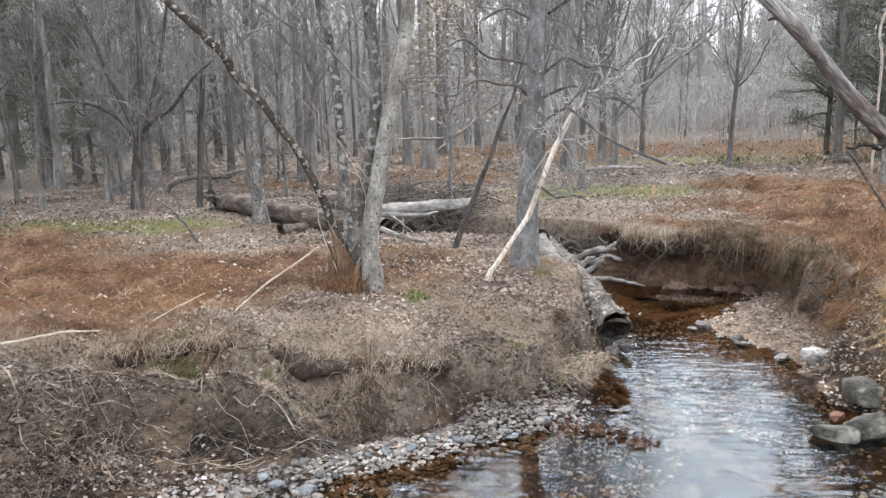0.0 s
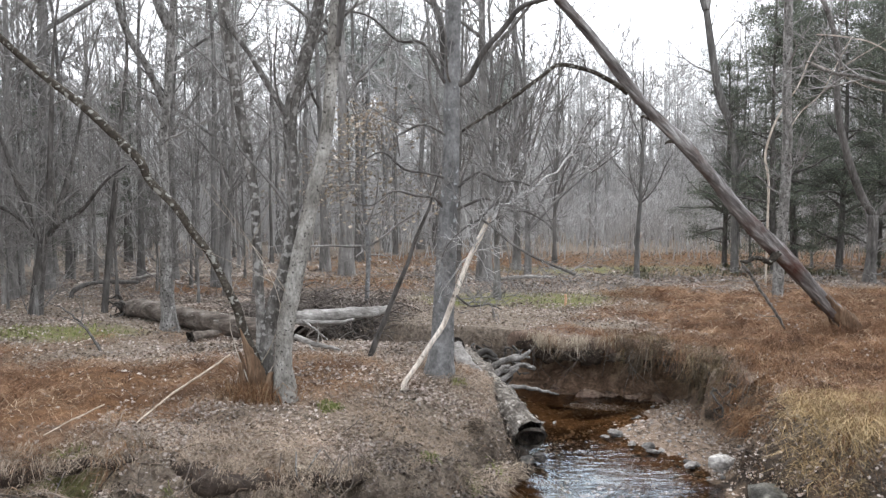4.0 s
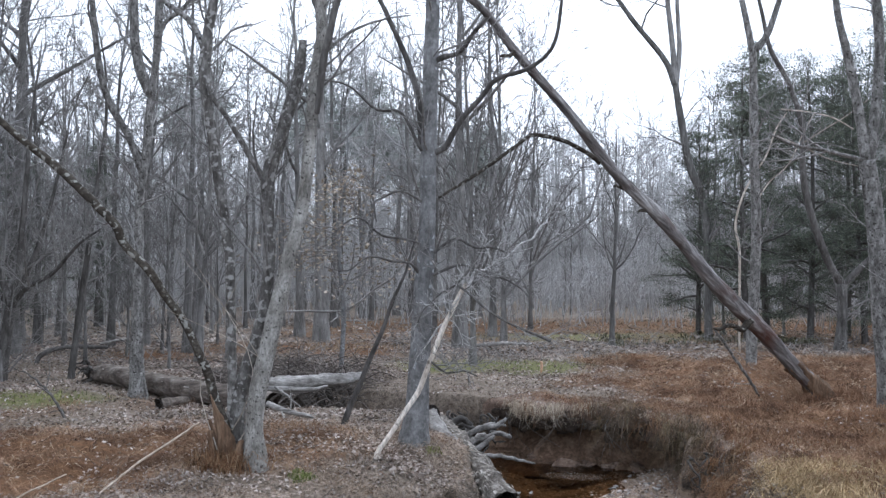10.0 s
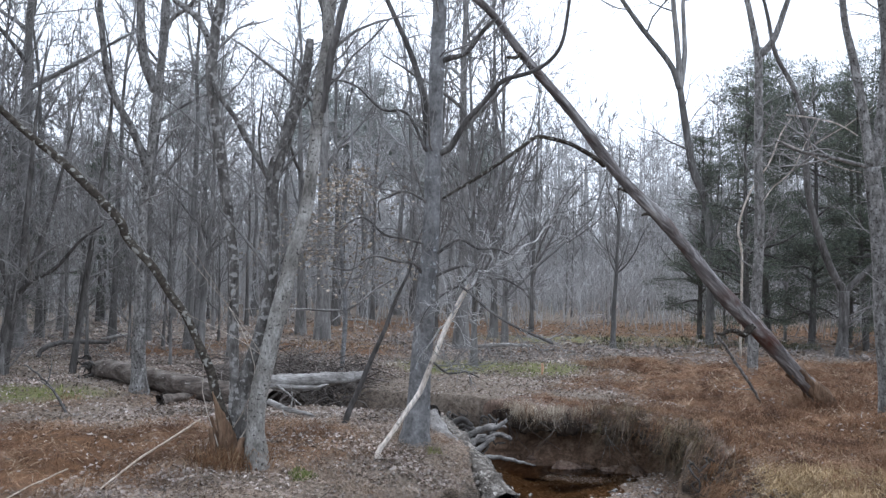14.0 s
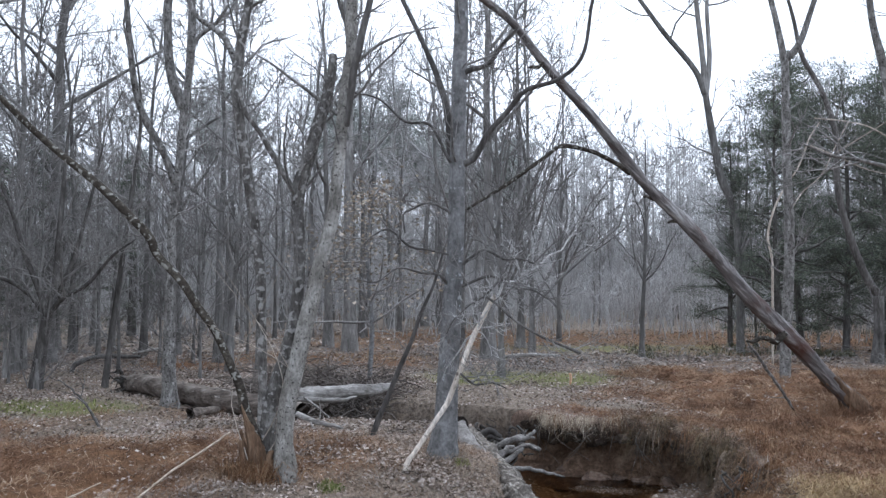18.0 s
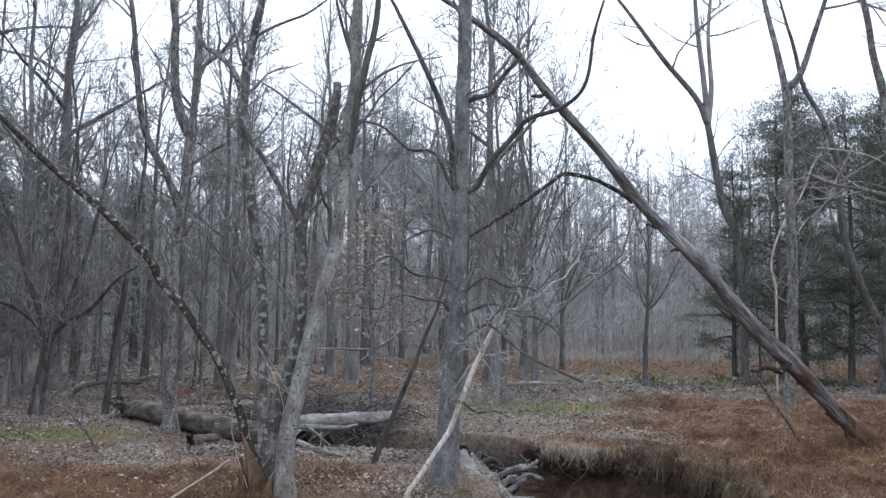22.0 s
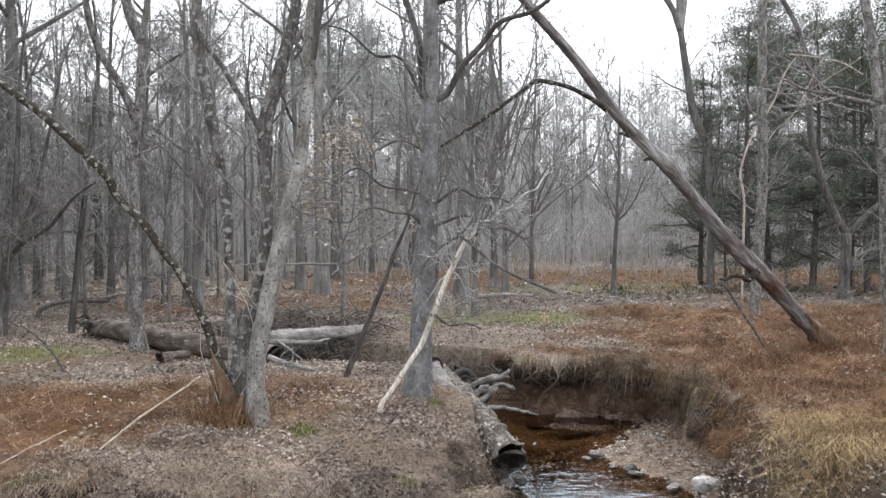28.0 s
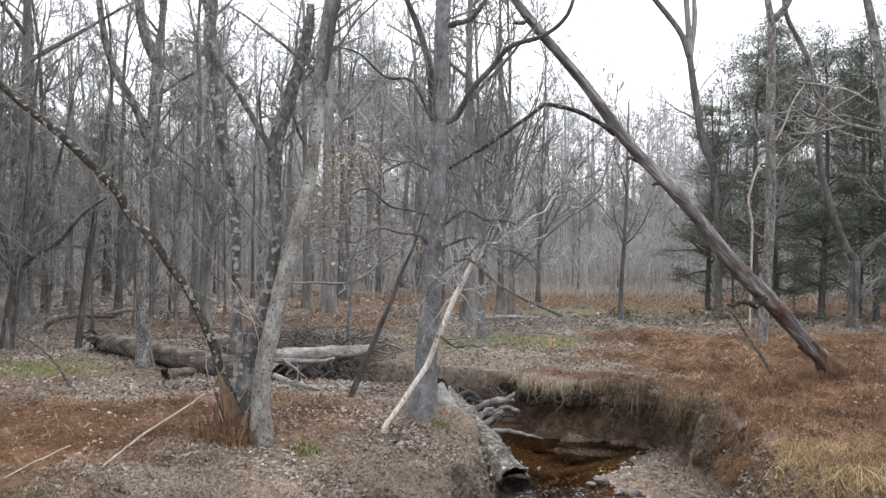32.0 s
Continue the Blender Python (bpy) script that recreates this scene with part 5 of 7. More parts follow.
# a knot of washed-out roots under the smooth-barked tree
root_knot = thing("root_tangle", (0.5, 10.3, -0.4), "knot of thick grey washed-out roots on the creek bank", "roots")
KNOT = (
    [(0.22, 10.3, -0.34, 0.038), (0.33, 10.33, -0.18, 0.05), (0.45, 10.35, -0.09, 0.046), (0.58, 10.38, -0.18, 0.034), (0.61, 10.4, -0.28, 0.023)],
    [(0.36, 10.15, -0.44, 0.037), (0.51, 10.18, -0.32, 0.041), (0.7, 10.21, -0.2, 0.038), (0.86, 10.24, -0.18, 0.034), (0.97, 10.27, -0.16, 0.03), (1.07, 10.3, -0.08, 0.023)],
    [(0.53, 10.3, -0.32, 0.034), (0.75, 10.37, -0.21, 0.034), (0.95, 10.43, -0.19, 0.031), (1.08, 10.5, -0.22, 0.019)],
    [(0.47, 10.0, -0.42, 0.041), (0.59, 10.03, -0.36, 0.037), (0.68, 10.07, -0.27, 0.033), (0.77, 10.1, -0.25, 0.022)],
    [(0.54, 9.9, -0.47, 0.037), (0.67, 9.97, -0.42, 0.037), (0.8, 10.03, -0.33, 0.03), (0.89, 10.1, -0.28, 0.019)],
    [(0.58, 10.1, -0.34, 0.03), (0.77, 10.2, -0.33, 0.03), (0.94, 10.3, -0.28, 0.027), (1.1, 10.4, -0.34, 0.015)],
    [(0.87, 10.4, -0.29, 0.035), (1.03, 10.45, -0.32, 0.039), (1.15, 10.5, -0.38, 0.027)],
    [(0.41, 10.45, -0.24, 0.031), (0.51, 10.4, -0.18, 0.035), (0.61, 10.35, -0.23, 0.034), (0.65, 10.3, -0.32, 0.023)],
    [(0.64, 9.9, -0.51, 0.026), (0.82, 9.88, -0.49, 0.029), (1.04, 9.85, -0.51, 0.025), (1.25, 9.83, -0.55, 0.018), (1.39, 9.8, -0.58, 0.011)],
)
for k, rows in enumerate(KNOT):
    adopt(root_knot, [limb("root", rows, WASHED_ROOT if k not in (0, 7) else ROOT, None, 10, 0.04, 0.08, wobble=0.006)[0]])
for k in range(26):
    x0, y0 = rng.uniform(0.15, 1.0), rng.uniform(10.45, 11.0)
    rows = [(x0, y0, -0.1 - rng.uniform(0, 0.3), rng.uniform(0.008, 0.028))]
    for _ in range(4):
        px, py, pz, pr = rows[-1]
        rows.append((px + rng.uniform(-0.1, 0.16), py + rng.uniform(-0.14, 0.05), pz + rng.uniform(-0.12, 0.07), pr * 0.8))
    adopt(root_knot, [limb("root", rows, ROOT, None, 6, 0.06, 0.1)[0]])
fallen("bare_root", "broad pale barkless root running from the tree into the log", [(0.05, 9.9, 0.03, 0.11), (0.08, 9.68, -0.06, 0.121), (0.16, 9.45, -0.17, 0.132), (0.31, 9.22, -0.27, 0.136), (0.46, 9.0, -0.33, 0.133)], WASHED_ROOT, 14, 0.1)

# ---- stones ----


def stone(name, at, size, mat, label, seed, group="creek stones", turn=0.0, rough=0.14):
    g = np.random.default_rng(seed)
    bm = bmesh.new()
    bmesh.ops.create_icosphere(bm, subdivisions=3, radius=1)
    cuts = [(unit(g.normal(size=3)), g.uniform(0.38, 0.72)) for _ in range(10)]
    for v in bm.verts:
        p = np.array(v.co)
        for nrm, d in cuts:
            over = p @ nrm - d
            if over > 0:
                p = p - nrm * over * 0.96
        p = p * (1 + rough * noise.noise(Vector(p * 2.5 + seed)) + 0.5 * rough * noise.noise(Vector(p * 7 + seed)))
        v.co = p * np.array(size)
    me = bpy.data.meshes.new(name)
    bm.to_mesh(me), bm.free()
    me.polygons.foreach_set("use_smooth", np.full(len(me.polygons), name != "rock"))
    me.materials.append(mat)
    ob = new(name, me)
    ob.location, ob.rotation_euler = at, (0, 0, turn)
    return tagged(ob, label, "earth" if "earth" in name else "stone", group)


stone("boulder", (2.31, 5.9, -0.88), (0.2, 0.15, 0.13), STONE_WET, "wet rounded boulder with a pale cap in the creek", 1, rough=0.13)
stone("boulder", (2.64, 5.97, -0.86), (0.23, 0.17, 0.19), STONE_WET, "dark wet boulder standing in the creek", 2, rough=0.19)
stone("boulder", (2.86, 6.6, -0.78), (0.27, 0.22, 0.21), STONE_WET, "large dark-footed boulder against the grassy bank", 3, rough=0.19)
stone("rock", (2.45, 6.25, -0.88), (0.08, 0.07, 0.07), material("reddish_rock", ((0.09, 0.045, 0.032), (0.17, 0.09, 0.065), (0.26, 0.16, 0.125)), 6), "small reddish rock between the boulders", 4)
stone("rock", (2.74, 7.6, -0.82), (0.19, 0.13, 0.13), material("pale_angular_rock", ((0.2, 0.185, 0.17), (0.4, 0.375, 0.35), (0.58, 0.555, 0.53)), 6, bump=0.8, fine=24), "pale angular rock at the water's edge", 5, rough=0.14)
stone("rock", (2.5, 7.8, -0.86), (0.08, 0.07, 0.06), STONE, "pale rock at the water's edge", 6, rough=0.14)
stone("rock", (2.2, 8.45, -0.87), (0.1, 0.06, 0.06), STONE, "flat pale rock on the gravel point", 7)
stone("rock", (1.95, 9.0, -0.88), (0.11, 0.08, 0.06), STONE, "flat pale rock on the gravel point", 8)
stone("rock", (0.77, 7.9, -0.85), (0.13, 0.08, 0.06), STONE, "grey slab below the log end", 9, turn=0.3)
stone("rock", (0.93, 7.92, -0.83), (0.05, 0.15, 0.07), STONE, "blue-grey slab tipped against the bank", 10, turn=0.5)
for k, (x, y, w) in enumerate(((1.14, 9.54, 0.075), (1.3, 9.56, 0.05), (1.83, 8.95, 0.07), (2.01, 9.01, 0.1), (2.07, 8.6, 0.08), (2.22, 8.33, 0.1), (2.56, 7.87, 0.09), (2.89, 9.39, 0.14))):
    stone("rock", (x, y, -0.885), (w, w * 0.7, w * 0.45), STONE, "pale flat stone in the shallow creek", 140 + k, turn=k * 1.1)
for k in range(13):
    f = 0.5 + k / 13 * 5.2 + rng.uniform(0, 0.4)
    j = int(f)
    x, y = LIP[j + 1] * (f - j) + LIP[j] * (1 + j - f) + INLAND * rng.uniform(0.05, 0.4)
    w = rng.uniform(0.1, 0.22)
    stone("slumped_earth", (x, y, -0.93 + rng.uniform(0, 0.05)), (w * 1.5, w * 0.9, w * rng.uniform(0.4, 0.9)), (BANK_MUD, SOIL)[k % 2], "slumped block of red-brown earth below the cut bank", 30 + k, "slumped earth", k * 0.7, 0.5)


def cut_face():
    """The eaten-out earth face under the overhanging sod, with the mud that has slid to its foot."""
    run = curve_through([(x, y, 0, 0) for x, y in LIP[:10]], 0.04)[:, :2]
    m = len(run)
    s = np.linspace(0, 1, m)
    slid = np.interp(s, (0, 0.15, 0.45, 0.6, 1), (0.5, 0.6, 0.4, 0.1, 0.0))
    deep = np.interp(s, (0, 0.3, 0.5, 1), (0.55, 0.65, 0.95, 1.15)) + 0.15 * waves(s * 9, s * 0, 1.6, 131)
    rings = []
    for back, z, out in ((0.3, -0.1, 0), (0.62, -0.16, 0), (0.74, -0.25, 0), (0.78, -0.36, 0), (0.78, -0.47, 0), (0.76, -0.56, 0.0), (0.7, -0.62, 0.08), (0.62, -0.68, 0.2), (0.56, -0.75, 0.26), (0.5, -0.82, 0.28), (0.44, -0.87, 0.33), (0.36, -0.9, 0.4), (0.26, -0.93, 0.48), (0.1, -0.97, 0.56), (-0.1, -1.03, 0.6)):
        rough = 0.05 * waves(run[:, 0] * 3, run[:, 1] * 3 + z * 9, 3.0, 132) + 0.025 * waves(run[:, 0] * 9, run[:, 1] * 9 + z * 30, 3.0, 133) + rng.normal(scale=0.006, size=m)
        q = run + INLAND * (back * deep - out * 0.85 * slid * (1 + 0.35 * waves(run[:, 0] * 2, run[:, 1] * 2, 2.0, 135)) + rough)[:, None]
        rings.append(np.concatenate([q, (z + 0.03 * waves(run[:, 0] * 4, run[:, 1] * 4, 2.5, 134) * (z < -0.2) * (z > -0.82))[:, None]], 1))
    idx = np.arange(len(rings) * m).reshape(len(rings), m)
    return mesh_object("cut_bank_face", np.concatenate(rings), np.stack([idx[:-1, :-1], idx[:-1, 1:], idx[1:, 1:], idx[1:, :-1]], -1).reshape(-1, 4), BANK_MUD)


stone("slumped_earth", (2.02, 11.05, -0.9), (0.3, 0.17, 0.14), SOIL, "pinkish block of earth fallen from the cut bank into the water", 61, "slumped earth", 0.2, 0.4)
tagged(cut_face(), "eaten-out red-brown earth face of the creek bank", "earth bank", kind="structure")
# dark roots in a washed-out hole where the two banks meet
hole = thing("exposed_roots", (3.3, 8.5, -0.6), "dark exposed roots in a washed-out hollow of the bank", "roots")
for k in range(18):
    x0, y0 = 3.3 + rng.normal(scale=0.16), 8.55 + rng.normal(scale=0.12)
    rows = [(x0, y0 + 0.1, -0.3 + rng.uniform(-0.12, 0.15), rng.uniform(0.008, 0.03))]
    for _ in range(4):
        px, py, pz, pr = rows[-1]
        rows.append((px + rng.normal(scale=0.09), py + rng.uniform(-0.12, 0.02), pz - rng.uniform(0.02, 0.14), pr * 0.85))
    adopt(hole, [limb("root", rows, BARK_GREY if k % 6 == 0 else ROOT, None, 6, 0.06, 0.1)[0]])

# roots laid bare along the muddy slope of the left bank
bared = thing("exposed_roots", (-2.6, 5.5, -0.4), "thin bare roots and dead stems running down the muddy bank", "roots")
for k in range(90):
    x0, y0 = rng.uniform(-4.6, -0.6), 0.0
    y0 = float(np.interp(x0, LEFT_LIP[:, 0], LEFT_LIP[:, 1])) - rng.uniform(0.0, 0.75)
    a, rows, r0 = rng.choice([0.15, 3.3]) + rng.normal(scale=0.3), [], rng.uniform(0.0025, 0.008)
    for j in range(9):
        rows.append((x0, y0, float(height(x0, y0)) + 0.016 + 0.02 * math.sin(j * 1.3 + k), r0 * (1 - 0.1 * j)))
        a += rng.normal(scale=0.35)
        x0, y0 = x0 + 0.12 * math.cos(a), y0 + 0.1 * math.sin(a) - 0.02
    adopt(bared, [limb("root", rows, (ROOT, DEAD_BROWN, BARK_GREY, STRAW_WOOD)[k % 4], None, 5, 0.05, 0.1)[0]])

for k in range(9):
    cx, cy = ((-3.4, 5.0), (-2.9, 4.75), (-2.3, 5.3), (-2.2, 4.85), (-1.7, 5.35), (-1.2, 5.55), (-3.0, 5.35), (-1.4, 5.2), (-0.8, 5.75))[k]
    lean = rng.normal(scale=0.25) + (0.25, -0.2, 0.4)[k % 3]
    for _ in range(5):
        x0, y0, a, long = cx + rng.normal(scale=0.12), cy + rng.normal(scale=0.05), lean * 0.5 + rng.normal(scale=0.2), rng.uniform(0.14, 0.34)
        rows = []
        for j in range(5):
            u, v = x0 + long * (j / 4 - 0.5) * math.cos(a), y0 + long * (j / 4 - 0.5) * math.sin(a) + 0.03 * math.sin(j + k)
            rows.append((u, v, float(height(u, v)) + 0.03 + rng.uniform(0, 0.02), 0.0034 * (1 - 0.15 * j)))
        adopt(bared, [limb("dead_stem", rows, (STRAW_WOOD, BARK_GREY, DEAD_BROWN)[k % 3], None, 5, 0.05, 0.1)[0]])

# ---- the woods ----


def bare_tree(seed, tall, girth, crown, n1=15, n2=5, n3=6, low=0.2, split=False, spread=(26, 72)):
    """A leafless forest tree as a thing with trunk, limbs and twigs, foot at the origin."""
    p = 12
    zz = np.linspace(0, 1, p)
    x = np.cumsum(rng.normal(scale=0.034 * tall / p * 3, size=p)) * zz
    y = np.cumsum(rng.normal(scale=0.034 * tall / p * 3, size=p)) * zz
    pts = np.stack([x, y, zz * tall - 0.2], -1)[None]
    rad = (0.86 * girth * (1 - 0.85 * zz**0.9) * (1 + 0.7 * np.exp(-zz * 22)))[None]
    ob = thing("bare_tree", (0, 0, 0), "tall leafless grey woodland tree", "tree", "woodland trees")
    a = spawn(pts, rad, n1, low, 0.98, crown, spread, 0.6, 0.022, p=6, wob=0.16, taper=0.45)
    b = spawn(*a, n2, 0.2, 1.0, crown * 0.45, (25, 65), 0.5, 0.018, p=4)
    c = spawn(*b, n3, 0.2, 1.0, crown * 0.24, (25, 65), 0.3, 0.016, p=3)
    b = (b[0], np.maximum(b[1], 0.008))
    if split:
        made = [tubes("limb", [(a[0][k : k + 1], a[1][k : k + 1])], BARK_FAR, None, 5) for k in range(n1)]
    else:
        made, b = [], (np.concatenate([b[0], a[0][:, [0, 1, 3, 5]]]), np.concatenate([b[1], np.maximum(a[1][:, [0, 1, 3, 5]], 0.009)]))
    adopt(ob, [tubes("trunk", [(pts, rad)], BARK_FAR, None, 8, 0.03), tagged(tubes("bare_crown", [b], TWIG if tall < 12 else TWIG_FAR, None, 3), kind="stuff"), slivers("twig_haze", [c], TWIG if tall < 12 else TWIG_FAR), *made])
    return ob


def needle_spray(points, ways, size, per, seed):
    """Small sprays of narrow evergreen needles massed round points, in flat layers."""
    g = np.random.default_rng(seed)
    p = np.repeat(points, per, 0) + g.normal(size=(len(points) * per, 3)) * np.array([0.22, 0.22, 0.06])
    d = unit(np.repeat(ways, per, 0) + g.normal(scale=0.8, size=p.shape) * np.array([1, 1, 0.6]))
    s = unit(np.cross(d, g.normal(size=p.shape)))
    n = g.uniform(0.5, 1.3, (len(p), 1)) * size
    v = np.stack([p - s * n * 0.16, p + s * n * 0.16, p + d * n], 1)
    return v.reshape(-1, 3), np.arange(len(p) * 3).reshape(-1, 3)


def evergreen(name, label, tall, girth, reach_out, bare, seed, boughs=70, per=7, droop=-0.15):
    """A cedar or pine: a straight trunk, level boughs, and sprays of needles along them; bare: the share of trunk without boughs."""
    ob = thing(name, (0, 0, 0), label, "tree", "evergreens")
    zz = np.linspace(0, 1, 10)
    pts, rad = np.stack([0.15 * np.sin(zz * 3 + seed), 0.1 * np.cos(zz * 4), zz * tall - 0.2], -1)[None], (girth * (1 - 0.85 * zz))[None]
    a = spawn(pts, rad, boughs, bare, 0.99, reach_out, (50, 95), droop, 0.02, p=7, wob=0.16, taper=0.72)
    grow = rng.uniform(0.3, 1.15, (boughs, 1, 1))
    a = (a[0][:, :1] + (a[0] - a[0][:, :1]) * grow, a[1])
    b = spawn(*a, 7, 0.25, 1.0, reach_out * 0.33, (30, 70), 0.1, 0.015, p=4)
    at = np.concatenate([a[0][:, 4:].reshape(-1, 3), b[0][:, 1:].reshape(-1, 3)])
    ways = np.concatenate([unit(np.gradient(a[0], axis=1))[:, 4:].reshape(-1, 3), unit(np.gradient(b[0], axis=1))[:, 1:].reshape(-1, 3)])
    keep = rng.uniform(size=len(at)) < 0.6
    v, f = needle_spray(at[keep], ways[keep], 0.072, per, seed)
    adopt(ob, [tubes("trunk", [(pts, rad)], BARK_DARK, None, 10, 0.03), tagged(tubes("boughwork", [a, b], BARK_DARK, None, 4), kind="stuff"), tagged(mesh_object("foliage", v, f, NEEDLES, None, False), kind="stuff")])
    return ob


VARIANTS = [bare_tree(k, tall, girth, crown, n1, low=low, split=k > 5) for k, (tall, girth, crown, n1, low) in enumerate((
    (16, 0.17, 3.8, 22, 0.25), (13, 0.11, 3.0, 22, 0.2), (17, 0.22, 4.4, 22, 0.3), (11, 0.08, 2.6, 20, 0.15), (14, 0.13, 3.2, 24, 0.22), (8, 0.05, 2.2, 20, 0.1),
    (16, 0.2, 3.6, 16, 0.3), (13, 0.13, 3.0, 14, 0.3), (7, 0.1, 2.4, 12, 0.35)))]
VARIANTS.append(bare_tree(9, 11.9, 0.1, 5.5, 28, 5, 6, low=0.12, spread=(12, 38)))
used = [False] * len(VARIANTS)


def plant(kind, x, y, turn, scale=1.0):
    """A tree of a kind, stood on the ground."""
    m = pose(x, y, float(height(x, y)), 0, 0, turn) @ Matrix.Diagonal((scale, scale, scale, 1))
    ob = VARIANTS[kind]
    if used[kind]:
        ob = copy_thing(ob, m)
        ob.scale = (scale,) * 3
    else:
        used[kind] = True
        ob.matrix_basis = m
    return ob


# the trees that can be told apart in and round the clearing: kind, x, y, turn, scale
NEAR_TREES = ((6, -3.4, 23.9, 10, 1.15), (6, -4.6, 27, 80, 0.9), (6, 0.9, 21.2, 140, 0.95), (8, 5.4, 22.1, 200, 0.95), (7, 2.2, 26, 30, 1.1), (7, -9.8, 16.5, 60, 0.95), (7, -12.5, 18.5, 100, 1.0), (6, -8.3, 22, 300, 0.9), (7, -6.2, 19.5, 20, 0.9), (8, -5.2, 17.2, 250, 1.0), (6, -14.5, 21, 45, 1.2), (7, -11, 13.2, 75, 0.9))
MORE_TREES = ((9, -10.2, 17.6, 190, 0.8), (3, 9.6, 25.5, 40, 0.8), (5, 12.6, 26.5, 140, 1.0), (3, 14.2, 25.4, 220, 0.8), (5, 10.8, 27.4, 300, 1.0), (5, 15.6, 28, 20, 1.1), (9, 1.0, 16.8, 20, 0.85), (9, 2.4, 24, 100, 1.1), (9, 0.2, 27, 200, 1.1), (9, 4.2, 31, 260, 1.0), (2, -3.6, 42, 15, 1.0), (0, -5.3, 44, 120, 1.05), (2, -2.0, 47, 230, 1.05), (0, -4.4, 49, 310, 1.1), (1, -2.9, 38, 60, 1.1), (6, -10.4, 19, 200, 1.0), (1, -9.0, 21.5, 80, 1.0), (4, -11.8, 23, 140, 0.95), (2, -7.8, 25.5, 20, 0.85))
for kind, x, y, turn, scale in NEAR_TREES + MORE_TREES:
    plant(kind, x, y, turn, scale)
placed = [(-3.4, 23.9), (0.9, 21.2), (5.4, 22.1)]
tries = 0
while len(placed) < 170 and tries < 9000:
    tries += 1
    far = 26 + 50 * rng.uniform() ** 0.9
    turn = rng.uniform(-42, 42)
    x, y = far * math.sin(radians(turn)), far * math.cos(radians(turn))
    gap = 4 < turn < 19
    clear = ((x - 10) / 14) ** 2 + ((y - 30) / 9) ** 2 < 1 or ((x - 1) / 7) ** 2 + ((y - 27) / 8) ** 2 < 1
    if clear or (gap and far < 48) or any((x - u) ** 2 + (y - v) ** 2 < 2.6 for u, v in placed):
        continue
    placed.append((x, y))
    kind = int(rng.choice([3, 5])) if gap else int(rng.integers(0, 6))
    plant(kind, x, y, rng.uniform(0, 360), rng.uniform(0.7, 1.0) if gap else rng.uniform(0.75, 1.1))
# unseen woods added behind the camera and to both sides, to block sky light
for k in range(44):
    turn, far = radians(rng.uniform(46, 314)), 7 + 34 * rng.uniform() ** 0.8
    plant(int(rng.choice([0, 1, 2, 4])), far * math.sin(turn), far * math.cos(turn) - 1.5, rng.uniform(0, 360), rng.uniform(0.8, 1.1))
# saplings at the edges of the clearing, on the near left and far right
for _ in range(30):
    a, far = radians(rng.uniform(-40, -14)), rng.uniform(16, 27)
    plant(int(rng.choice([3, 5])), far * math.sin(a), far * math.cos(a), rng.uniform(0, 360), rng.uniform(0.5, 0.9))

CEDAR = evergreen("cedar", "dark green cedar with layered ragged boughs", 10.4, 0.13, 3.4, 0.12, 3, boughs=58, per=66, droop=0.05)
CEDAR.matrix_basis = pose(10.0, 23.4, 0)
CEDAR.scale = (0.85,) * 3
for x, y, turn, s in ((11.9, 23.2, 130, 0.85), (14.0, 21.6, 90, 0.95), (17.0, 24.5, 200, 1.15), (12.4, 27.5, 310, 1.05), (20.5, 26, 45, 1.1), (14.6, 26, 150, 0.95), (12.9, 22.2, 250, 0.75), (9.3, 25.6, 70, 0.72), (15.5, 23, 330, 1.1)):
    copy_thing(CEDAR, pose(x, y, 0, 0, 0, turn)).scale = (s, s, s)


def crowned_pine(name, label, tall, girth, wide, deep, seed):
    """A pine with a long bare trunk and a rounded, lumpy crown of needle clumps on short boughs."""
    g = np.random.default_rng(seed)
    ob = thing(name, (0, 0, 0), label, "tree", "evergreens")
    zz = np.linspace(0, 1, 10)
    pts, rad = np.stack([0.2 * np.sin(zz * 3), 0.15 * np.cos(zz * 4), zz * (tall - 0.6) - 0.2], -1)[None], (girth * (1 - 0.8 * zz))[None]
    d = unit(g.normal(size=(38, 3)))
    hub = d * np.array([wide, wide, deep]) * g.uniform(0.35, 1.0, (38, 1)) + np.array([0, 0, tall - deep])
    foot = np.stack([0 * hub[:, 0], 0 * hub[:, 1], hub[:, 2] - 0.35 * np.hypot(hub[:, 0], hub[:, 1]) - 0.3], -1)
    f = np.linspace(0, 1, 4)[None, :, None]
    boughs = foot[:, None] * (1 - f) + hub[:, None] * f
    size = g.uniform(0.35, 0.75, 38)
    p = np.repeat(hub, 300, 0) + g.normal(size=(38 * 300, 3)) * np.repeat(size, 300)[:, None] * np.array([1, 1, 0.55])
    w = unit(g.normal(size=p.shape) + (0, 0, 0.5))
    side = unit(np.cross(w, g.normal(size=p.shape)))
    n = g.uniform(0.14, 0.3, (len(p), 1))
    v = np.stack([p - side * n * 0.17, p + side * n * 0.17, p + w * n], 1).reshape(-1, 3)
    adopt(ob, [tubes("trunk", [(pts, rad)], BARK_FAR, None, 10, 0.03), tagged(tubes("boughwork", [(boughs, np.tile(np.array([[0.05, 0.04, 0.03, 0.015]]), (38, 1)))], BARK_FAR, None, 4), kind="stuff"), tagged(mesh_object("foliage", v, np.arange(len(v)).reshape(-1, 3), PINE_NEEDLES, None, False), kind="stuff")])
    return ob


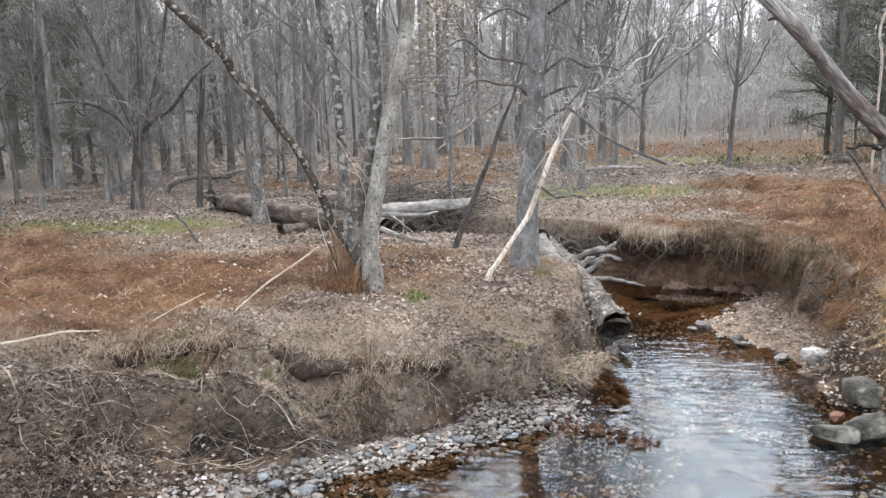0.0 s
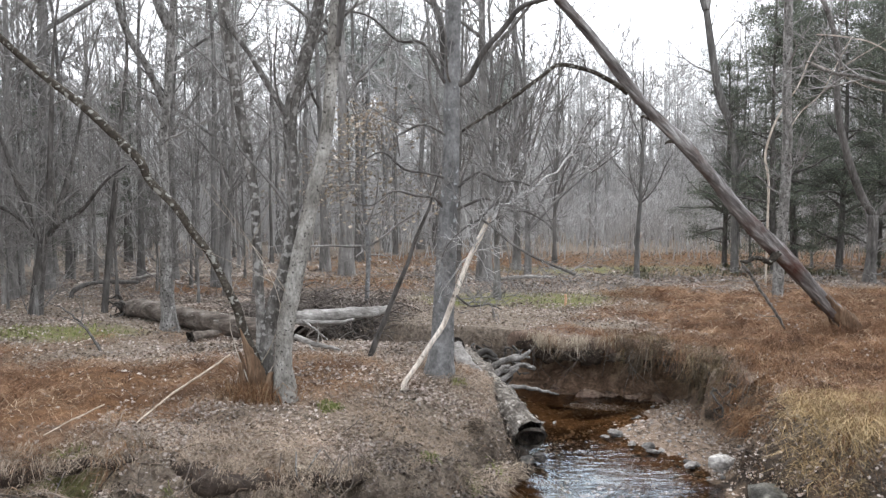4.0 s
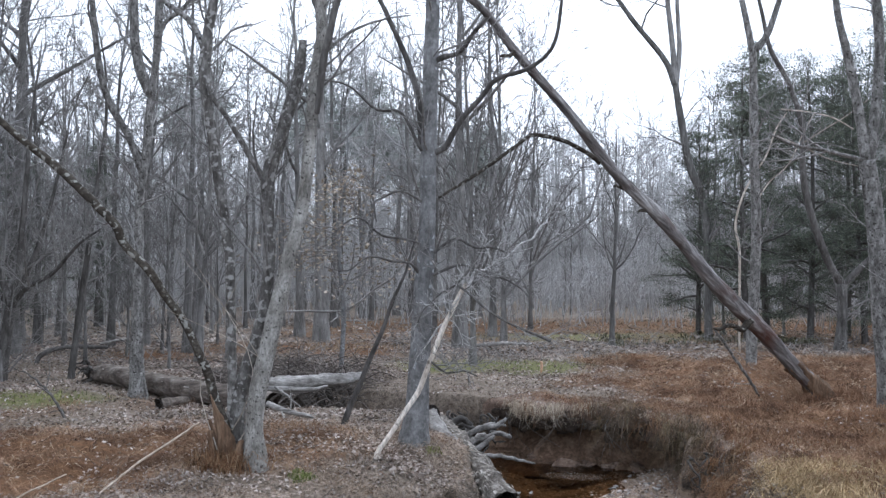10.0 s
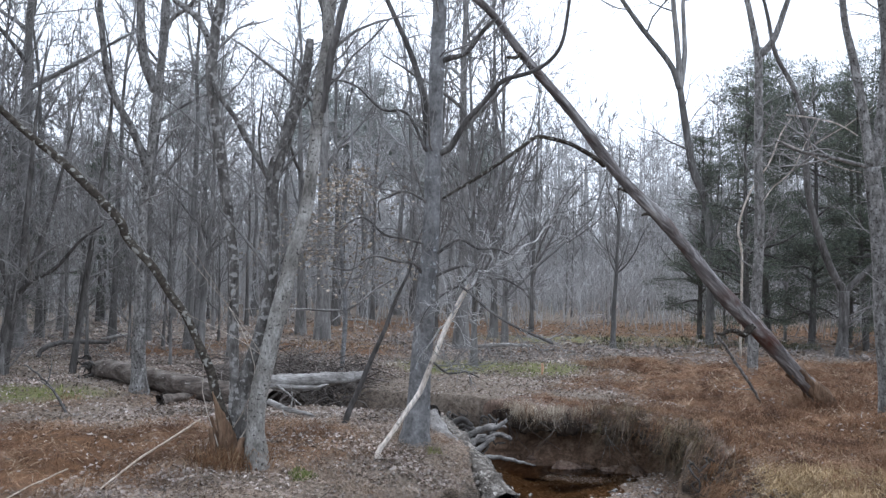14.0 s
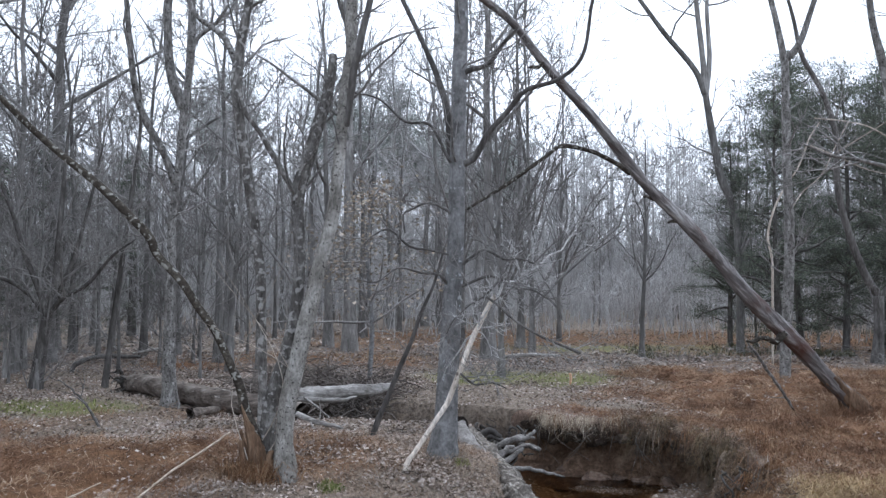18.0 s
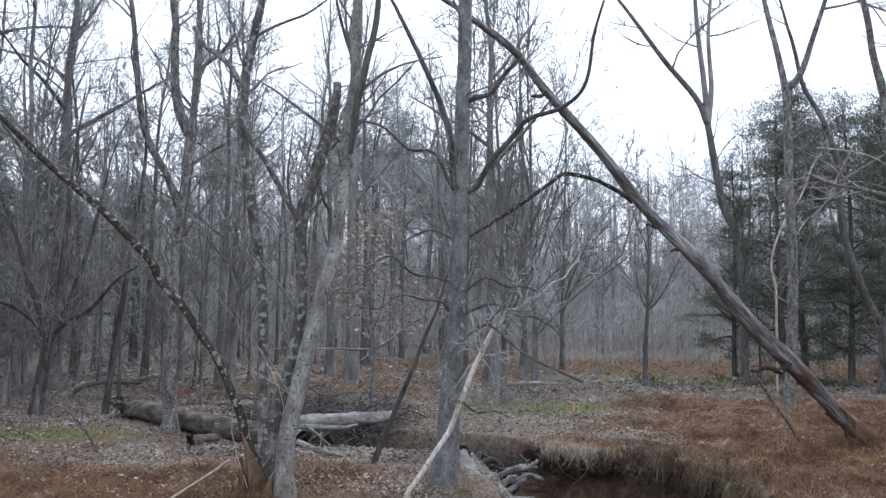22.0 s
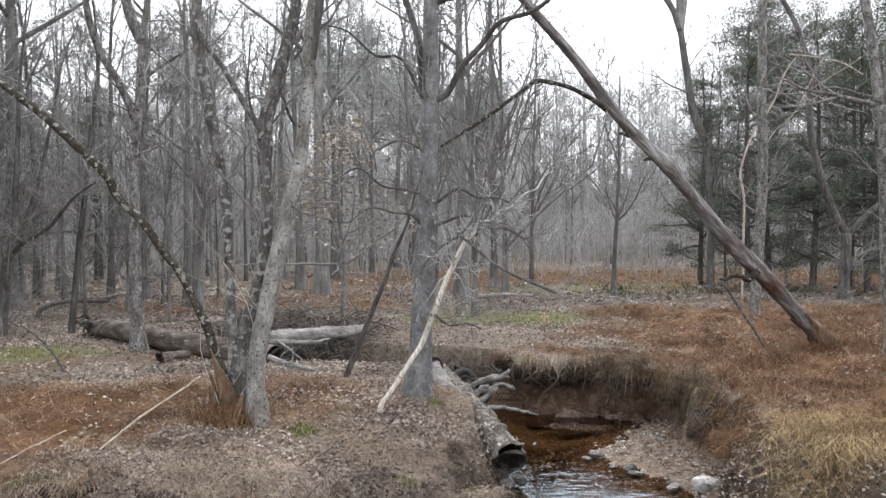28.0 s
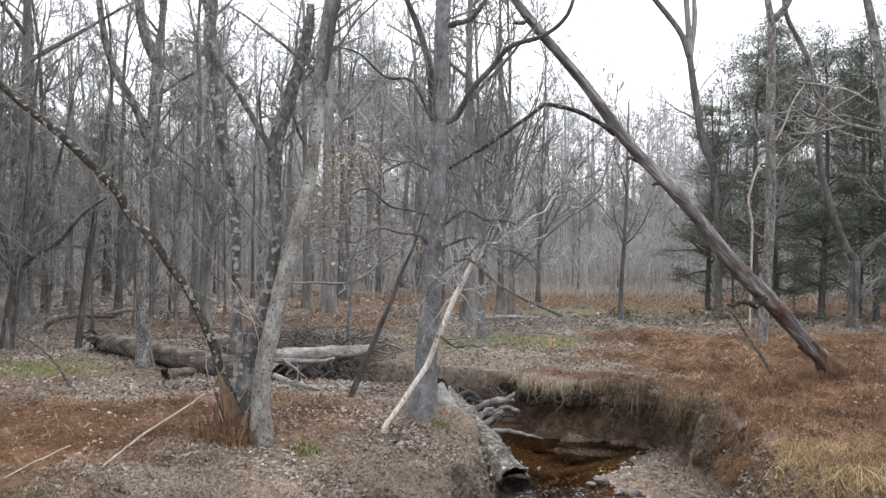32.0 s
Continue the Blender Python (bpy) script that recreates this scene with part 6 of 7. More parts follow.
PINE = crowned_pine("pine", "tall pine with a high rounded grey-green crown, its colour paled for haze", 16.0, 0.2, 2.3, 3.4, 5)
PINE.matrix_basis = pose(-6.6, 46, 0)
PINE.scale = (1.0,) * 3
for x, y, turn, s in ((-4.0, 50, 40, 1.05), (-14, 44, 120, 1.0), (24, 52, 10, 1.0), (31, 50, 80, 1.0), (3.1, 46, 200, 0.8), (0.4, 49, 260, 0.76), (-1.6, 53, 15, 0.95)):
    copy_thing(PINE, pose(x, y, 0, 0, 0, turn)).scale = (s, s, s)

for x, y, turn, s in ((-17, 25, 20, 1.0), (-21, 31, 110, 1.2), (-14.5, 33, 250, 0.8), (-24, 27, 300, 1.1), (-15.5, 17, 160, 1.0), (-13.5, 24.5, 200, 0.7), (-16.2, 21, 30, 0.75), (-12.8, 20.5, 320, 0.55)):
    copy_thing(CEDAR, pose(x, y, 0, 0, 0, turn)).scale = (s, s, s)

# cedars added out of view on the left, to shade the ground there
for x, y, turn, s in ((-9.6, 8.0, 40, 1.1), (-11.2, 11.2, 160, 1.2), (-10.4, 4.6, 280, 1.1), (-13.4, 7.2, 100, 1.3)):
    copy_thing(CEDAR, pose(x, y, 0, 0, 0, turn)).scale = (s, s, s)

# a thin beech behind the creek that keeps its withered leaves
beech, beech_lines = grown_tree("beech_sapling", "thin young beech still holding withered pale leaves", [(-1.7, 14.7, 0, 0.05), (-1.65, 14.7, 1.2, 0.045), (-1.75, 14.65, 2.6, 0.035), (-1.6, 14.7, 4.2, 0.02), (-1.62, 14.7, 5.0, 0.008)], [], BARK_SMOOTH, sides=8)
shoots = add_twigs(beech, beech_lines, TWIG, first=(26, 0.25, 1.0, 2.0), second=(5, 0.7), third=(3, 0.3), spread=(55, 90), up=0.1)

# thickets along the foot of the woods
n = 1000
turn, far = np.radians(rng.uniform(-44, 42, n)), rng.uniform(33, 66, n)
foot = np.stack([far * np.sin(turn), far * np.cos(turn), np.zeros(n)], -1)
lift = np.stack([rng.normal(scale=0.5, size=n), rng.normal(scale=0.5, size=n), rng.uniform(2.0, 5.0, n)], -1)
zz = np.linspace(0, 1, 4)[None, :, None]
stems = (foot[:, None] + lift[:, None] * zz, np.full((n, 1), 0.025) * np.array([[1.2, 0.9, 0.6, 0.3]]))
s1 = spawn(*stems, 7, 0.1, 1.0, 2.2, (20, 65), 0.4, 0.012, p=4)
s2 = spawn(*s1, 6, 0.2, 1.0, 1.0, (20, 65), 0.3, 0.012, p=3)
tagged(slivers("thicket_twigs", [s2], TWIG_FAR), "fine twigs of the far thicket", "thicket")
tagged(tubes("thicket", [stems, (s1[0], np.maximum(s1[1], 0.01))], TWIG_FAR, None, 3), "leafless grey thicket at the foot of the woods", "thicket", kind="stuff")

# farther woods: a mass of trunks and twigs that nobody could count, paled for haze
n = 1050
a, far = np.radians(rng.uniform(-46, 46, n)), rng.uniform(60, 105, n)
foot = np.stack([far * np.sin(a), far * np.cos(a), np.zeros(n)], -1)
tall = np.where((a > 0.07) & (a < 0.33), rng.uniform(13, 19, n), rng.uniform(10, 17, n))
top = foot + np.stack([rng.normal(scale=0.5, size=n), rng.normal(scale=0.5, size=n), tall], -1)
zz = np.linspace(0, 1, 4)[None, :, None]
pts = foot[:, None] * (1 - zz) + top[:, None] * zz
rad = rng.uniform(0.05, 0.13, n)[:, None] * np.array([[1.2, 0.9, 0.6, 0.2]])
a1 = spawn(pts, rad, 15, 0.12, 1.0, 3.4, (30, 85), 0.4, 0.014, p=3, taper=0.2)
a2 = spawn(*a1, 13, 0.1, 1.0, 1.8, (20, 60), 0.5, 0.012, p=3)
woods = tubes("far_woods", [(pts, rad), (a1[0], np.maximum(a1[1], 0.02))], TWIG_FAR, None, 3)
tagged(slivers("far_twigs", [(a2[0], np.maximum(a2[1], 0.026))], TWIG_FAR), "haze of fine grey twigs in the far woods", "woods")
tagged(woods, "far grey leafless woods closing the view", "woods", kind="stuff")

# the last line of the woods: a ragged sheet far behind, haze painted as pale grey
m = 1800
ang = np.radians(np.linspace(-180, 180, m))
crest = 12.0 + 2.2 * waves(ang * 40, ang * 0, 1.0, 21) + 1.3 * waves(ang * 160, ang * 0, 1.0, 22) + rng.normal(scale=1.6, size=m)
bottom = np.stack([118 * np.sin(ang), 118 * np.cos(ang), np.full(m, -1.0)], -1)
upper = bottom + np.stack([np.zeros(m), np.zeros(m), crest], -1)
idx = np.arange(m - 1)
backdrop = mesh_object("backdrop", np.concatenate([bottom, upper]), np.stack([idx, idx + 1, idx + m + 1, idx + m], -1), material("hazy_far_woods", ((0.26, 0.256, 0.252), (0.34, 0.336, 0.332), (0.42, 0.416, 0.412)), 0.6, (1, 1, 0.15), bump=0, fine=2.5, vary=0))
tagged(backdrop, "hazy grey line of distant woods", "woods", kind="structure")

# ---- what covers the ground ----


def spots(n, x0, x1, y0, y1, wanted):
    """Random places in a rectangle, denser towards the creek bend, kept by a share between 0 and 1."""
    x, y = rng.uniform(x0, x1, n), y0 + (y1 - y0) * rng.uniform(size=n) ** 1.6
    keep = rng.uniform(size=n) < wanted(x, y)
    return x[keep], y[keep]


def leaf_litter(x, y, size, z=None):
    """Curled dead leaves lying as they fell, each bent along its rib."""
    n = len(x)
    z = cover_z(x, y) + 0.012 if z is None else z
    t = rng.uniform(0, 6.28, n)
    tilt = unit(np.stack([rng.normal(scale=0.45, size=n), rng.normal(scale=0.45, size=n), np.ones(n)], -1))
    d = unit(np.cross(np.stack([np.cos(t), np.sin(t), 0 * t], -1), tilt))
    s = np.cross(tilt, d)
    L = (size * rng.uniform(0.6, 1.4, n))[:, None]
    W = L * rng.uniform(0.3, 0.5, (n, 1))
    c = np.stack([x, y, z], -1)
    up = tilt * L * rng.uniform(0.05, 0.4, (n, 1))
    v = np.stack([c - d * L * 0.5, c + s * W + up, c + d * L * 0.5 + up * 0.3, c - s * W + up * rng.uniform(0.2, 1.2, (n, 1))], 1)
    return v.reshape(-1, 3), np.arange(n * 4).reshape(-1, 4)


def blades(x, y, tall, wide, lean, z=None, fall=0.0, drift=(0, 0)):
    """Grass blades with one bend; fall: how far the tips hang below the foot."""
    n = len(x)
    z = cover_z(x, y) - 0.01 if z is None else z
    t = rng.uniform(0, 6.28, n)
    d = np.stack([np.cos(t), np.sin(t), 0 * t], -1) * (0.45 if np.ndim(drift) > 1 else 1.0) + (drift if np.ndim(drift) > 1 else np.array([*drift, 0]))
    s = unit(np.stack([-np.sin(t), np.cos(t), 0 * t], -1) + rng.normal(scale=0.3, size=(n, 3)))
    h = (tall * rng.uniform(0.5, 1.3, n))[:, None]
    w = wide * rng.uniform(0.6, 1.3, (n, 1))
    k = rng.uniform(0.3, 1.0, (n, 1)) * lean
    up = np.array([0, 0, 1.0])
    c = np.stack([x, y, z], -1)
    mid = c + up * h * (0.62 if not fall else 0.12) + d * h * k * 0.35
    tip = c + up * h * (np.maximum(1 - 0.7 * k, 0.15) if not fall else -fall) + d * h * k
    v = np.stack([c - s * w, c + s * w, mid + s * w * 0.8, mid - s * w * 0.8, tip + s * w * 0.15, tip - s * w * 0.15], 1)
    base = np.arange(n)[:, None] * 6
    return v.reshape(-1, 3), np.concatenate([base + [0, 1, 2, 3], base + [3, 2, 4, 5]])


def join(*pairs):
    vs, fs, base = [], [], 0
    for v, f in pairs:
        vs.append(v), fs.append(f + base)
        base += len(v)
    return np.concatenate(vs), np.concatenate(fs)


def stuff(name, arrays, mat, label, category):
    return tagged(mesh_object(name, *arrays, mat, None, False), label, category, kind="stuff")


def dry(x, y, margin=0.0):
    return (shore_distance(x, y) > margin).astype(float)


def land(x, y, margin=0.0):
    return ((shore_distance(x, y) > margin) | (shore_distance(x, y, TURF) < -0.04)).astype(float)


x, y = spots(380000, -12, 12, 3.2, 24, lambda x, y: land(x, y, 0.25) * (1 - 0.86 * rust_cover(x, y)) * (1 - 0.8 * green_cover(x, y)) * np.where((height(x, y, True)[4] < 0.6) & (x < -1.2), 0.28, 1.0) * (0.35 + 0.65 * (waves(x, y, 1.1, 31) > -0.1)))
stuff("leaf_litter", leaf_litter(x, y, np.interp(y, (4, 6, 9, 20), (0.036, 0.04, 0.042, 0.05))), LEAF, "curled dead leaves covering the ground", "leaves")
x, y = spots(60000, -3.2, 1.0, 5.4, 9.8, lambda x, y: land(x, y, 0.4) * (height(x, y, True)[4] > 0.85) * np.clip(0.4 + 1.1 * waves(x, y, 2.6, 141), 0.1, 1) * (1 - 0.9 * rust_cover(x, y)))
stuff("bank_top_leaves", leaf_litter(x, y, 0.036), PALE_LEAF, "pale curled leaves lying over the straw of the bank top", "leaves")
x, y = spots(15000, 1.5, 9, 5.6, 15, lambda x, y: land(x, y, 0.6) * np.clip(1.5 * waves(x, y, 2.0, 142) - 0.25, 0.02, 1) * (1 - 0.6 * rust_cover(x, y)))
stuff("drifted_leaves", leaf_litter(x, y, 0.04, cover_z(x, y) + 0.05), PALE_LEAF, "pale leaves drifted over the rust-coloured grass", "leaves")
x, y = spots(9000, -14, 18, 20, 40, lambda x, y: 1 - 0.7 * rust_cover(x, y))
stuff("far_leaf_litter", leaf_litter(x, y, 0.14), LEAF, "dead leaves farther into the woods", "leaves")

x, y = spots(26000, -9, 9, -7, 2.0, lambda x, y: dry(x, y, 0.3))
stuff("trodden_litter", leaf_litter(x, y, 0.055), LEAF, "dead leaves on the near bank behind the creek", "leaves")
x, y = spots(500, -9, 9, -6, 1.6, lambda x, y: dry(x, y, 0.5))
stuff("near_bank_grass", blades(np.repeat(x, 14) + rng.normal(scale=0.08, size=14 * len(x)), np.repeat(y, 14) + rng.normal(scale=0.08, size=14 * len(x)), 0.13, 0.004, 1.5), TAN_GRASS, "sparse dead grass on the near bank", "grass")

x, y = spots(16000, -6, 24, 20, 42, lambda x, y: rust_cover(x, y))
stuff("far_rust_grass", blades(x, y, 0.13, 0.012, 2.2), FAR_GRASS, "rust-brown grass in the far clearing", "grass")



def tufts(cx, cy, per, tall, wide, lean, drift=(0.0, 0.0), spread=0.05, fall=0.0, z=None):
    """Grass in tufts: the blades of one tuft share a foot, a length and the side that they flop to."""
    n = len(cx)
    size = np.repeat(rng.uniform(0.4, 1.3, n), per)
    x, y = np.repeat(cx, per) + rng.normal(scale=spread, size=n * per), np.repeat(cy, per) + rng.normal(scale=spread, size=n * per)
    t = np.repeat(rng.uniform(0, 6.28, n), per)
    flop = np.stack([0.7 * np.cos(t) + drift[0], 0.7 * np.sin(t) + drift[1], 0 * t], -1)
    v, f = blades(x, y, tall * size, wide, lean, None if z is None else np.repeat(z, per) + rng.normal(scale=0.02, size=n * per), fall, flop)
    return v, f


def thatch(x, y, long, wide, arch=0.25, loft=0.05, z=None, fall=(0.0, 0.0), comb=0.8):
    """Dead grass lying flat: arched blades that share their lie with their neighbours, piled loosely."""
    n = len(x)
    z = cover_z(x, y) if z is None else z
    t = 2.2 * waves(x, y, 2.2, 121) + 1.4 * waves(x, y, 7.0, 122) + rng.normal(scale=comb, size=n)
    d = np.stack([np.cos(t) + fall[0], np.sin(t) + fall[1], rng.normal(scale=0.22, size=n)], -1)
    s = unit(np.cross(d, np.array([0, 0, 1.0])) + rng.normal(scale=0.5, size=(n, 3)))
    L, w = (long * rng.uniform(0.5, 1.4, n))[:, None], wide * rng.uniform(0.6, 1.3, (n, 1))
    c = np.stack([x, y, z + loft * rng.uniform(0.05, 1.0, n) ** 1.5], -1)
    up = np.array([0, 0, 1.0]) * L * arch * rng.uniform(0.2, 1.2, (n, 1))
    a, m, b = c - d * L * 0.5, c + up, c + d * L * 0.5 + np.array([0, 0, 1.0]) * L * rng.normal(scale=0.1, size=(n, 1))
    v = np.stack([a - s * w * 0.6, a + s * w * 0.6, m + s * w, m - s * w, b + s * w * 0.15, b - s * w * 0.15], 1)
    base = np.arange(n)[:, None] * 6
    return v.reshape(-1, 3), np.concatenate([base + [0, 1, 2, 3], base + [3, 2, 4, 5]])


x, y = spots(330000, -9.5, 11, 5.0, 18, lambda x, y: land(x, y, 0.6) * np.clip(rust_cover(x, y) * 1.3 - 0.15, 0, 1) * np.clip(0.6 + 1.1 * waves(x, y, 3.0, 124), 0.08, 1))
stuff("rust_thatch", thatch(x, y, np.interp(y, (5, 9, 18), (0.13, 0.16, 0.24)), np.interp(y, (5, 9, 18), (0.0016, 0.0022, 0.004))[:, None], 0.3, 0.09, None, (0.0, 0.0), 1.1), RUST_THATCH, "matted rust-orange dead grass in soft lumps", "grass")
x, y = spots(70000, -9.5, 11, 5.0, 18, lambda x, y: land(x, y, 0.6) * np.clip(rust_cover(x, y) * 1.3 - 0.15, 0, 1) * np.clip(0.2 + 1.0 * waves(x, y, 4.2, 171), 0.05, 1))
stuff("faded_thatch", thatch(x, y, np.interp(y, (5, 9, 18), (0.12, 0.15, 0.22)), np.interp(y, (5, 9, 18), (0.0015, 0.0022, 0.004))[:, None], 0.35, 0.11, None, (0.0, 0.0), 1.2), FADED_THATCH, "faded tan strands over the rust-coloured mat", "grass")
x, y = spots(150000, -4.7, 1.0, 5.3, 9.8, lambda x, y: land(x, y, 0.3) * (height(x, y, True)[4] > 0.8) * np.clip(1.15 - 1.5 * rust_cover(x, y), 0, 1) * np.clip(0.55 + 1.0 * waves(x, y, 2.8, 125), 0.06, 1) * np.where(x < -2.2, 0.35, 1) * np.clip((9.8 - y) / 1.5, 0, 1))
stuff("straw_thatch", thatch(x, y, 0.11, 0.0016, 0.3, 0.05), STRAW_THATCH, "loose mat of pinkish straw and dead stems on the bank top", "grass")
x, y = spots(46000, 2.7, 6.0, 5.0, 8.8, lambda x, y: dry(x, y, 0.12) * np.clip((ellipse(x, y, 3.55, 6.75, 0.72, 0.85, -0.35) - 0.05 + 0.7 * waves(x, y, 3.4, 37)) * 0.7, 0, 1) * np.clip(0.6 + waves(x, y, 9.0, 38), 0.1, 1))
stuff("yellow_thatch", thatch(x, y, 0.2, 0.0016, 0.4, 0.1, None, (-0.7, -0.5), 0.7), YELLOW_GRASS, "long yellowed grass combed down towards the boulders", "grass")
for n, mat, seed, label in ((26000, RUST_THATCH, 39, "rust-brown strands through the yellowed grass"), (14000, FADED_THATCH, 40, "faded tan strands through the yellowed grass")):
    x, y = spots(n, 2.7, 6.0, 5.0, 8.8, lambda x, y: dry(x, y, 0.25) * np.clip((ellipse(x, y, 3.9, 6.9, 0.9, 1.0, -0.35) + 0.2) * 0.8, 0, 1) * np.clip(0.35 + 1.2 * waves(x, y, 4.0, seed), 0, 1))
    stuff("mixed_thatch", thatch(x, y, 0.15, 0.0016, 0.35, 0.08, None, (-0.4, -0.3), 0.9), mat, label, "grass")
x, y = spots(700, 2.9, 6.0, 5.2, 9.5, lambda x, y: dry(x, y, 0.3) * np.clip(0.4 + waves(x, y, 2.5, 42), 0, 1))
stuff("fallen_leaves", leaf_litter(x, y, 0.04, height(x, y) + 0.07), PALE_LEAF, "scattered pale leaves on the yellowed grass", "leaves")
x, y = spots(60000, 1.3, 6.2, 7.4, 13.0, lambda x, y: land(x, y, 0.9) * np.clip(0.5 + 0.9 * waves(x, y, 3.0, 126), 0.08, 1))
stuff("bank_thatch", thatch(x, y, 0.15, 0.002, 0.25, 0.05, None, (-0.2, -0.3)), RUST_THATCH, "matted brown grass on top of the cut bank", "grass")
x, y = spots(1500, -8, 10.5, 5.6, 17, lambda x, y: land(x, y, 0.9) * np.clip(rust_cover(x, y) + 0.35 * (x > 3.4), 0, 1) * (waves(x, y, 2.6, 161) > 0.0))
x, y = x[:950], y[:950]
stuff("grass_mounds", tufts(x, y, 90, np.repeat(np.interp(y, (5, 16), (0.22, 0.32)), 90), np.repeat(np.interp(y, (5, 16), (0.0016, 0.003)), 90)[:, None], 1.5, (0.0, -0.15), 0.12, 0.2, cover_z(x, y) + np.interp(y, (5, 16), (0.05, 0.08))), RUST_THATCH, "drooping mounds of rust-brown dead grass", "grass")
x, y = spots(3000, -9, 12, 5.0, 22, lambda x, y: land(x, y, 0.6) * rust_cover(x, y) * (0.3 + 0.7 * (waves(x, y, 3.2, 38) > -0.1)))
straw = waves(x, y, 2.0, 73) + 0.6 * waves(x, y, 6.0, 74) > 0.5
stuff("faded_grass", tufts(x[straw], y[straw], 18, 0.15, 0.0022, 1.9, (0.1, -0.2), 0.09), TAN_GRASS, "faded tan grass in patches among the rust", "grass")
x, y = x[~straw], y[~straw]
stuff("rust_grass", tufts(x, y, 18, 0.16, 0.0022, 2.0, (0.1, -0.2), 0.13), RUST_THATCH, "flattened tufts of rust-brown grass", "grass")
a = rng.uniform(0, 6.28, 90)
x, y = -1.95 + 0.38 * np.cos(a) * rng.uniform(0.2, 1, 90), 7.38 + 0.25 * np.sin(a) * rng.uniform(0.2, 1, 90)
stuff("root_base_grass", tufts(x, y, 14, 0.25, 0.003, 1.2, (0, 0), 0.05), RUST_GRASS, "rusty dead shoots crowding the clump's root base", "grass")

# flopped straw tufts over the left bank's lip and point


def lip_share(x, y):
    """Grass crowds the lip of the left bank, thins out inland, and leaves the muddy slope bare but at the point."""
    z, d, shelf, slope, rise = height(x, y, True)
    over = np.maximum(d - shelf - slope, 0)
    bare = np.where(x > -1.1, rise > 0.12, np.where(rise > 0.7, 1.0, 0.3 * (rise > 0.1) * (waves(x, y, 4.5, 87) > 0.1)))
    return bare * np.clip(1.1 - 1.1 * over, 0.12, 1) * np.where(x < -2.0, 0.12, 1) * (0.1 + 0.9 * (waves(x, y, 2.6, 36) > 0.1)) * (d > 0.2)


x, y = spots(1500, -4.6, 1.1, 4.6, 9.6, lip_share)
stuff("straw_grass", tufts(x, y, 14, 0.14, 0.002, 1.7, (0.05, -0.2), 0.07), TAN_GRASS, "tufts of straw-coloured dead grass flopped over the creek bank", "grass")
x, y = spots(430, 2.9, 4.2, 6.2, 8.0, lambda x, y: dry(x, y, 0.3) * (ellipse(x, y, 3.5, 6.75, 0.4, 0.65, -0.35) + 0.3 * waves(x, y, 5, 37) > 0.25))
stuff("tan_grass", tufts(x, y, 20, 0.16, 0.003, 2.3, (-0.1, -0.1), 0.1), YELLOW_GRASS, "matted yellowed grass drooping towards the boulders", "grass")
x, y = spots(700, 2.8, 6, 5.4, 10.2, lambda x, y: dry(x, y, 0.34) * (height(x, y) > -0.76) * (ellipse(x, y, 3.25, 8.45, 0.2, 0.25) < 0.2) * (0.25 + 0.75 * (waves(x, y, 3.0, 75) > -0.3)))
stuff("bank_grass", tufts(x, y, 20, 0.16, 0.003, 1.6, (-0.3, -0.3), 0.08), RUST_GRASS, "matted brown grass on the bank above the boulders", "grass")
x, y = spots(420, 1.5, 5.2, 7.6, 12.4, lambda x, y: land(x, y, 0.95) * (0.3 + 0.7 * (waves(x, y, 2.2, 35) > 0)))
stuff("bank_top_grass", tufts(x, y, 20, 0.17, 0.0025, 1.6, (-0.2, -0.3), 0.07), RUST_THATCH, "matted rust grass on top of the cut bank", "grass")
n = 70
a = rng.uniform(0, 6.28, n)
x, y = 5.75 + 0.6 * np.cos(a) * rng.uniform(0.2, 1, n), 10.9 + 0.4 * np.sin(a) * rng.uniform(0.2, 1, n)
x2, y2 = spots(420, 3.2, 9, 8.6, 17, lambda x, y: dry(x, y, 1.0) * (waves(x, y, 2.0, 77) > 0.35))
stuff("grass_clumps", tufts(np.concatenate([x, x2]), np.concatenate([y, y2]), 34, 0.24, 0.0022, 1.5, (0, -0.1), 0.1), RUST_THATCH, "taller clumps of rust-brown grass round the dead trunk's foot", "grass")
x, y = spots(26000, -10, 8, 4.8, 20, lambda x, y: dry(x, y, 0.4) * green_cover(x, y))
stuff("green_grass", blades(x, y, 0.09, 0.006, 1.2), GREEN_GRASS, "short dull green grass", "grass")

x, y = np.repeat([0.2, -0.25, 0.42, 0.3, -2.1, 0.1], 5) + rng.normal(scale=0.06, size=30), np.repeat([6.8, 6.72, 7.35, 7.0, 5.6, 8.3], 5) + rng.normal(scale=0.05, size=30)
x, y = np.concatenate([x, -1.22 + rng.normal(scale=0.07, size=22)]), np.concatenate([y, 7.25 + rng.normal(scale=0.06, size=22)])
stuff("green_weeds", tufts(x, y, 12, 0.1, 0.006, 1.3, (0, -0.1), 0.025), GREEN_GRASS, "small green weeds on the creek bank", "weeds")

# the fringe of roots and grass that hangs over the cut bank


def along(lip, n):
    f = rng.uniform(0, len(lip) - 1.001, n)
    k = f.astype(int)
    return f, lip[k] * (1 - (f - k))[:, None] + lip[k + 1] * (f - k)[:, None]


PROFILE = ((1.0, 0.0), (0.7, 0.0), (0.4, 0.005), (0.15, 0.0), (0.0, -0.03), (-0.05, -0.08), (-0.03, -0.14), (0.06, -0.19), (0.3, -0.21), (0.75, -0.24))


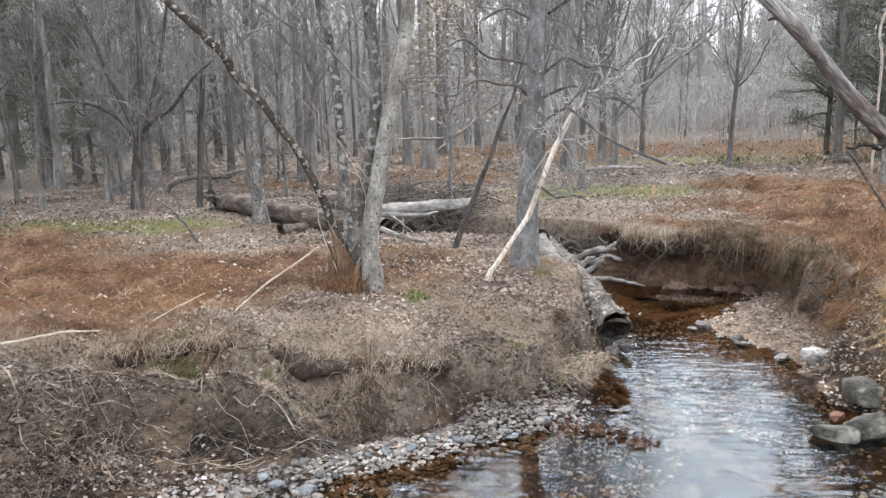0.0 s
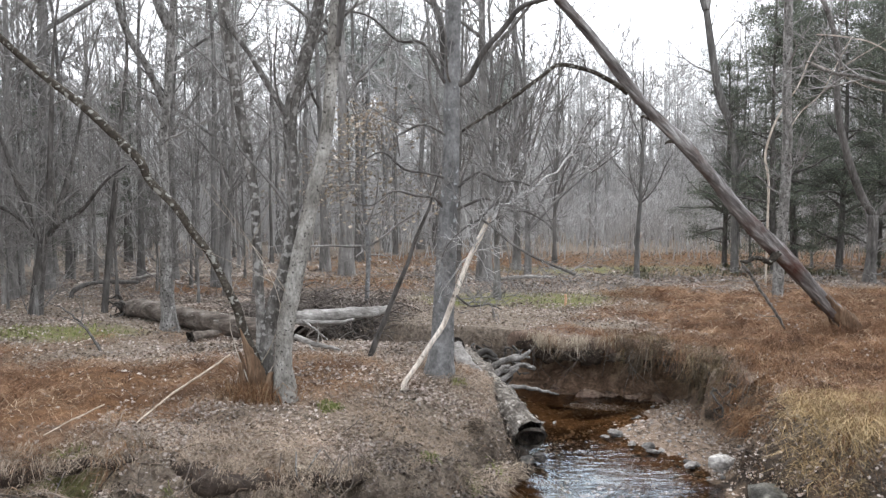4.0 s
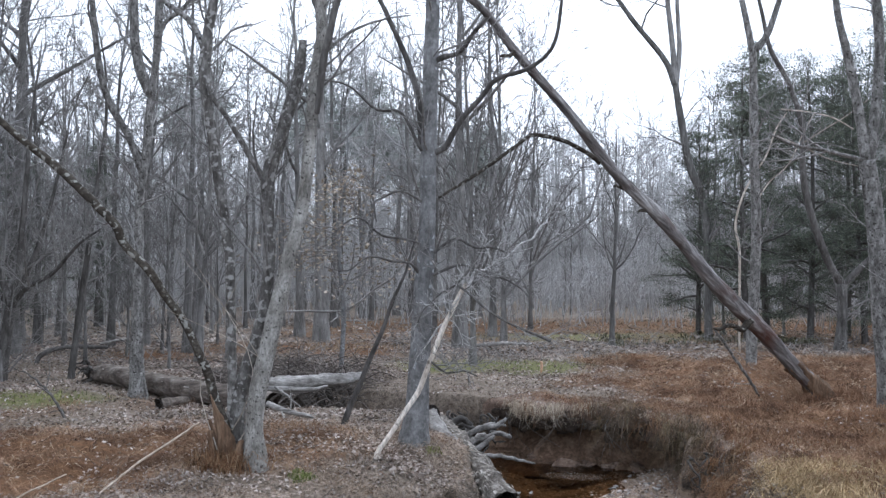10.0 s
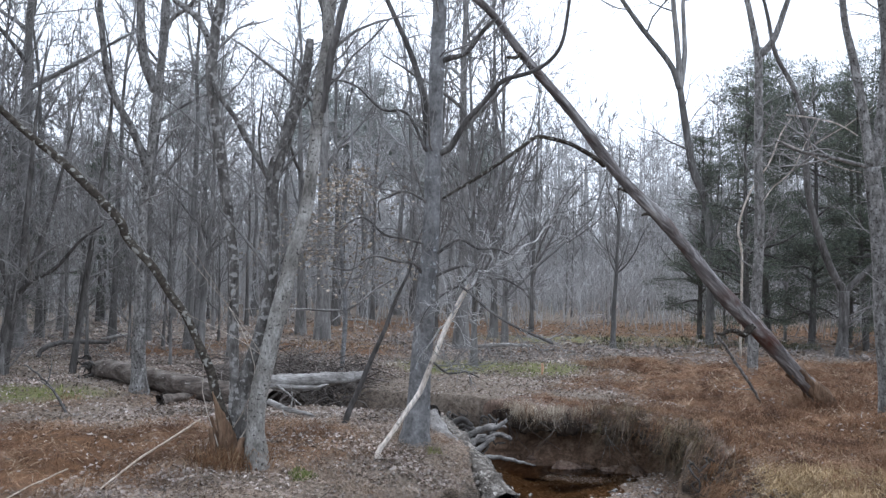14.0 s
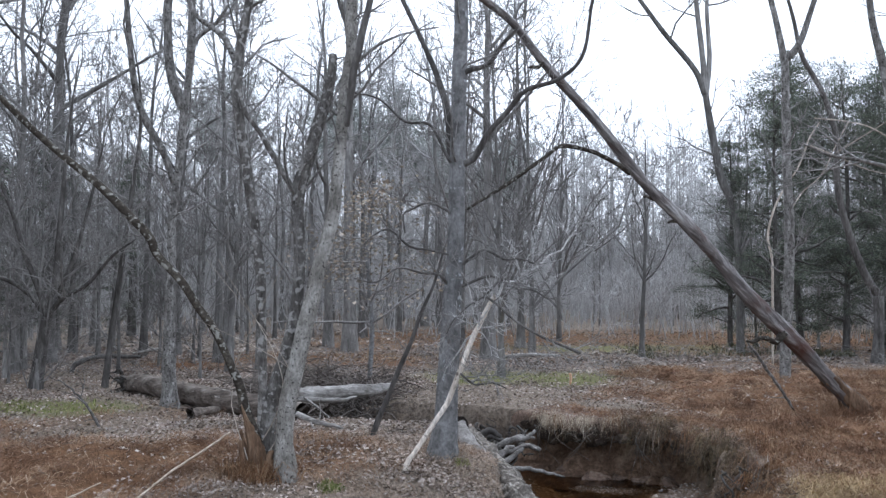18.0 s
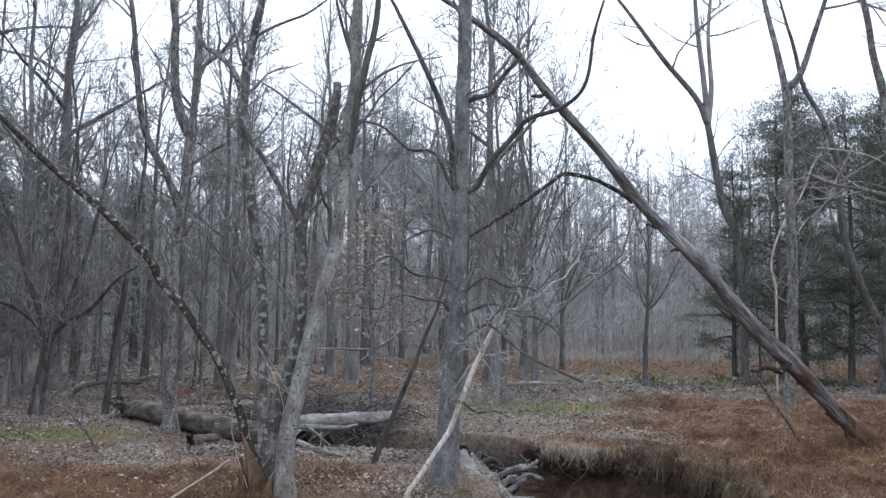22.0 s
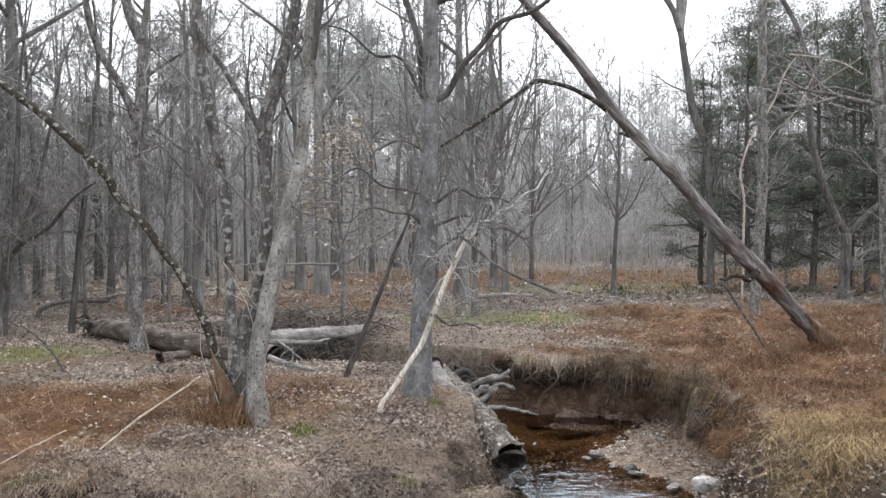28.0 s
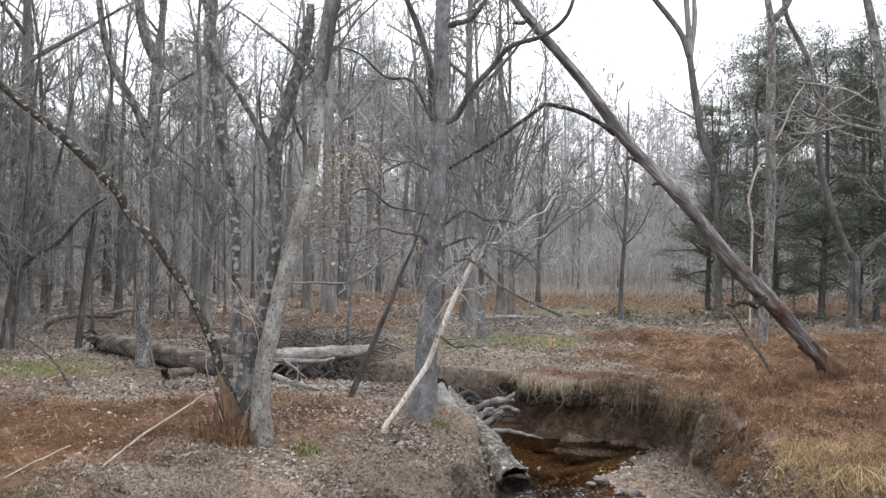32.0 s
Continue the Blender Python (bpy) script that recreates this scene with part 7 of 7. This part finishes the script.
def overhang(name, label, lip, inland, level, thick, roots, at, deep=1.0, soil=SOIL):
    """Sod that juts out over an eaten-away bank, ragged along its edge, with roots hanging from it."""
    turf = thing(name, at, label, "turf")
    run = curve_through([(x, y, 0, 0) for x, y in lip], 0.05)[:, :2]
    m = len(run)
    edge = ragged(run, deep)
    rings = []
    for back, dz in PROFILE:
        q = run + inland * back + edge * (1 if back < 0.2 else 0.3)
        base = level - 0.22 * np.clip((q[:, 0] + 2.5) / 1.0, 0, 1) if level < -0.05 and lip[0, 0] < 0 else level if level < -0.05 else -0.03 + 0.015 * waves(q[:, 0], q[:, 1], 6, 8)
        if back > 0.5:
            base = np.minimum(base, height(q[:, 0], q[:, 1]) - 0.01) if level < -0.05 else base
        z = base + thick * dz * (1.1 + 0.6 * waves(run[:, 0] * 4, run[:, 1] * 4, 2.0, 57)) + rng.normal(scale=0.015, size=m)
        rings.append(np.concatenate([q, z[:, None]], 1))
    idx = np.arange(len(PROFILE) * m).reshape(len(PROFILE), m)
    sod = np.stack([idx[:-1, :-1], idx[:-1, 1:], idx[1:, 1:], idx[1:, :-1]], -1).reshape(-1, 4)
    adopt(turf, [mesh_object("sod", np.concatenate(rings), sod, soil)])
    _, p = along(lip, roots)
    for k in range(roots):
        x0, y0 = p[k] + ragged(p[k : k + 1])[0] + (0.02, -0.06)
        h = rng.uniform(0.15, 0.7) * min(1.0, thick)
        rows = [(x0, y0 + 0.1, level - 0.06, 0.006), (x0 + rng.normal(scale=0.09), y0 - 0.05, level - 0.1 - h * 0.4, 0.005), (x0 + rng.normal(scale=0.2), y0 - 0.04, level - 0.1 - h, 0.003)]
        adopt(turf, [limb("hanging_root", rows, BARK_GREY if k % 6 == 0 else DEAD_BROWN, None, 5, 0.06, 0.1)[0]])


overhang("overhanging_turf", "sod with matted roots overhanging the undercut creek bank", LIP, INLAND, 0.0, 1.0, 44, (2.2, 11.0, -0.1))
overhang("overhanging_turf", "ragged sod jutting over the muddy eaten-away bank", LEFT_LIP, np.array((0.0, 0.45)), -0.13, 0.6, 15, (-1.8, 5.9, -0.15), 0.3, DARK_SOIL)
for lip, count, level, straw, reach_down, deep in ((LIP, 100, -0.05, 0.55, 0.2, 1.0), (LEFT_LIP, 170, -0.12, 0.75, 0.1, 0.3)):
    f, p = along(lip, count)
    p = p + ragged(p, deep) + rng.normal(scale=(0.09, 0.08), size=(count, 2))
    wild = np.clip(2.2 * waves(f * 2.6, f * 1.3, 2.6, 41) + 0.6, 0.05, 2.8) * rng.uniform(0.5, 1.3, count) * (np.interp(f, (0, 1.2, 1.5, 3, 4.5, 7.5, 8, 10), (0.15, 0.2, 0.9, 0.9, 1.2, 1.2, 0.6, 0.5)) if level > -0.1 else 1.0)
    tan = rng.uniform(size=count) < np.where((f < 3.2) & (f > 1.4), 0.85, straw if level < -0.1 else 0.2)
    for name, pick, mat, label in (("hanging_straw", tan, TAN_GRASS, "straw hanging over the bank's lip in clumps"), ("hanging_fringe", ~tan, RUST_GRASS, "brown grass and fine roots hanging over the bank's lip")):
        q, w = p[pick], np.repeat(wild[pick], 20)
        stuff(name, tufts(q[:, 0], q[:, 1], 20, reach_down * w, 0.003, 1.3, (-0.1, -0.3), 0.06, 0.6, level - (0.22 * np.clip((q[:, 0] + 2.5) / 1.0, 0, 1) if level < -0.1 else 0) + rng.normal(scale=0.06, size=len(q))), mat, label, "grass")

f, p = along(LEFT_LIP, 260)
p = p[waves(f * 3.0, f * 0.0, 2.2, 46) > 0.25]
p = p + ragged(p, 0.3) + np.stack([rng.normal(scale=0.05, size=len(p)), rng.uniform(-0.1, 0.25, len(p))], -1)
stuff("lip_straw", tufts(p[:, 0], p[:, 1], 16, 0.13, 0.0022, 2.0, (0.05, -0.35), 0.05, z=np.maximum(height(p[:, 0], p[:, 1]), -0.14 - 0.22 * np.clip((p[:, 0] + 2.5) / 1.0, 0, 1))), TAN_GRASS, "matted straw on the sod of the left bank's lip", "grass")
f, p = along(np.array([(-1.4, 6.0), (-0.9, 6.35), (-0.45, 6.5), (0.0, 6.6), (0.3, 6.85), (0.55, 7.3)]), 150)
p = p + np.stack([rng.uniform(-0.1, 0.14, 150), rng.uniform(-0.28, 0.2, 150)], -1)
stuff("bank_straw", tufts(p[:, 0], p[:, 1], 14, 0.14, 0.003, 1.9, (0.1, -0.3), 0.08, 0.12, np.maximum(height(p[:, 0], p[:, 1]) + 0.03, -0.7)), TAN_GRASS, "straw draped down the face of the left bank's point", "grass")
x, y = spots(1500, -5.0, -0.6, 4.2, 6.6, lambda x, y: dry(x, y, 0.3) * (height(x, y, True)[4] < 0.92) * (height(x, y, True)[4] > 0.12) * (waves(x, y * 2, 4.0, 89) > 0.0))
dark = rng.uniform(size=len(x)) < 0.65
for mat, pick, label in ((ROOT_STRAND, dark, "dark fibrous roots matted on the bank's slope"), (TAN_GRASS, ~dark, "wisps of dead grass caught on the bank's slope")):
    stuff("root_mat", tufts(x[pick], y[pick], 12, 0.13, 0.003, 1.5, (0.05, -0.3), 0.05, 0.35, height(x[pick], y[pick]) + 0.03), mat, label, "roots")
x, y = spots(105000, -1.5, 1.15, 5.5, 8.4, lambda x, y: dry(x, y, 0.16) * (height(x, y, True)[4] < 0.93) * (height(x, y, True)[4] > np.where(x < -0.1, 0.45, 0.2)) * np.clip(0.2 + 1.6 * waves(x * 2.6, y * 2.6, 2.4, 151), 0.0, 1))
straw = waves(x * 5, y * 5, 2.0, 152) + rng.normal(scale=0.4, size=len(x)) > 0.1
stuff("draped_straw", thatch(x[straw], y[straw], 0.12, 0.0017, 0.4, 0.08, height(x[straw], y[straw]), (0.2, -0.3), 1.2), STRAW_THATCH, "tangled straw hanging down the face of the bank's point", "grass")
stuff("root_thatch", thatch(x[~straw], y[~straw], 0.16, 0.002, 0.4, 0.08, height(x[~straw], y[~straw]), (0.6, -0.2), 1.0), ROOT_STRAND, "dark roots hanging down the face of the bank's point", "roots")
x, y = spots(42000, -5.2, 1.15, 4.0, 8.6, lambda x, y: dry(x, y, 0.18) * (height(x, y, True)[4] < 0.96) * (height(x, y, True)[4] > np.where((x > -1.5) & (x < -0.1), 0.4, 0.1)) * np.where(x > -1.5, 0.8, 0.35) * np.clip(0.5 + 1.1 * waves(x, y * 1.6, 3.2, 127), 0.05, 1))
straw = waves(x, y, 3.0, 128) + np.where(x > -1.5, 0.5, -0.25) > 0
stuff("draped_straw", thatch(x[straw], y[straw], 0.14, 0.0018, 0.3, 0.06, height(x[straw], y[straw]), (0.2, -0.5), 0.7), STRAW_THATCH, "straw and dead stems draped down the bank's face", "grass")
stuff("root_thatch", thatch(x[~straw], y[~straw], 0.2, 0.0022, 0.35, 0.06, height(x[~straw], y[~straw]), (0.9, 0.0), 0.5), ROOT_STRAND, "dark roots and stalks lying along the bank's face", "roots")
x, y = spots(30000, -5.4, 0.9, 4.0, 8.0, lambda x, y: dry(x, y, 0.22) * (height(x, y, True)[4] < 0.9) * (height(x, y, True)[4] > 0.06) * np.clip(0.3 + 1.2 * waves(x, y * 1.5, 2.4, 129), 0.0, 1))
stuff("bank_leaves", leaf_litter(x, y, 0.038), BANK_LEAF, "leaves caught on the bank's slope, coloured dark for its shade", "leaves")
f, p = along(np.array([(3.4, 8.9), (3.32, 8.5), (3.25, 8.1), (3.1, 7.7), (3.1, 7.3)]), 90)
p = p + rng.normal(scale=(0.1, 0.08), size=(90, 2))
stuff("hanging_fringe", tufts(p[:, 0], p[:, 1], 20, 0.2, 0.003, 1.2, (-0.6, -0.3), 0.05, 0.5, np.maximum(height(p[:, 0], p[:, 1]), -0.5) + rng.uniform(0.0, 0.15, 90)), RUST_GRASS, "brown grass flopping over the slumped end of the bank", "grass")
for name, n, tall, mat, label in (("hanging_fringe", 62, 0.4, OLIVE_STRAW, "long olive straw hanging over the cut bank"), ("hanging_straw", 14, 0.34, TAN_GRASS, "tufts of straw hanging down the cut bank"), ("hanging_fringe", 46, 0.3, RUST_GRASS, "matted rust-brown grass flopping over the cut bank"), ("hanging_fringe", 80, 0.46, ROOT_STRAND, "dark matted roots and grass hanging down the cut bank")):
    f, p = along(LIP[4:10], n)
    p = p + ragged(p) + rng.normal(scale=(0.1, 0.08), size=(n, 2)) - INLAND * 0.05
    stuff(name, tufts(p[:, 0], p[:, 1], 18, tall * np.repeat(rng.uniform(0.2, 1.6, n) * (0.2 + 1.1 * (waves(f * 6.0, f * 0.0, 2.6, 45) > 0.1)), 18), 0.0022, 1.2, (-0.1, -0.2), 0.05, 0.7, -0.07 + rng.normal(scale=0.1, size=n)), mat, label, "grass")
f, p = along(LIP[1:5], 60)
p = p[waves(f * 3.3, f * 0.0, 2.6, 47) > -0.1]
p = p + ragged(p) + rng.normal(scale=(0.06, 0.05), size=p.shape) - INLAND * 0.06
stuff("hanging_straw", tufts(p[:, 0], p[:, 1], 22, 0.2 * np.repeat(rng.uniform(0.5, 1.4, len(p)), 22), 0.0024, 1.0, (-0.15, -0.25), 0.04, 0.7, -0.04 + rng.normal(scale=0.03, size=len(p))), PALE_STRAW, "pale bleached straw drooping over the bank in clumps", "grass")
f, p = along(LIP, 90)
pick = (f > 2.6) & (f < 8.6) & (waves(f * 3.1, f * 0.5, 2.4, 44) > 0.1)
q = p[pick] + ragged(p[pick]) + rng.normal(scale=(0.08, 0.07), size=(pick.sum(), 2))
stuff("hanging_root_strands", tufts(q[:, 0], q[:, 1], 13, 0.38 * np.repeat(rng.uniform(0.3, 1.2, len(q)), 13), 0.0035, 0.55, (-0.1, -0.2), 0.05, 0.9, np.full(len(q), -0.1) + rng.normal(scale=0.05, size=len(q))), ROOT_STRAND, "dark root strands and dead grass hanging down the cut bank", "roots")

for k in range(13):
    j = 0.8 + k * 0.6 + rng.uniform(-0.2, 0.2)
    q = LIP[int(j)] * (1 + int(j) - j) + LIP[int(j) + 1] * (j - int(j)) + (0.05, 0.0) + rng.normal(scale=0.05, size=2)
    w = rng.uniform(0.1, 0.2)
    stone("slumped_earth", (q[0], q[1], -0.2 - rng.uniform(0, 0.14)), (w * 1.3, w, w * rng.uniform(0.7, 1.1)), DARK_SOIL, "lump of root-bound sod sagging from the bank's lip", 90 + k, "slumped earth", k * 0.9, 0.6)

# twigs and dead brush
def sticks(n, x0, x1, y0, y1, length, r, lift, wanted):
    x, y = spots(n, x0, x1, y0, y1, wanted)
    n = len(x)
    t = rng.uniform(0, 6.28, n)
    d = np.stack([np.cos(t), np.sin(t), rng.uniform(-0.1, lift, n)], -1)
    out = [np.stack([x, y, height(x, y) + 0.015], -1)]
    for _ in range(4):
        d = unit(d + rng.normal(scale=0.25, size=d.shape) - np.array([0, 0, lift * 0.25]))
        out.append(out[-1] + d * (length * rng.uniform(0.5, 1.3, n) / 4)[:, None])
    pts = np.stack(out, 1)
    pts[..., 2] = np.maximum(pts[..., 2], height(pts[..., 0], pts[..., 1]) + 0.008)
    return pts, (r * rng.uniform(0.5, 1.3, n))[:, None] * np.linspace(1, 0.4, 5)


twigs = tubes("bank_twigs", [sticks(2300, -5.5, 3.5, 4.2, 9, 0.34, 0.0035, 0.4, lambda x, y: dry(x, y, 0.25) * np.where(height(x, y, True)[4] < 0.97, 1.0, 0.25) * np.clip(1.6 - 0.4 * shore_distance(x, y), 0.1, 1))], BANK_TWIG, None, 4)
tagged(twigs, "dead twigs and roots strewn on the bank", "twigs", kind="stuff")
brush = tubes("brush_pile", [sticks(1300, -3.9, -1.3, 13.5, 15.6, 0.9, 0.012, 1.6, lambda x, y: np.ones_like(x))], BRUSH, None, 4)
tagged(brush, "heap of tangled dead brush beyond the creek", "brush", kind="stuff")
low = tubes("undergrowth", [sticks(5200, -24, 26, 17, 46, 1.6, 0.007, 2.2, lambda x, y: 1 - 0.85 * rust_cover(x, y))], TWIG, None, 3)
tagged(low, "thin leafless undergrowth along the woods' edge", "undergrowth", kind="stuff")
x, y = spots(2600, 5.4, 11.5, 22.0, 25.5, lambda x, y: np.clip(0.2 + 1.2 * waves(x, y, 1.6, 144), 0, 1))
stuff("low_shrubs", blades(x, y, 0.3, 0.015, 1.3), SHRUB, "low olive shrubs along the far edge of the clearing", "shrub")

# the beech's leaves
at = shoots[0].reshape(-1, 3)
at = at[(at[:, 2] > 1.6) & (at[:, 2] < 3.9)]
at = np.repeat(at[rng.uniform(size=len(at)) < 0.75], 24, 0)
at = at + rng.normal(scale=(0.3, 0.3, 0.16), size=at.shape)
leaves = mesh_object("withered_leaves", *leaf_litter(at[:, 0], at[:, 1], 0.075, at[:, 2]), BEECH_LEAF, None, False)
tagged(leaves, "withered pale leaves", kind="stuff")
adopt(beech, [leaves])

# gravel: single stones on the bars, and finer pebbles between them
PEBBLE_SHAPES = []
for k in range(8):
    v = unit(rng.normal(size=(14, 3)))
    bm = bmesh.new()
    for q in v * rng.uniform(0.75, 1.1, (14, 1)) * np.array([1.0, 0.75, 0.5]):
        bm.verts.new(q)
    bmesh.ops.convex_hull(bm, input=bm.verts)
    me = bpy.data.meshes.new("pebble")
    bm.to_mesh(me), bm.free()
    PEBBLE_SHAPES.append(me)


def pebble_heap(x, y, size, sink=0.2, z=None):
    """Small stones as one mesh: boxes with knocked-off corners."""
    n = len(x)
    oct6 = np.array([(1, 0, 0), (-1, 0, 0), (0, 1, 0), (0, -1, 0), (0, 0, 1), (0, 0, -1.0)])
    tri = np.array([(0, 2, 4), (2, 1, 4), (1, 3, 4), (3, 0, 4), (2, 0, 5), (1, 2, 5), (3, 1, 5), (0, 3, 5)])
    t = rng.uniform(0, 6.28, n)
    s = size * rng.uniform(0.5, 1.5, n)
    q = oct6[None] * s[:, None, None] * rng.uniform(0.6, 1.2, (n, 6, 1)) * np.array([1, 0.8, 0.6])
    c, sn = np.cos(t)[:, None], np.sin(t)[:, None]
    v = np.stack([q[..., 0] * c - q[..., 1] * sn + x[:, None], q[..., 0] * sn + q[..., 1] * c + y[:, None], q[..., 2] + ((height(x, y) if z is None else z) + s * sink)[:, None]], -1)
    return v.reshape(-1, 3), (np.arange(n)[:, None, None] * 6 + tri[None]).reshape(-1, 3)


def bar(x, y):
    d = shore_distance(x, y)
    left = (d > -0.15) & (d < np.where(x > -1.3, 0.62, 0.4)) & (height(x, y) < -0.7) & (x < 0.35) & (x > -3.4) & (y < 6.75) & (y > 3)
    right = (d > -0.25) & (d < 0.95) & (x > 1.5) & (y > 7.4) & (y < 10.9) & (height(x, y) < -0.74)
    return (left | right).astype(float)


x, y = spots(42000, -3.5, 3.9, 3.6, 11.2, lambda x, y: bar(x, y))
muddy = x > 1.2
stuff("gravel", pebble_heap(x[~muddy], y[~muddy], 0.024), PEBBLES, "pale mixed gravel along the creek", "gravel")
thin = muddy & (rng.uniform(size=len(x)) < 0.95)
stuff("muddy_gravel", pebble_heap(x[thin], y[thin], 0.02, 0.05), BROWN_PEBBLES, "muddy brown gravel on the creek's point", "gravel")
x, y = spots(9000, -2.5, 3.4, 4.0, 12, lambda x, y: ((shore_distance(x, y) < 0) & (shore_distance(x, y) > -0.9)).astype(float))
stuff("creek_bed_gravel", pebble_heap(x, y, 0.025), BROWN_PEBBLES, "brown pebbles on the creek bed", "gravel")
x, y = spots(1900, -2.4, 0.45, 4.3, 6.6, lambda x, y: ((shore_distance(x, y) > -0.2) & (shore_distance(x, y) < np.where(x > -1.3, 0.6, 0.36))).astype(float) * (height(x, y) < -0.65))
stuff("loose_stones", pebble_heap(x, y, 0.027, 0.5), PEBBLES, "loose pale stones heaped below the bank", "gravel")
x, y = spots(2600, 2.3, 4.2, 4.8, 7.6, lambda x, y: ((shore_distance(x, y) > -0.12) & (shore_distance(x, y) < 0.32)).astype(float) * (waves(x, y, 5, 83) > -0.4))
stuff("muddy_gravel", pebble_heap(x, y, 0.02, 0.1), BROWN_PEBBLES, "muddy pebbles at the foot of the grassy bank", "gravel")
x, y = spots(26000, 1.0, 3.0, 9.6, 11.4, lambda x, y: np.clip((ellipse(x, y, 1.95, 10.45, 0.6, 0.24, -0.35) + 0.3 * waves(x, y, 5, 143) - 0.35) * 1.5, 0, 1))
stuff("riffle_gravel", pebble_heap(x, y, 0.017, 0.2, np.full(len(x), WATER_Z - 0.012)), RIFFLE, "wet brown gravel just breaking the water", "gravel")
x, y = spots(900, -4.8, 0.2, 4.0, 6.3, lambda x, y: dry(x, y, 0.3) * (height(x, y, True)[4] < 0.92) * (height(x, y, True)[4] > 0.12) * np.clip(1.5 * waves(x, y * 1.8, 3.0, 172) - 0.1, 0, 1))
stuff("mud_clods", pebble_heap(x, y, 0.05, 0.35), scatter_material("dark_mud_clods", ((0.018, 0.014, 0.011), (0.045, 0.034, 0.026), (0.085, 0.065, 0.05), (0.14, 0.11, 0.088))), "dark crumbling clods of earth on the bank's slope", "earth")
for k in range(20):
    x = -2.1 + 2.2 * (k + rng.uniform(0, 0.7)) / 20
    y = float(np.interp(x, (-2.9, -1.5, -0.67, 0.22), (3.9, 4.76, 5.45, 5.9))) + rng.uniform(0.0, 0.35)
    w = rng.uniform(0.045, 0.085)
    stone("cobble", (x, y, float(height(x, y)) + 0.015), (w, w * 0.75, w * 0.5), BLUE_STONE if k % 3 else STONE, "blue-grey cobble among the pale bar stones", 180 + k, "bar cobbles", k * 1.7)
stones_bed = thing("gravel_bar", (-1.0, 5.2, -0.8), "bar of pale loose stones along the water", "gravel")
point = thing("gravel_point", (2.4, 9.0, -0.85), "muddy point of mixed brown and pale stones", "gravel")
x, y = spots(2600, -3.0, 0.4, 4.0, 6.4, lambda x, y: bar(x, y))
x2, y2 = spots(900, 1.6, 3.2, 7.4, 10.9, lambda x, y: bar(x, y))
for k, (px, py, home) in enumerate([(*q, stones_bed) for q in zip(x, y)][:260] + [(*q, point) for q in zip(x2, y2)][:110]):
    ob = new("stone", PEBBLE_SHAPES[k % 8])
    if k < 8:
        PEBBLE_SHAPES[k].materials.append(STONE)
    s = 0.024 + 0.045 * rng.uniform() ** 3
    ob.parent = home
    ob.matrix_parent_inverse = Matrix.Translation(home.location).inverted()
    ob.matrix_basis = pose(px, py, float(height(px, py)) + s * 0.25, 0, 0, rng.uniform(0, 360)) @ Matrix.Diagonal((s, s, s, 1))

# dark wet leaves washed together against the banks, and clods on the bare slopes
a = rng.uniform(size=190)
x, y = 0.1 + 0.8 * a + rng.normal(scale=0.07, size=190), 6.02 - 0.3 * a + rng.normal(scale=0.07, size=190)
a = rng.uniform(size=130)
x, y = np.concatenate([x, 2.7 + 0.35 * a + rng.normal(scale=0.05, size=130)]), np.concatenate([y, 5.72 - 0.08 * a + rng.normal(scale=0.05, size=130)])
stuff("washed_up_leaves", leaf_litter(x, y, 0.045, np.maximum(height(x, y), WATER_Z) + 0.01), scatter_material("wet_brown_leaves", ((0.03, 0.018, 0.012), (0.07, 0.038, 0.024), (0.12, 0.066, 0.045))), "dark wet leaves washed together at the water's edge", "leaves")
x, y = spots(60000, -5.2, 3.8, 4.0, 11.5, lambda x, y: dry(x, y, 0.15) * np.where((x > -1.3) & (x < 1.2), 0.12, 1.0) * (height(x, y, True)[4] < 0.97) * (height(x, y, True)[4] > 0.04))
x2, y2 = spots(2600, -5.2, -1.1, 4.0, 7, lambda x, y: dry(x, y, 0.2) * (height(x, y, True)[4] < 0.95) * (height(x, y, True)[4] > 0.06) * (waves(x, y, 4, 81) > -0.2))
stuff("earth_clods", join(pebble_heap(x, y, 0.015, 0.1), pebble_heap(x2, y2, 0.03, 0.1)), CLOD, "dark crumbled clods on the bare bank", "earth")

# survey stake with faded orange tape
stake = thing("survey_stake", (2.08, 13.9, 0.0), "thin survey stake with faded orange tape", "stake")
adopt(stake, [limb("stake_rod", [(2.08, 13.9, -0.1, 0.008), (2.08, 13.9, 0.2, 0.008), (2.09, 13.9, 0.34, 0.007)], STRAW_WOOD, None, 6)[0],
              limb("tape", [(2.085, 13.88, 0.34, 0.02), (2.092, 13.87, 0.26, 0.026), (2.08, 13.86, 0.14, 0.016)], ORANGE, None, 6, 0.04, 0.2)[0]])
